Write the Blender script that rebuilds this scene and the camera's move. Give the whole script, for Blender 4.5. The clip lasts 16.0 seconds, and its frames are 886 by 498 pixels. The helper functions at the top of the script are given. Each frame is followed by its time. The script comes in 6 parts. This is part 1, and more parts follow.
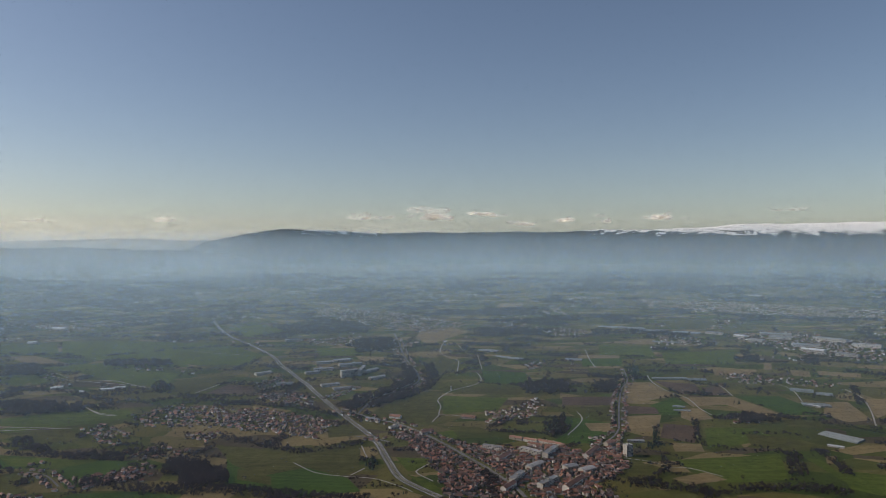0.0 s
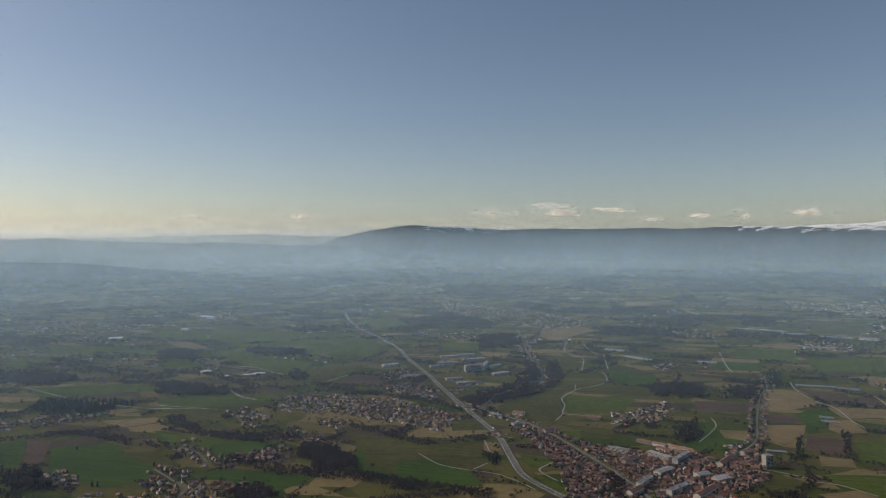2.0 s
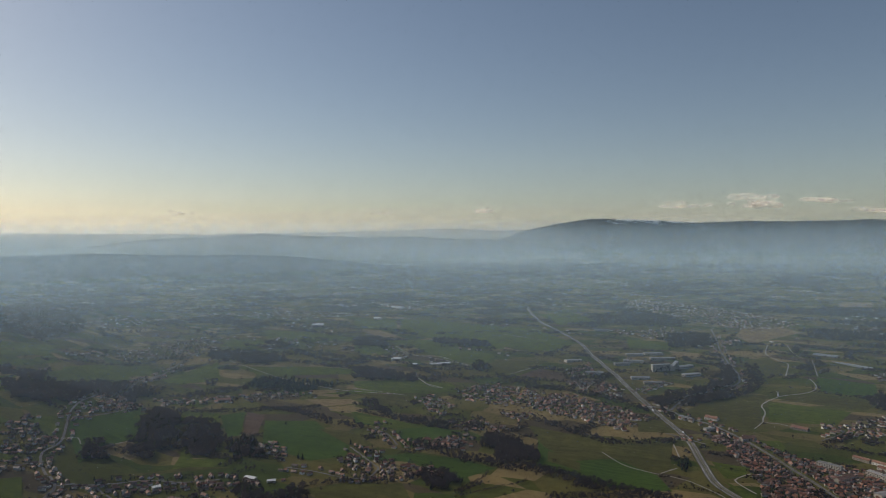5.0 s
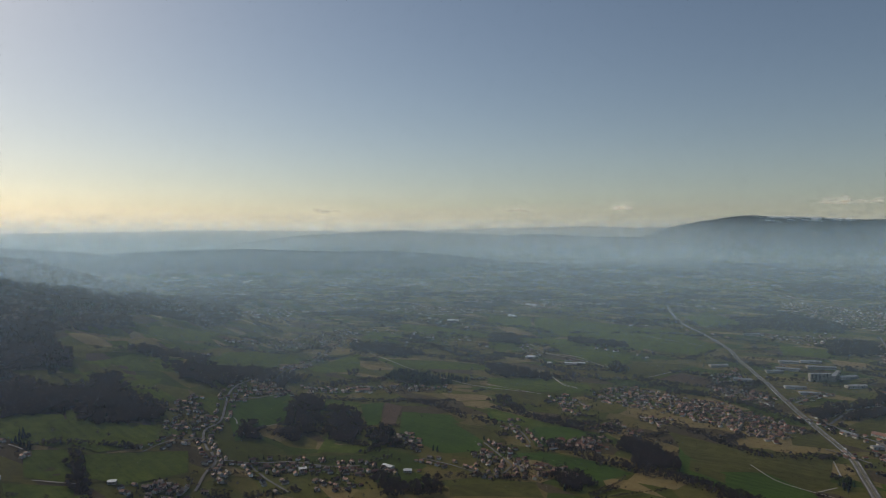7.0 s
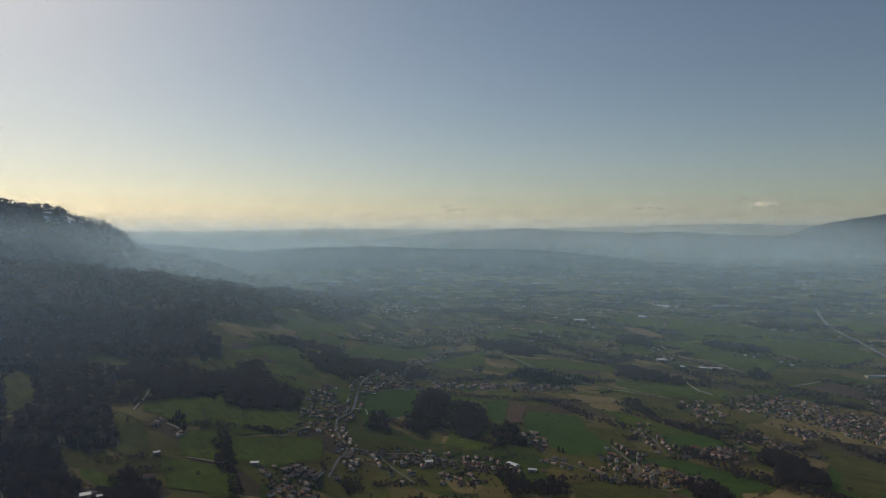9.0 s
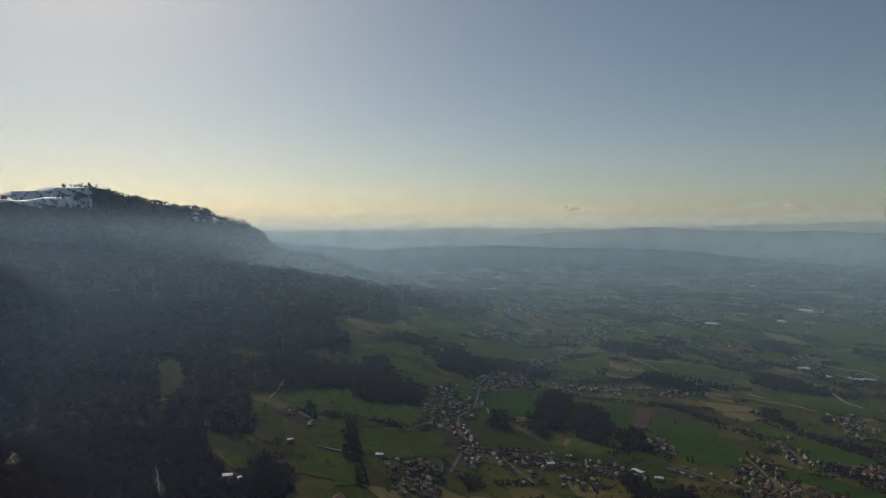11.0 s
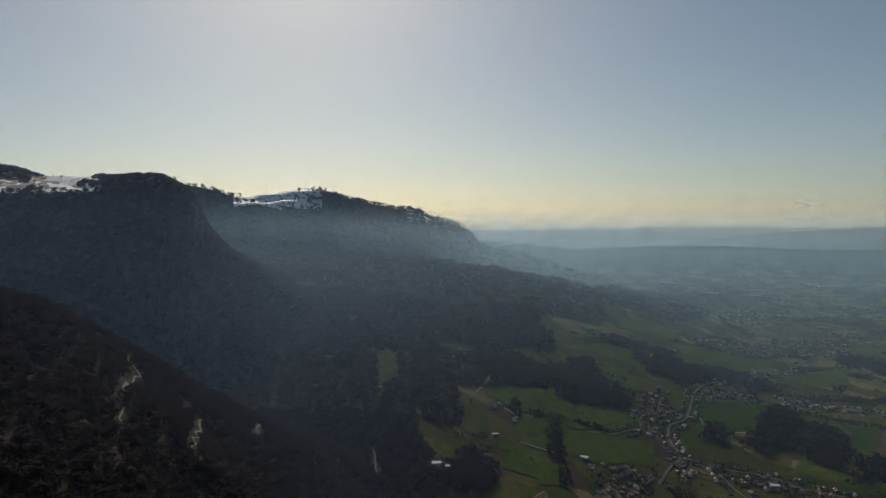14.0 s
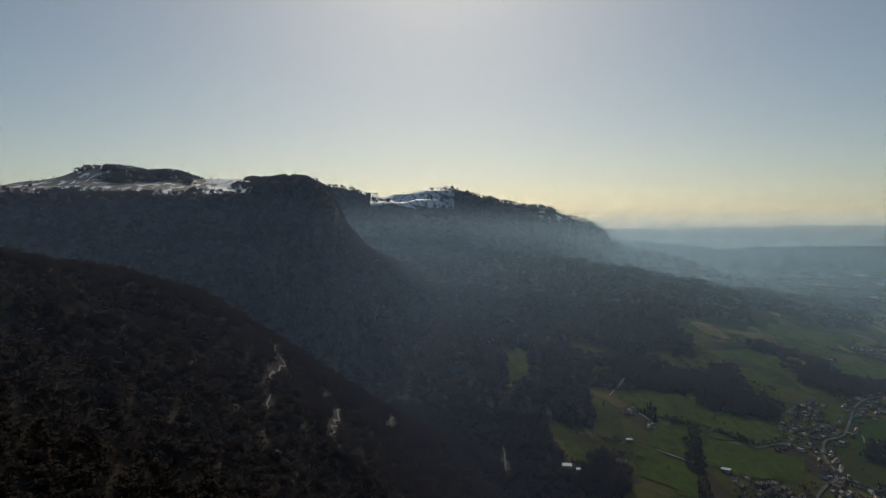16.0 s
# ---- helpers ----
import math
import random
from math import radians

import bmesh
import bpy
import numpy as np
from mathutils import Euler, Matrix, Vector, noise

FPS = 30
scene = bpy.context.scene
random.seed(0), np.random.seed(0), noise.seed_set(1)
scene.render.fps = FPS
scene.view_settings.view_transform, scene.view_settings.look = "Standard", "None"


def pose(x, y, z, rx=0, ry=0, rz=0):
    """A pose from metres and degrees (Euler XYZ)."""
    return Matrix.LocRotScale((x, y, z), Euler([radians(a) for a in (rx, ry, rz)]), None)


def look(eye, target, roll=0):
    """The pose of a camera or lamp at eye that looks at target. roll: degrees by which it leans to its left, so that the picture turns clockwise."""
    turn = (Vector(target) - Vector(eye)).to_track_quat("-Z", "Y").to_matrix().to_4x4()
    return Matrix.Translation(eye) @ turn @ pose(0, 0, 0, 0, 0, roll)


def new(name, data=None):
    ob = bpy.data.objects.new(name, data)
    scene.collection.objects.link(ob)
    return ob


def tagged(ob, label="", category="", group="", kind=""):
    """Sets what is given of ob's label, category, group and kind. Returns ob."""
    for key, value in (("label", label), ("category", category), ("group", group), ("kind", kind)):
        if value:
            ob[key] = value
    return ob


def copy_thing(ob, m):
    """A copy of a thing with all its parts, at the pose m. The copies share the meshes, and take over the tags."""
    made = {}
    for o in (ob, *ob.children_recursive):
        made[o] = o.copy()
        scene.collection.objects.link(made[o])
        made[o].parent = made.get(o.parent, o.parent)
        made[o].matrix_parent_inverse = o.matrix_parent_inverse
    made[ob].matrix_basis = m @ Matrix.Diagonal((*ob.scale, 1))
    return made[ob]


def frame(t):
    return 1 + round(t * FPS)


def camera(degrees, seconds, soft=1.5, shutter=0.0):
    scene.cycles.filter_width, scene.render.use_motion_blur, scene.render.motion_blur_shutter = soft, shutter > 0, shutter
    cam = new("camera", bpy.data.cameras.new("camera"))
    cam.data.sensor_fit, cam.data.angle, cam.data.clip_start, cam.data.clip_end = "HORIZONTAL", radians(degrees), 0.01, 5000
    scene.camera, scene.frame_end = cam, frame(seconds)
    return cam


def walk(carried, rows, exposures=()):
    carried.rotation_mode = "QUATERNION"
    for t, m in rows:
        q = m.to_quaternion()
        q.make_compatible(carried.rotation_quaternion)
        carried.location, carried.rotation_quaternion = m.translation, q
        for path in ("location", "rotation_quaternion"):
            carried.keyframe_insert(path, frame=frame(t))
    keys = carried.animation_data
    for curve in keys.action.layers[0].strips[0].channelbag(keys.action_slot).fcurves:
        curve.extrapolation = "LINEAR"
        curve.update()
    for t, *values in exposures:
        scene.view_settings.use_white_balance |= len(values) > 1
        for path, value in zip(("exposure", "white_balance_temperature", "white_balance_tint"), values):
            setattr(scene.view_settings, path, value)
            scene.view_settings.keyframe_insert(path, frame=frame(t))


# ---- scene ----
cam = camera(65.81, 16.0, soft=0.8)
walk(cam, [
    (0, pose(0, 0, 500, 89.60, 0.14, -0.00)),
    (0.5, pose(0, 0, 500, 89.57, 0.09, 2.63)),
    (1, pose(0, 0, 500, 89.48, 0.03, 5.22)),
    (1.5, pose(0, 0, 500, 89.39, -0.04, 7.79)),
    (2, pose(0, 0, 500, 89.29, -0.07, 10.35)),
    (2.5, pose(0, 0, 500, 89.19, -0.08, 12.90)),
    (3, pose(0, 0, 500, 89.11, -0.06, 15.35)),
    (3.5, pose(0, 0, 500, 89.03, -0.07, 17.77)),
    (4, pose(0, 0, 500, 88.94, -0.01, 20.18)),
    (6.5, pose(0, 0, 500, 88.63, 0.02, 34.06)),
    (7, pose(0, 0, 500, 88.57, -0.05, 36.77)),
    (7.5, pose(0, 0, 500, 88.51, -0.07, 39.42)),
    (8, pose(0, 0, 500, 88.47, -0.05, 41.99)),
    (8.5, pose(0, 0, 500, 88.42, -0.07, 44.63)),
    (9, pose(0, 0, 500, 88.39, -0.05, 47.26)),
    (11.5, pose(0, 0, 500, 88.30, 0.02, 60.21)),
    (12, pose(0, 0, 500, 88.29, 0.00, 63.20)),
    (12.5, pose(0, 0, 500, 88.30, 0.04, 66.20)),
    (13, pose(0, 0, 500, 88.29, 0.08, 69.03)),
    (13.5, pose(0, 0, 500, 88.28, 0.06, 71.79)),
    (14, pose(0, 0, 500, 88.26, 0.03, 74.52)),
    (14.5, pose(0, 0, 500, 88.22, 0.06, 77.23)),
    (15, pose(0, 0, 500, 88.19, 0.00, 79.97)),
    (15.5, pose(0, 0, 500, 88.17, -0.01, 82.70)),
    (16, pose(0, 0, 500, 88.15, 0.04, 85.45)),
], [(0, 0.17, 6870, 14), (4, 0.04, 7220, 12), (7, -0.14, 7200, 10), (9, -0.32, 7150, 8), (12.5, -0.50, 6970, 6), (16, -0.51, 6940, 5)])

world = bpy.data.worlds.new("sky")
scene.world = world
world.use_nodes = True
wn = world.node_tree
sky = wn.nodes.new("ShaderNodeTexSky")
sky.sky_type, sky.sun_disc = "NISHITA", False
sky.sun_elevation, sky.sun_rotation = radians(33), radians(-86)
sky.altitude, sky.air_density, sky.dust_density, sky.ozone_density = 900, 1.0, 1.6, 1.5
wn.nodes["Background"].inputs["Strength"].default_value = 0.075
wn.links.new(sky.outputs["Color"], wn.nodes["Background"].inputs["Color"])

sun = new("sun", bpy.data.lights.new("sun", "SUN"))
sun.data.energy, sun.data.angle, sun.data.color = 2.35, radians(0.6), (1.0, 0.93, 0.82)
SUN_AT = Vector((math.sin(radians(-86)) * math.cos(radians(33)), math.cos(radians(-86)) * math.cos(radians(33)), math.sin(radians(33))))
sun.matrix_world = look(SUN_AT * 6000, (0, 0, 0))
scene.cycles.transparent_max_bounces = 128

# ---- the lie of the land: plan in metres, camera over the origin ----
H = 500.0          # height of the camera over the valley floor


def drawn_in(d):
    """Distance at which a place d metres away is built: true to 2 km, then drawn in, so that 40 km of valley fit in 5 km."""
    e = np.maximum(np.asarray(d, float) - 2000.0, 0.0)
    return np.minimum(d, 2000.0) + 2900.0 * e / (e + 2900.0)


def bumps(x, y, size, seed=0):
    """Smooth relief without a grid: a few crossed waves of about that size, between -1 and 1."""
    rnd = np.random.RandomState(seed)
    out = 0.0
    for k in range(7):
        a, p, f = rnd.uniform(0, 6.283), rnd.uniform(0, 6.283), rnd.uniform(0.6, 1.7) * 6.283 / size
        out = out + np.sin((x * np.cos(a) + y * np.sin(a)) * f + p + 0.8 * np.sin((x * np.sin(a) - y * np.cos(a)) * f * 0.6 + p))
    return out / 4.0


# crests as (bearing to the right of north, distance, height of the brow, height of the plateau behind it)
SPUR = [(-150, 760, 520, 520), (-128, 800, 486, 486), (-118, 850, 468, 468), (-111, 900, 440, 440), (-105, 950, 407, 407),
        (-100, 1000, 344, 344), (-94, 1080, 255, 255), (-86.6, 1200, 142, 142), (-81, 1300, 64, 64), (-76, 1400, 5, 5)]
PLATEAU = [(-150, 2000, 585, 640), (-130, 1900, 585, 640), (-118, 1900, 580, 622), (-115, 1900, 582, 634), (-112.4, 1900, 583, 668), (-107, 1900, 588, 668),
           (-105, 1900, 592, 645), (-102, 1920, 596, 650), (-100.5, 1935, 616, 648), (-99, 1945, 630, 652),
           (-97.3, 1965, 634, 650), (-95.9, 1990, 620, 630), (-94.9, 2020, 600, 606), (-94.2, 2060, 552, 560), (-93.3, 2080, 480, 488), (-92, 2110, 428, 430),
           (-89.4, 2150, 362, 365), (-84.7, 2300, 232, 232), (-80, 2500, 130, 130), (-76, 2700, 30, 30)]
FAR_RIDGE = [(-112, 4300, 640, 660), (-98, 4300, 650, 750), (-95, 4305, 652, 768), (-92.7, 4330, 655, 738), (-91.3, 4350, 655, 712), (-89.5, 4370, 657, 722), (-87.5, 4400, 660, 757), (-84.7, 4450, 662, 772), (-82.3, 4500, 640, 708),
             (-77.2, 4600, 600, 628), (-76.5, 4620, 586, 610), (-75.05, 4660, 542, 555), (-73.2, 4700, 503, 508), (-72.2, 4750, 452, 456), (-71.6, 4800, 375, 375), (-70.5, 4850, 334, 334),
             (-67.5, 5100, 267, 267), (-65.4, 5300, 205, 205), (-63.6, 5500, 150, 150), (-61, 5700, 80, 80)]
SKIRT = [(-96, 3100, 375, 375), (-90, 3200, 365, 365), (-82, 3350, 356, 356), (-79.3, 3400, 350, 350), (-76.5, 3500, 330, 330), (-71.8, 3650, 284, 284),
         (-68.4, 3800, 241, 241), (-66.5, 3900, 205, 205), (-62.5, 4100, 155, 155), (-57, 4500, 70, 70)]
LOW_RIDGE = [(-75, 8200, 380, 380), (-69.5, 8600, 325, 325), (-65.2, 8800, 265, 265), (-62.8, 8900, 205, 205), (-60.8, 9000, 253, 253), (-56, 9100, 272, 272),
             (-52.5, 9200, 272, 272), (-45, 9300, 240, 240), (-38, 9500, 190, 190), (-30, 9800, 60, 60)]
MIDDLE_RIDGE = [(-52, 13500, 300, 300), (-47.3, 14000, 410, 410), (-44.5, 14200, 468, 468), (-40.4, 14400, 524, 524), (-36.1, 14600, 464, 464),
                (-30.5, 15000, 428, 428), (-25, 15200, 420, 420), (-19, 15400, 330, 330)]
PALE_RIDGE = [(-74, 30000, 400, 400), (-63.5, 30000, 490, 490), (-55.8, 30000, 560, 560), (-47, 30000, 530, 530), (-40, 30000, 560, 560),
              (-29.4, 31000, 700, 700), (-25.7, 31000, 770, 770), (-18, 31000, 690, 690), (-12, 31000, 500, 500)]
SNOW_CHAIN = [(-19.5, 17500, 420, 420), (-18.4, 17800, 600, 600), (-15.4, 18500, 800, 800), (-12.7, 19000, 952, 952), (-10, 19200, 890, 890), (-7, 19400, 850, 850),
              (-4.9, 19500, 830, 830), (-0.2, 20000, 835, 835), (8.3, 20000, 855, 855), (13.5, 20000, 884, 884), (18.1, 20000, 920, 920),
              (23.1, 20000, 1004, 1004), (28, 20500, 1030, 1030), (33, 21000, 1060, 1060), (50, 22000, 1040, 1040)]
RIDGES = [(SPUR, 0.55, 0.50, 90, 30), (PLATEAU, 0.75, 0.3, 420, 40), (FAR_RIDGE, 0.5, 0.3, 450, 60), (SKIRT, 0.183, 0.1, 200, 300),
          (LOW_RIDGE, 0.22, 0.15, 300, 200), (MIDDLE_RIDGE, 0.3, 0.3, 300, 250), (PALE_RIDGE, 0.3, 0.3, 300, 600), (SNOW_CHAIN, 0.3, 0.3, 300, 250)]


def land(x, y):
    """Height of the ground at a place of the plan."""
    x, y = np.asarray(x, float), np.asarray(y, float)
    z = np.zeros(np.broadcast(x, y).shape)
    for crest, front, back, depth, soft in RIDGES:
        pts = [(d * math.sin(radians(b)), d * math.cos(radians(b)), e, p) for b, d, e, p in crest]
        near = np.full(z.shape, 1e12)
        edge, top, reach = np.zeros(z.shape), np.zeros(z.shape), np.zeros(z.shape)
        brow = crest is PLATEAU or crest is FAR_RIDGE
        for (ax, ay, ae, at), (bx, by, be, bt) in [] if brow else zip(pts, pts[1:]):
            ux, uy = bx - ax, by - ay
            k = np.clip(((x - ax) * ux + (y - ay) * uy) / (ux * ux + uy * uy), 0, 1)
            dx, dy = x - ax - k * ux, y - ay - k * uy
            d2 = dx * dx + dy * dy
            closer = d2 < near
            near = np.where(closer, d2, near)
            edge = np.where(closer, ae + k * (be - ae), edge)
            top = np.where(closer, at + k * (bt - at), top)
            reach = np.where(closer, np.hypot(ax + k * ux, ay + k * uy), reach)
        if brow:
            # long brows: each place belongs to the stretch of crest that stands behind it
            bear = np.degrees(np.arctan2(x, y))
            ends = np.maximum(np.maximum(crest[0][0] - bear, bear - crest[-1][0]), 0.0)
            bends = [c[0] for c in crest]
            reach = np.interp(bear, bends, [c[1] for c in crest])
            near = (np.hypot(x, y) - reach) ** 2
            # buttresses and gullies soften away from the brow
            wide = np.degrees(0.45 * np.clip(reach - np.hypot(x, y), 0, 500) / np.maximum(np.hypot(x, y), 300.0))
            edge, top = (sum(np.interp(bear + wide * k / 3.0, bends, [c[j] for c in crest]) for k in range(-3, 4)) / 7.0 for j in (2, 3))
            edge, top = edge - 60.0 * ends, top - 60.0 * ends
            if crest is PLATEAU:
                front = np.interp(bear, (-96, -90), (0.75, 0.5))
        d = np.sqrt(near)
        fall = np.sqrt(d * d + soft * soft) - soft
        k = np.clip(d / depth, 0, 1)
        behind = edge + (top - edge) * k * k * (3 - 2 * k) - back * np.maximum(d - depth, 0)
        height = np.where(np.hypot(x, y) < reach, edge - front * fall, behind)
        z = np.maximum(z, height)
    r = np.hypot(x, y)
    rough = np.clip(z / 120.0, 0, 1)
    close = np.clip((8000.0 - r) / 2500.0, 0, 1) * np.clip(r / 2500.0, 0.5, 1.6)
    z = z + rough * close * (9.0 * bumps(x, y, 330, 3) + 4.0 * bumps(x, y, 120, 4))
    z = z + rough * np.clip((r - 6000.0) / 4000.0, 0, 1) * (22.0 * bumps(x, y, 2600, 6) + 9.0 * bumps(x, y, 900, 7))
    knolls = np.clip((3200.0 - r) / 800.0, 0, 1) * np.clip((r - 1000.0) / 400.0, 0, 1) * (1 - rough)
    z = z + knolls * 2.5 * bumps(x, y, 420, 8)
    return z


def put(x, y, up=0.0):
    """The built place of a point of the plan, up metres over the ground."""
    x, y = np.asarray(x, float), np.asarray(y, float)
    z = land(x, y) + up
    d = np.maximum(np.hypot(x, y), 1e-6)
    s = drawn_in(d) / d
    return np.stack([x * s, y * s, H + (z - H) * s], -1)


def shrink(x, y):
    d = max(math.hypot(x, y), 1e-6)
    return float(drawn_in(d)) / d


# ---- materials ----
def material(name, rough=0.9, spec=0.3):
    m = bpy.data.materials.new(name)
    m.use_nodes = True
    b = m.node_tree.nodes["Principled BSDF"]
    b.inputs["Roughness"].default_value = rough
    b.inputs["Specular IOR Level"].default_value = spec
    return m, m.node_tree, b


def node(tree, kind, **values):
    n = tree.nodes.new(kind)
    for key, value in values.items():
        n.inputs[key].default_value = value
    return n


def ramp(tree, factor, stops, constant=False):
    r = tree.nodes.new("ShaderNodeValToRGB")
    r.color_ramp.interpolation = "CONSTANT" if constant else "LINEAR"
    while len(r.color_ramp.elements) < len(stops):
        r.color_ramp.elements.new(0.5)
    for e, (p, c) in zip(r.color_ramp.elements, stops):
        e.position, e.color = p, (*c, 1)
    tree.links.new(factor, r.inputs["Fac"])
    return r.outputs["Color"]


def plan_coords(tree):
    """Metres of the plan, kept in the mesh as a UV map in kilometres."""
    uv = tree.nodes.new("ShaderNodeUVMap")
    uv.uv_map = "plan"
    return uv.outputs["UV"]


def mixed(tree, kind, factor, a, b):
    m = tree.nodes.new("ShaderNodeMix")
    m.data_type, m.blend_type = "RGBA", kind
    for sock, value in (("Factor", factor), ("A", a), ("B", b)):
        target = [s for s in m.inputs if s.name == sock and (s.type == "RGBA" or sock == "Factor" and s.type == "VALUE")][0]
        if isinstance(value, (int, float)):
            target.default_value = value
        elif isinstance(value, tuple):
            target.default_value = (*value, 1)
        else:
            tree.links.new(value, target)
    return [s for s in m.outputs if s.type == "RGBA"][0]


def noise_of(tree, coords, scale, detail=4, rough=0.55):
    n = node(tree, "ShaderNodeTexNoise", Scale=scale, Detail=detail, Roughness=rough)
    tree.links.new(coords, n.inputs["Vector"])
    return n.outputs["Fac"]


def relief(tree, b, factor, strength, distance):
    n = node(tree, "ShaderNodeBump", Strength=strength, Distance=distance)
    tree.links.new(factor, n.inputs["Height"])
    tree.links.new(n.outputs["Normal"], b.inputs["Normal"])


def countryside():
    """Meadows and ploughland in strips, olive to tan, with mown lines and damp patches."""
    m, t, b = material("countryside", 1.0, 0.03)
    uv = plan_coords(t)
    warp = node(t, "ShaderNodeMapping", Rotation=(0, 0, 0.35), Scale=(1.0, 2.1, 1.0))
    t.links.new(uv, warp.inputs["Vector"])
    cells = node(t, "ShaderNodeTexVoronoi", Scale=6.5)
    t.links.new(warp.outputs["Vector"], cells.inputs["Vector"])
    pick = t.nodes.new("ShaderNodeSeparateColor")
    t.links.new(cells.outputs["Color"], pick.inputs["Color"])
    col = ramp(t, pick.outputs["Red"], [(0.0, (0.066, 0.074, 0.017)), (0.20, (0.104, 0.094, 0.028)), (0.36, (0.048, 0.068, 0.014)), (0.50, (0.084, 0.086, 0.022)),
                                        (0.64, (0.130, 0.108, 0.042)), (0.78, (0.190, 0.146, 0.068)), (0.88, (0.078, 0.062, 0.036))], True)
    wide = noise_of(t, uv, 3.0, 6)
    col = mixed(t, "MULTIPLY", 0.6, col, ramp(t, wide, [(0.3, (0.55, 0.6, 0.55)), (0.7, (1.25, 1.2, 1.1))]))
    fine = noise_of(t, uv, 60.0, 5)
    col = mixed(t, "MULTIPLY", 0.5, col, ramp(t, fine, [(0.3, (0.65, 0.65, 0.6)), (0.7, (1.2, 1.2, 1.15))]))
    t.links.new(col, b.inputs["Base Color"])
    relief(t, b, fine, 0.6, 2.0)
    return m


def plain_ground(name, dark, light, size=60.0, stretch=(1, 1, 1), turn=0.0):
    """Bare or grown ground of one kind: two tones, drilled lines and stains."""
    m, t, b = material(name, 1.0, 0.03)
    uv = plan_coords(t)
    mp = node(t, "ShaderNodeMapping", Rotation=(0, 0, turn), Scale=stretch)
    t.links.new(uv, mp.inputs["Vector"])
    fine = noise_of(t, mp.outputs["Vector"], size, 5, 0.65)
    wide = noise_of(t, uv, 7.0, 4)
    col = ramp(t, fine, [(0.32, dark), (0.68, light)])
    col = mixed(t, "MULTIPLY", 0.7, col, ramp(t, wide, [(0.3, (0.7, 0.72, 0.7)), (0.7, (1.2, 1.15, 1.1))]))
    rows = node(t, "ShaderNodeMapping", Rotation=(0, 0, turn + 0.5), Scale=(3.0, 60.0, 1.0))
    t.links.new(uv, rows.inputs["Vector"])
    col = mixed(t, "MULTIPLY", 0.45, col, ramp(t, noise_of(t, rows.outputs["Vector"], 1.4, 3), [(0.35, (0.65, 0.68, 0.65)), (0.65, (1.2, 1.18, 1.15))]))
    t.links.new(col, b.inputs["Base Color"])
    relief(t, b, fine, 0.5, 1.5)
    return m


def varied(name, stops, rough=0.85, spec=0.25, island=False, grain=0.35, scale=0.6):
    """A surface whose tone goes from piece to piece, with grain and stains of its own."""
    m, t, b = material(name, rough, spec)
    if island:
        pick = t.nodes.new("ShaderNodeNewGeometry").outputs["Random Per Island"]
    else:
        pick = t.nodes.new("ShaderNodeObjectInfo").outputs["Random"]
    col = ramp(t, pick, stops)
    co = t.nodes.new("ShaderNodeTexCoord").outputs["Object"]
    n = noise_of(t, co, scale, 5)
    col = mixed(t, "MULTIPLY", grain, col, ramp(t, n, [(0.3, (0.5, 0.5, 0.5)), (0.7, (1.25, 1.25, 1.25))]))
    t.links.new(col, b.inputs["Base Color"])
    return m


def twigs(name, stops, gaps):
    """Thin twigs or needles: they take light on one side and let some through to the other."""
    m = bpy.data.materials.new(name)
    m.use_nodes = True
    t = m.node_tree
    t.nodes.remove(t.nodes["Principled BSDF"])
    pick = t.nodes.new("ShaderNodeNewGeometry").outputs["Random Per Island"]
    col = ramp(t, pick, stops)
    co = t.nodes.new("ShaderNodeTexCoord").outputs["Object"]
    col = mixed(t, "MULTIPLY", 0.3, col, ramp(t, noise_of(t, co, 0.02, 4), [(0.3, (0.6, 0.6, 0.6)), (0.7, (1.2, 1.2, 1.2))]))
    a, b = t.nodes.new("ShaderNodeBsdfDiffuse"), t.nodes.new("ShaderNodeBsdfTranslucent")
    half = node(t, "ShaderNodeMixShader", Fac=0.35)
    lean = t.nodes.new("ShaderNodeMix")
    lean.data_type = "VECTOR"
    skyward = node(t, "ShaderNodeCombineXYZ", X=-0.2, Y=0.0, Z=0.98)
    vectors = [s for s in lean.inputs if s.type == "VECTOR"]
    t.links.new(t.nodes.new("ShaderNodeNewGeometry").outputs["Normal"], vectors[0])
    t.links.new(skyward.outputs[0], vectors[1])
    factor = [s for s in lean.inputs if s.type == "VALUE"][0]
    factor.default_value = 0.9
    even = t.nodes.new("ShaderNodeVectorMath")
    even.operation = "NORMALIZE"
    t.links.new([s for s in lean.outputs if s.type == "VECTOR"][0], even.inputs[0])
    for n, slot in ((a, 1), (b, 2)):
        t.links.new(col, n.inputs["Color"])
        t.links.new(even.outputs[0], n.inputs["Normal"])
        t.links.new(n.outputs[0], half.inputs[slot])
    airy = node(t, "ShaderNodeMixShader", Fac=gaps)
    t.links.new(half.outputs[0], airy.inputs[1])
    t.links.new(t.nodes.new("ShaderNodeBsdfTransparent").outputs[0], airy.inputs[2])
    t.links.new(airy.outputs[0], t.nodes["Material Output"].inputs["Surface"])
    return m


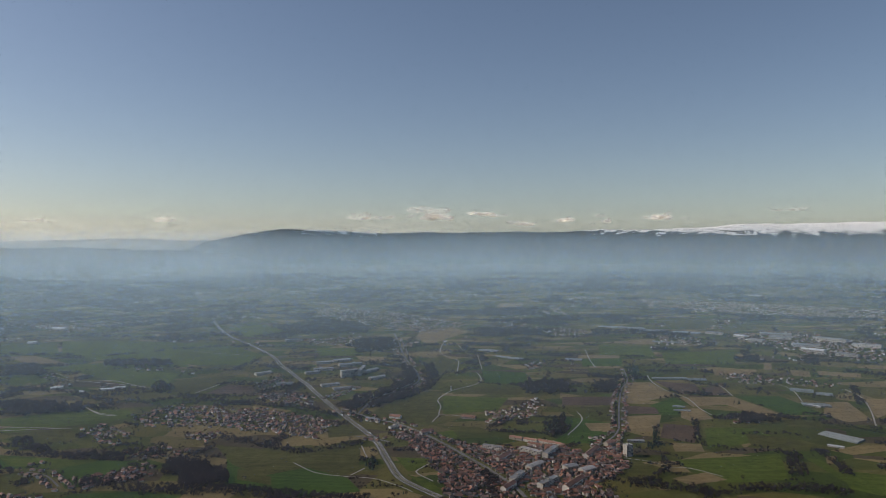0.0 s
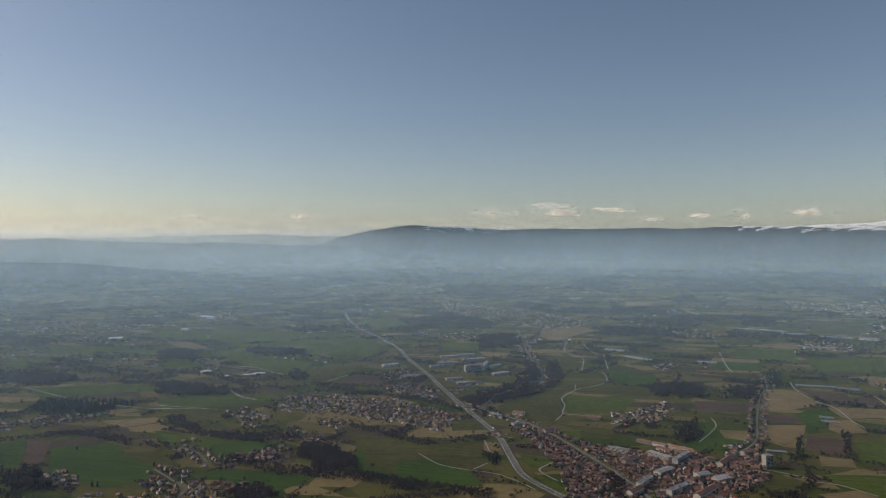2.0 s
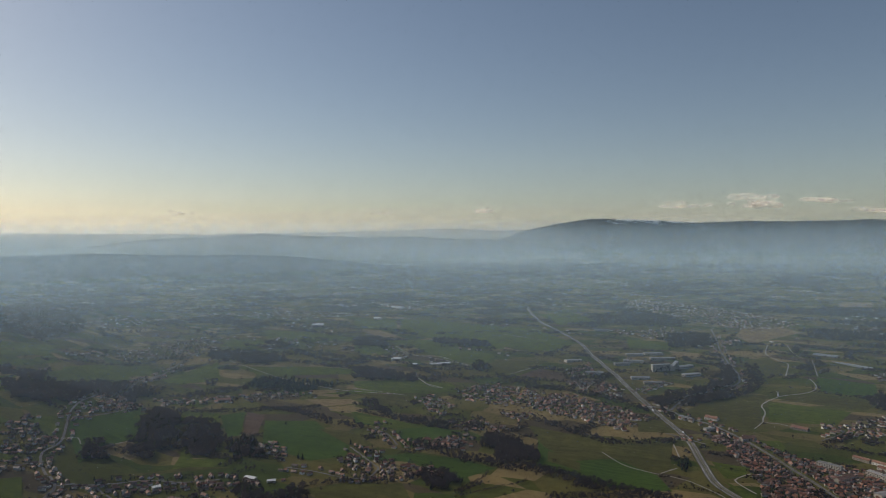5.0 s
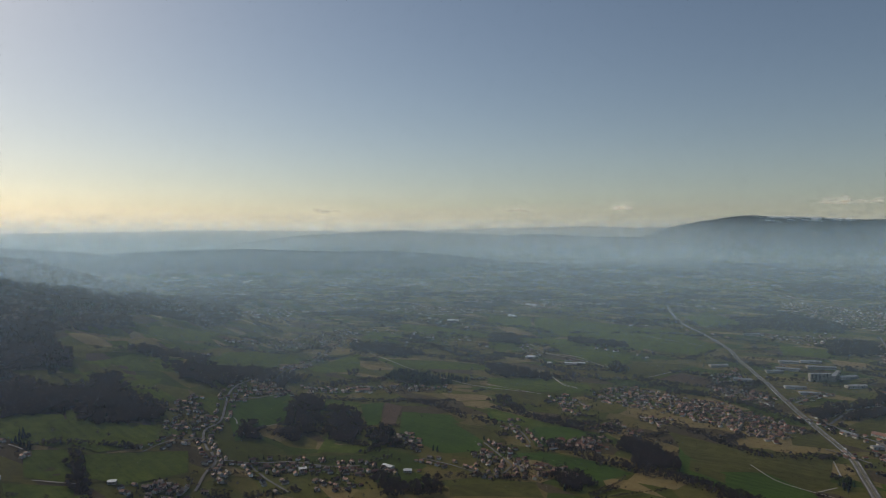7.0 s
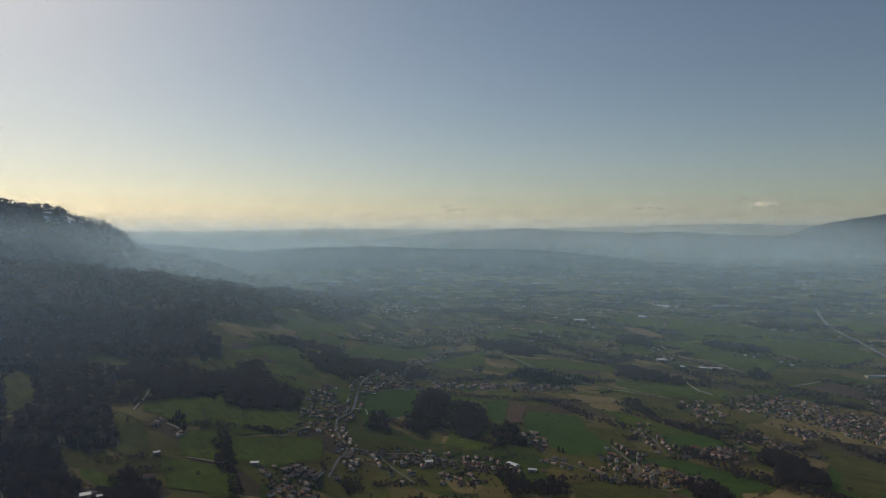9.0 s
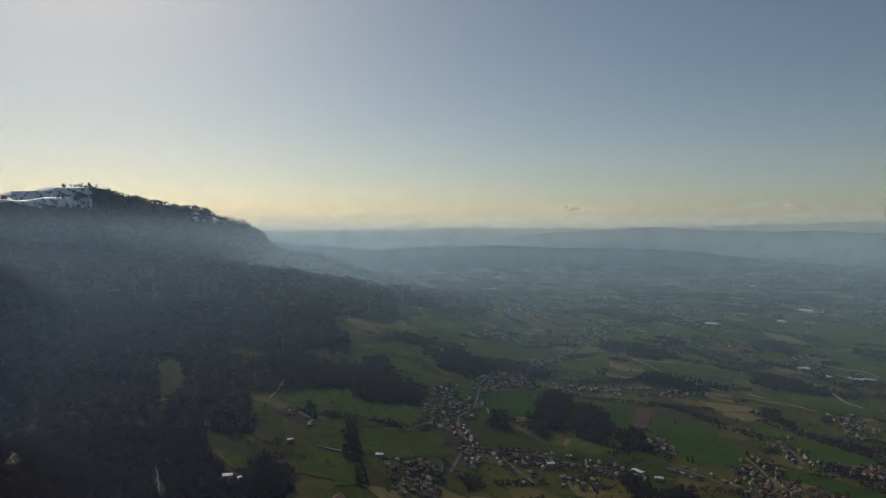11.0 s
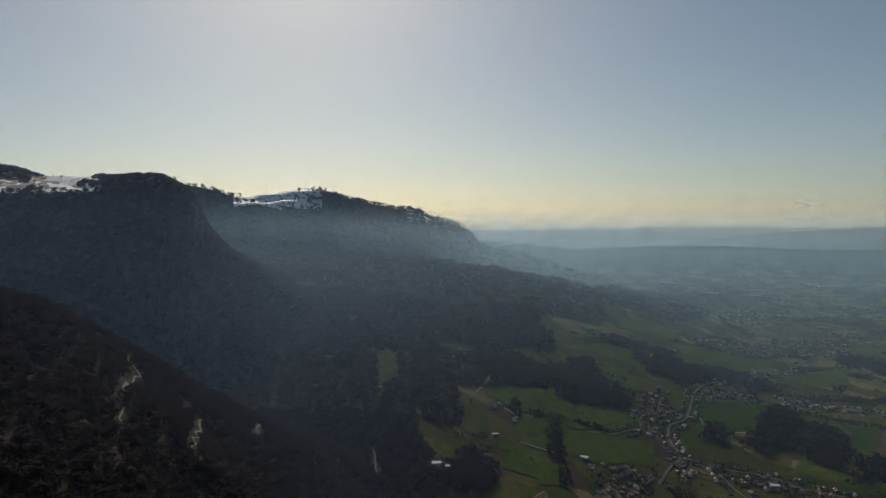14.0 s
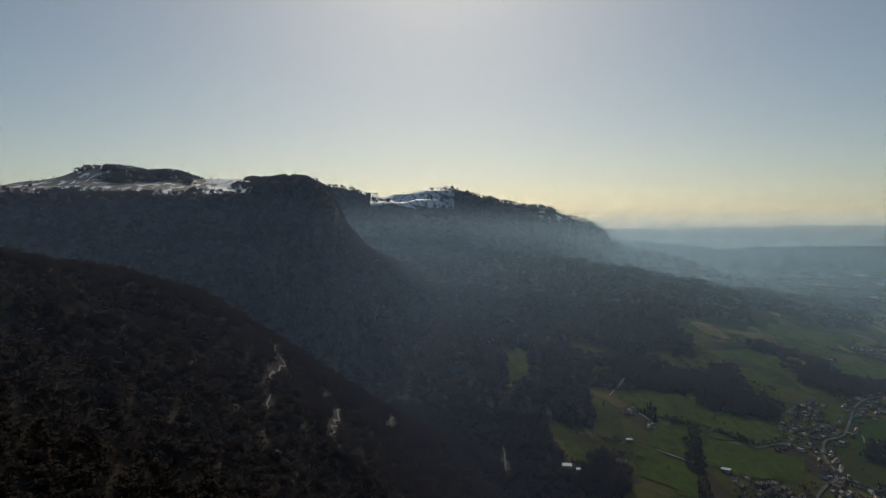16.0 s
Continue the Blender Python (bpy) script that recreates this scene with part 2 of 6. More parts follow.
def haze_material(name, profile, density, tint, uneven, arc=()):
    """Painted haze: a tinted see-through sheet, opacity set by height and distance, that scatters the light that falls
    on it; profile: share of the density at heights.
    """
    m = bpy.data.materials.new(name)
    m.use_nodes = True
    t = m.node_tree
    t.nodes.remove(t.nodes["Principled BSDF"])
    co = t.nodes.new("ShaderNodeTexCoord").outputs["Object"]
    sep = t.nodes.new("ShaderNodeSeparateXYZ")
    t.links.new(co, sep.inputs["Vector"])
    level = node(t, "ShaderNodeMapRange", **{"From Min": 0.0, "From Max": 1000.0})
    t.links.new(sep.outputs["Z"], level.inputs["Value"])
    thin = ramp(t, level.outputs["Result"], [(z / 1000.0, (a, a, a)) for z, a in profile])
    n = noise_of(t, co, 0.0012, 1)
    patch = node(t, "ShaderNodeMapRange", **{"From Min": 0.3, "From Max": 0.7, "To Min": 1.0 - uneven, "To Max": 1.0 + uneven})
    t.links.new(n, patch.inputs["Value"])
    # distance haze is put in as opacity, by distance from the eye's foot
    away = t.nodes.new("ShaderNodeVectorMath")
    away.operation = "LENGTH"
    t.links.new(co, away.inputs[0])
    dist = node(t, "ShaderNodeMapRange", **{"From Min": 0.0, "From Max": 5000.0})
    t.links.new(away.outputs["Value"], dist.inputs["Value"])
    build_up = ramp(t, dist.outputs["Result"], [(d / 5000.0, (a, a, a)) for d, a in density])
    shares = [patch.outputs["Result"], build_up]
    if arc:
        # painted share of the density by bearing from the eye's foot
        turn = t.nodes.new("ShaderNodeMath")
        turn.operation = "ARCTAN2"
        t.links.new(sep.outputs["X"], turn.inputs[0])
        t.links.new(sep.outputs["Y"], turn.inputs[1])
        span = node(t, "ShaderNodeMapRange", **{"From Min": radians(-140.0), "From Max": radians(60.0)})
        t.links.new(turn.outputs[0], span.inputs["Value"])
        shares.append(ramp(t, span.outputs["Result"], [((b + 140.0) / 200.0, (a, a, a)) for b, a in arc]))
    amount = thin
    for other in shares:
        mul = t.nodes.new("ShaderNodeMath")
        mul.operation = "MULTIPLY"
        t.links.new(amount, mul.inputs[0])
        t.links.new(other, mul.inputs[1])
        amount = mul.outputs[0]
    up = node(t, "ShaderNodeCombineXYZ", X=-0.3, Y=0.0, Z=0.95)
    down = node(t, "ShaderNodeCombineXYZ", X=0.3, Y=0.0, Z=-0.95)
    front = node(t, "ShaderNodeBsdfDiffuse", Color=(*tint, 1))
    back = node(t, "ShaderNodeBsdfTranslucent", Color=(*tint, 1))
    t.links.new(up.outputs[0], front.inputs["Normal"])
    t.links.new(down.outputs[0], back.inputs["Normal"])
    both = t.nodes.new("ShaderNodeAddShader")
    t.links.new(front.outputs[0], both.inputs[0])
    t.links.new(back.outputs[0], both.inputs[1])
    # extra share that brightens the sheet towards the sun, as forward-scattered glare
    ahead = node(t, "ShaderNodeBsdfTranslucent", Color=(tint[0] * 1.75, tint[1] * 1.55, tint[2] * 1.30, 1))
    whole = t.nodes.new("ShaderNodeAddShader")
    t.links.new(both.outputs[0], whole.inputs[0])
    t.links.new(ahead.outputs[0], whole.inputs[1])
    both = whole
    clear = t.nodes.new("ShaderNodeBsdfTransparent")
    mix = t.nodes.new("ShaderNodeMixShader")
    t.links.new(amount, mix.inputs["Fac"])
    t.links.new(clear.outputs[0], mix.inputs[1])
    t.links.new(both.outputs[0], mix.inputs[2])
    t.links.new(mix.outputs[0], t.nodes["Material Output"].inputs["Surface"])
    return m


def snowy_mountain():
    """Dark woods up to a ragged snow line that comes lower towards the east, with bare ribs of rock in the snow."""
    m, t, b = material("snowy_mountain", 0.8, 0.1)
    uv = plan_coords(t)
    co = t.nodes.new("ShaderNodeTexCoord").outputs["Object"]
    sep = t.nodes.new("ShaderNodeSeparateXYZ")
    t.links.new(co, sep.inputs["Vector"])
    along = node(t, "ShaderNodeMapRange", **{"From Min": -1500.0, "From Max": 3000.0})
    t.links.new(sep.outputs["X"], along.inputs["Value"])
    line = ramp(t, along.outputs["Result"], [((x + 1500) / 4500, (z / 1000,) * 3) for x, z in ((-1500, 640), (-1000, 608), (-900, 588), (-780, 576), (-550, 568), (-380, 566), (-320, 650), (800, 650), (930, 584), (1100, 573), (1400, 566), (2000, 556), (2700, 550))])
    high = node(t, "ShaderNodeMapRange", **{"From Min": 0.0, "From Max": 1000.0})
    t.links.new(sep.outputs["Z"], high.inputs["Value"])
    over = t.nodes.new("ShaderNodeMath")
    over.operation = "SUBTRACT"
    t.links.new(high.outputs["Result"], over.inputs[0])
    t.links.new(line, over.inputs[1])
    ragged = node(t, "ShaderNodeMapRange", **{"From Min": 0.3, "From Max": 0.7, "To Min": -0.050, "To Max": 0.040})
    t.links.new(noise_of(t, uv, 3.2, 9, 0.75), ragged.inputs["Value"])
    total = t.nodes.new("ShaderNodeMath")
    total.operation = "ADD"
    t.links.new(over.outputs[0], total.inputs[0])
    t.links.new(ragged.outputs["Result"], total.inputs[1])
    cover = node(t, "ShaderNodeMapRange", **{"From Min": 0.0, "From Max": 0.003})
    t.links.new(total.outputs[0], cover.inputs["Value"])
    woods = ramp(t, noise_of(t, uv, 3.0, 5), [(0.3, (0.035, 0.038, 0.036)), (0.7, (0.07, 0.066, 0.06))])
    t.links.new(mixed(t, "MIX", cover.outputs["Result"], woods, (0.93, 0.91, 0.88)), b.inputs["Base Color"])
    return m


def high_pasture(name, bare):
    """Old snow in wind-blown streaks over dead grass; bare: how much of the grass shows."""
    m, t, b = material(name, 0.6, 0.4)
    uv = plan_coords(t)
    mp = node(t, "ShaderNodeMapping", Rotation=(0, 0, 0.5), Scale=(1.0, 2.4, 1.0))
    t.links.new(uv, mp.inputs["Vector"])
    lie = node(t, "ShaderNodeMapRange", **{"From Min": bare - 0.012, "From Max": bare + 0.012})
    t.links.new(noise_of(t, mp.outputs["Vector"], 16.0, 8, 0.68), lie.inputs["Value"])
    grass = ramp(t, noise_of(t, uv, 40.0, 4), [(0.3, (0.085, 0.066, 0.040)), (0.7, (0.17, 0.135, 0.085))])
    snow = ramp(t, noise_of(t, uv, 12.0, 4), [(0.3, (0.78, 0.79, 0.81)), (0.7, (0.93, 0.92, 0.90))])
    t.links.new(mixed(t, "MIX", lie.outputs["Result"], grass, snow), b.inputs["Base Color"])
    return m


COUNTRY = countryside()
HIGH_MOUNTAIN = snowy_mountain()
FOREST_FLOOR = plain_ground("forest_floor", (0.060, 0.050, 0.040), (0.110, 0.092, 0.074), 40.0)
SNOW_FIELD = high_pasture("snowy_pasture", 0.44)
DEAD_GRASS = high_pasture("thawed_pasture", 0.555)
GREEN = plain_ground("grass", (0.050, 0.073, 0.010), (0.090, 0.115, 0.019), 45.0)
BRIGHT = plain_ground("winter_wheat", (0.034, 0.066, 0.011), (0.058, 0.098, 0.018), 50.0, (1, 5, 1), 0.4)
OLIVE = plain_ground("old_meadow", (0.054, 0.058, 0.014), (0.088, 0.084, 0.025), 40.0)
TAN = plain_ground("stubble", (0.150, 0.113, 0.055), (0.245, 0.187, 0.098), 45.0, (1, 6, 1), 0.3)
SOIL = plain_ground("ploughed_soil", (0.072, 0.050, 0.034), (0.118, 0.084, 0.060), 60.0, (1, 6, 1), -0.2)
ASPHALT = plain_ground("asphalt", (0.13, 0.125, 0.118), (0.20, 0.193, 0.182), 200.0)
GRAVEL = plain_ground("gravel", (0.27, 0.245, 0.20), (0.38, 0.345, 0.29), 200.0)


# ---- the plan: metres east and north of the camera ----
ROADS = []
ROADS.append(("motorway", 21, [(-1546, 4604), (-1392, 4218), (-1174, 3746), (-974, 3426), (-774, 3076), (-656, 2794), (-534, 2536), (-428, 2302), (-350, 2116), (-286, 1982), (-222, 1850), (-172, 1740), (-130, 1584), (-96, 1462), (-58, 1400), (-6, 1346)]))
ROADS.append(("asphalt", 12, [(-278, 3850), (-230, 3514), (-188, 3148), (-140, 2848), (-102, 2664), (-90, 2536), (-100, 2450), (-136, 2352), (-178, 2266), (-226, 2184), (-242, 2090), (-250, 2020)]))
ROADS.append(("asphalt", 14, [(-312, 2044), (-248, 2006), (-202, 1958), (-134, 1910), (-76, 1840), (-22, 1750), (34, 1646), (78, 1560), (106, 1500), (146, 1410), (162, 1348)]))
ROADS.append(("asphalt", 10, [(-1914, 4142), (-1750, 4004), (-1550, 3872), (-1386, 3822), (-1198, 3680), (-1028, 3722), (-906, 3860)]))
ROADS.append(("asphalt", 9, [(-230, 1780), (-178, 1760), (-136, 1734)]))
ROADS.append(("gravel", 6, [(-4, 3410), (-12, 3144), (38, 2986), (66, 2914), (52, 2664)]))
ROADS.append(("gravel", 6, [(154, 3060), (154, 2716)]))
ROADS.append(("gravel", 6, [(128, 2656), (140, 2518), (110, 2420), (60, 2366), (30, 2332), (-4, 2248), (-18, 2178), (-8, 2102), (-12, 2004), (26, 2000), (90, 1968)]))
ROADS.append(("gravel", 5, [(-12, 2004), (-32, 1924)]))
ROADS.append(("gravel", 5, [(72, 3410), (94, 3192), (128, 3060)]))
ROADS.append(("asphalt", 8, [(346, 1638), (382, 1682), (436, 1760), (472, 1842), (504, 1964), (540, 2102), (612, 2350), (668, 2486), (718, 2716)]))
ROADS.append(("gravel", 6, [(772, 2590), (750, 2448), (764, 2278), (782, 2200), (774, 2056), (782, 1972)]))
ROADS.append(("gravel", 6, [(946, 2434), (970, 2396), (948, 2240)]))
ROADS.append(("gravel", 6, [(1176, 2432), (1190, 2338), (1126, 2144)]))
ROADS.append(("gravel", 7, [(1372, 2336), (1348, 2204), (1288, 2064), (1180, 1864)]))
ROADS.append(("gravel", 5, [(420, 1590), (472, 1562), (504, 1520)]))
ROADS.append(("gravel", 6, [(504, 1520), (546, 1514), (600, 1466)]))
ROADS.append(("gravel", 5, [(-342, 1556), (-298, 1504), (-264, 1482), (-200, 1468), (-150, 1454), (-98, 1408), (-62, 1370)]))
ROADS.append(("gravel", 5, [(-204, 1700), (-178, 1600)]))
ROADS.append(("gravel", 5, [(-202, 1476), (-176, 1524)]))
ROADS.append(("gravel", 6, [(-32, 1550), (-60, 1494), (-36, 1450), (-20, 1432)]))
ROADS.append(("gravel", 6, [(-1084, 2082), (-1020, 2024), (-958, 1998)]))
ROADS.append(("gravel", 5, [(-1222, 1884), (-1122, 1872), (-1042, 1854)]))
ROADS.append(("gravel", 6, [(-836, 2298), (-814, 2376), (-790, 2474)]))
ROADS.append(("gravel", 5, [(-1206, 3212), (-1050, 3144), (-876, 3078)]))
ROADS.append(("gravel", 6, [(-1462, 2586), (-1328, 2492), (-1212, 2510), (-1030, 2374)]))
ROADS.append(("asphalt", 9, [(-364, 2204), (-344, 2316), (-306, 2402)]))
ROADS.append(("gravel", 7, [(666, 3218), (626, 2908), (614, 2750)]))
ROADS.append(("asphalt", 7, [(116, 1870), (162, 1950), (174, 1996)]))
ROADS.append(("gravel", 6, [(322, 1774), (392, 1934), (398, 2034)]))
ROADS.append(("asphalt", 9, [(-1132, 740), (-1190, 802), (-1224, 848), (-1310, 884), (-1386, 932), (-1410, 990), (-1488, 1062), (-1576, 1142), (-1650, 1262), (-1710, 1370), (-1840, 1568), (-1960, 1780), (-2134, 2064), (-2180, 2212)]))
ROADS.append(("asphalt", 8, [(-1224, 848), (-1212, 876), (-1198, 908), (-1134, 892), (-1062, 876), (-1016, 864)]))
ROADS.append(("asphalt", 7, [(-1198, 908), (-1148, 978), (-1062, 1010), (-1008, 1054)]))
ROADS.append(("asphalt", 7, [(-932, 1170), (-860, 1176), (-784, 1172), (-742, 1194), (-752, 1254)]))
ROADS.append(("asphalt", 7, [(-1522, 1102), (-1508, 1190), (-1504, 1280)]))
ROADS.append(("gravel", 5, [(-1424, 1008), (-1412, 1034), (-1378, 1016)]))
ROADS.append(("gravel", 4, [(-1340, 1032), (-1332, 1116)]))
ROADS.append(("gravel", 5, [(-1286, 540), (-1258, 572)]))
ROADS.append(("asphalt", 6, [(-1330, 750), (-1350, 806), (-1360, 864), (-1350, 912)]))
ROADS.append(("gravel", 6, [(-1968, 2096), (-1700, 1966), (-1478, 1888), (-1302, 1846), (-1150, 1850), (-1008, 1852)]))
ROADS.append(("gravel", 6, [(-1098, 2098), (-1008, 2006), (-952, 1992)]))
ROADS.append(("asphalt", 7, [(-916, 1500), (-860, 1476), (-794, 1408)]))
ROADS.append(("gravel", 6, [(-1508, 2662), (-1344, 2516), (-1126, 2434), (-982, 2364)]))
ROADS.append(("asphalt", 7, [(-884, 1346), (-832, 1312), (-752, 1254)]))
ROADS.append(("gravel", 6, [(-1572, 520), (-1626, 560), (-1682, 594)]))
ROADS.append(("gravel", 5, [(-1472, 554), (-1434, 566)]))
ROADS.append(("gravel", 5, [(-1300, 526), (-1252, 580)]))
ROADS.append(("track", 5, [(-1278, 216), (-1182, 206)]))
ROADS.append(("track", 5, [(-924, -154), (-898, -144), (-876, -132), (-824, -134), (-774, -134)]))
ROADS.append(("track", 4, [(-738, -126), (-704, -122)]))
ROADS.append(("track", 5, [(-868, -64), (-810, -62), (-712, -60)]))
ROADS.append(("track", 4, [(-1066, 6), (-980, 0)]))
ROADS.append(("track", 4, [(-2444, 404), (-2568, 446)]))
FIELDS = []
FIELDS.append(("TAN", [(650, 2458), (742, 2458), (762, 2248), (748, 2230), (564, 2140)]))
FIELDS.append(("SOIL", [(764, 2476), (896, 2436), (868, 2278), (788, 2266)]))
FIELDS.append(("SOIL", [(896, 2382), (960, 2378), (948, 2256), (870, 2252)]))
FIELDS.append(("TAN", [(762, 2220), (950, 2232), (964, 2132), (980, 1984), (914, 1990), (876, 2118), (760, 2088)]))
FIELDS.append(("BRIGHT", [(640, 2120), (744, 2212), (758, 2130), (684, 1992), (628, 1996)]))
FIELDS.append(("TAN", [(714, 2058), (776, 2070), (768, 1944), (696, 1914), (680, 1958)]))
FIELDS.append(("SOIL", [(612, 1898), (694, 1866), (630, 1712), (558, 1760)]))
FIELDS.append(("TAN", [(526, 1982), (636, 1996), (570, 1812), (490, 1820)]))
FIELDS.append(("SOIL", [(558, 2118), (648, 2088), (636, 2010), (532, 2010)]))
FIELDS.append(("TAN", [(574, 1716), (642, 1704), (628, 1642), (556, 1642)]))
FIELDS.append(("GREEN", [(708, 1850), (790, 1856), (836, 1836), (854, 1756), (720, 1692), (644, 1666)]))
FIELDS.append(("OLIVE", [(794, 1796), (910, 1734), (960, 1666), (836, 1644), (762, 1690)]))
FIELDS.append(("BRIGHT", [(954, 2240), (1096, 2228), (1106, 2106), (1114, 1990), (992, 1984), (970, 2140)]))
FIELDS.append(("TAN", [(1202, 2152), (1276, 2158), (1210, 1924), (1128, 1906), (1108, 1990)]))
FIELDS.append(("TAN", [(1338, 2182), (1416, 2188), (1290, 1992), (1242, 1956)]))
FIELDS.append(("BRIGHT", [(150, 2704), (320, 2662), (302, 2432), (148, 2462)]))
FIELDS.append(("OLIVE", [(54, 2348), (130, 2412), (296, 2374), (252, 2262), (28, 2278)]))
FIELDS.append(("GREEN", [(0, 2246), (212, 2218), (162, 2050), (0, 2012)]))
FIELDS.append(("OLIVE", [(-220, 2000), (-154, 2212), (-48, 2342), (6, 2336), (-24, 2214), (-16, 2004), (-36, 1924), (-102, 1910)]))
FIELDS.append(("OLIVE", [(-102, 2920), (-6, 3064), (44, 2914), (34, 2666), (-32, 2614), (-84, 2782)]))
FIELDS.append(("BRIGHT", [(352, 1982), (480, 1902), (388, 1706), (266, 1712), (330, 1812)]))
FIELDS.append(("GREEN", [(-22, 1810), (24, 1836), (44, 1740), (8, 1714)]))
FIELDS.append(("OLIVE", [(-36, 1900), (100, 1860), (126, 1800), (52, 1812)]))
FIELDS.append(("TAN", [(-390, 3056), (-250, 3038), (-252, 2922), (-350, 2926)]))
FIELDS.append(("GREEN", [(-614, 3308), (-394, 3306), (-366, 3072), (-554, 3056)]))
FIELDS.append(("OLIVE", [(-326, 1896), (-262, 1896), (-208, 1798), (-296, 1762)]))
FIELDS.append(("BRIGHT", [(-520, 1642), (-414, 1642), (-310, 1528), (-206, 1462), (-166, 1378), (-274, 1356), (-450, 1410)]))
FIELDS.append(("OLIVE", [(-422, 1686), (-206, 1700), (-188, 1514), (-226, 1476), (-302, 1520)]))
FIELDS.append(("GREEN", [(-112, 1604), (-36, 1592), (-44, 1518), (-78, 1498)]))
FIELDS.append(("GREEN", [(-80, 1480), (-20, 1422), (6, 1352), (-26, 1370)]))
FIELDS.append(("OLIVE", [(-990, 2432), (-962, 2562), (-788, 2612), (-796, 2474), (-844, 2324), (-926, 2314)]))
FIELDS.append(("SOIL", [(-800, 2290), (-772, 2444), (-646, 2404), (-656, 2300)]))
FIELDS.append(("TAN", [(-1950, 3048), (-1850, 3092), (-1564, 2870), (-1720, 2872)]))
FIELDS.append(("GREEN", [(-1504, 2740), (-1340, 2774), (-1018, 2650), (-990, 2422), (-1158, 2458)]))
FIELDS.append(("GREEN", [(-1274, 1964), (-1086, 2068), (-900, 2000), (-958, 1914), (-1062, 1874), (-1232, 1900)]))
FIELDS.append(("OLIVE", [(-1182, 1820), (-1106, 1844), (-996, 1838), (-918, 1726), (-1044, 1742)]))
FIELDS.append(("BRIGHT", [(-1054, 1624), (-832, 1586), (-726, 1584), (-726, 1526), (-866, 1528), (-992, 1528)]))
FIELDS.append(("GREEN", [(528, 1574), (802, 1628), (728, 1442), (598, 1432), (548, 1514)]))
FIELDS.append(("GREEN", [(840, 1588), (874, 1588), (854, 1444), (912, 1408), (904, 1394), (838, 1436)]))
FIELDS.append(("GREEN", [(868, 1506), (954, 1472), (876, 1352), (830, 1392)]))
FIELDS.append(("OLIVE", [(342, 1504), (436, 1572), (494, 1512), (428, 1414), (358, 1466)]))
FIELDS.append(("TAN", [(486, 1452), (574, 1492), (602, 1448), (512, 1414)]))
FIELDS.append(("TAN", [(1064, 2708), (1168, 2744), (1124, 2588), (1028, 2590)]))
FIELDS.append(("GREEN", [(514, 2258), (592, 2306), (544, 2138), (464, 2160)]))
FIELDS.append(("TAN", [(1000, 3554), (1116, 3596), (1052, 3394), (786, 3456)]))
FIELDS.append(("GREEN", [(764, 3360), (1014, 3356), (938, 3020), (696, 3054)]))
FIELDS.append(("GREEN", [(996, 3130), (1366, 3208), (1206, 2832), (926, 2834)]))
FIELDS.append(("TAN", [(614, 2908), (746, 2906), (712, 2752), (592, 2750)]))
FIELDS.append(("BRIGHT", [(-1516, 1106), (-1468, 1248), (-1368, 1162), (-1344, 1058), (-1378, 1016)]))
FIELDS.append(("GREEN", [(-1536, 1038), (-1522, 1078), (-1436, 1004), (-1460, 988)]))
FIELDS.append(("BRIGHT", [(-1374, 1438), (-1334, 1496), (-1188, 1316), (-1206, 1288)]))
FIELDS.append(("SOIL", [(-1330, 1498), (-1262, 1494), (-1154, 1338), (-1178, 1310)]))
FIELDS.append(("BRIGHT", [(-1220, 1444), (-1092, 1494), (-892, 1356), (-864, 1292), (-916, 1232), (-1084, 1272)]))
FIELDS.append(("OLIVE", [(-1046, 1444), (-958, 1458), (-842, 1384), (-874, 1344)]))
FIELDS.append(("GREEN", [(-1256, 1204), (-1162, 1132), (-1074, 1162), (-1078, 1092), (-1140, 1050)]))
FIELDS.append(("OLIVE", [(-1232, 948), (-1120, 1082), (-1036, 1120), (-1128, 1038)]))
FIELDS.append(("OLIVE", [(-788, 1076), (-666, 1200), (-612, 1136), (-756, 1034)]))
FIELDS.append(("GREEN", [(-1534, 646), (-1468, 786), (-1452, 866), (-1390, 804), (-1416, 700), (-1488, 626)]))
FIELDS.append(("OLIVE", [(-1412, 594), (-1274, 820), (-1188, 764), (-1236, 640), (-1274, 580), (-1322, 556)]))
FIELDS.append(("GREEN", [(-1066, 1620), (-902, 1594), (-790, 1588), (-864, 1526), (-978, 1544)]))
FIELDS.append(("GREEN", [(-2070, 1466), (-2070, 1766), (-1896, 1668), (-1852, 1508), (-1942, 1376)]))
FIELDS.append(("GREEN", [(-1840, 1992), (-1324, 2170), (-1314, 2074), (-1622, 1906)]))
FIELDS.append(("GREEN", [(-1270, 1768), (-1080, 2064), (-954, 2060), (-882, 1988), (-1108, 1850)]))
FIELDS.append(("TAN", [(-1272, 1688), (-1148, 1748), (-1084, 1710), (-1170, 1636)]))
FIELDS.append(("TAN", [(-1950, 3078), (-1774, 3018), (-1544, 2834), (-1752, 2868)]))
FIELDS.append(("TAN", [(-1980, 1638), (-1958, 1750), (-1852, 1642), (-1882, 1568)]))
FIELDS.append(("GREEN", [(-1632, 2776), (-1214, 3058), (-1036, 2804), (-1450, 2660)]))
FIELDS.append(("GREEN", [(-2420, 2844), (-1818, 2870), (-1766, 2686), (-2192, 2618)]))
FIELDS.append(("GREEN", [(-1616, 564), (-1578, 684), (-1516, 718), (-1446, 670), (-1450, 586), (-1546, 540)]))
FIELDS.append(("GREEN", [(-1428, 578), (-1406, 634), (-1286, 592), (-1308, 532)]))
FIELDS.append(("GREEN", [(-1254, 484), (-1240, 570), (-1128, 520), (-1184, 478)]))
FIELDS.append(("GREEN", [(-1372, 348), (-1302, 362), (-1270, 398), (-1204, 356), (-1282, 336)]))
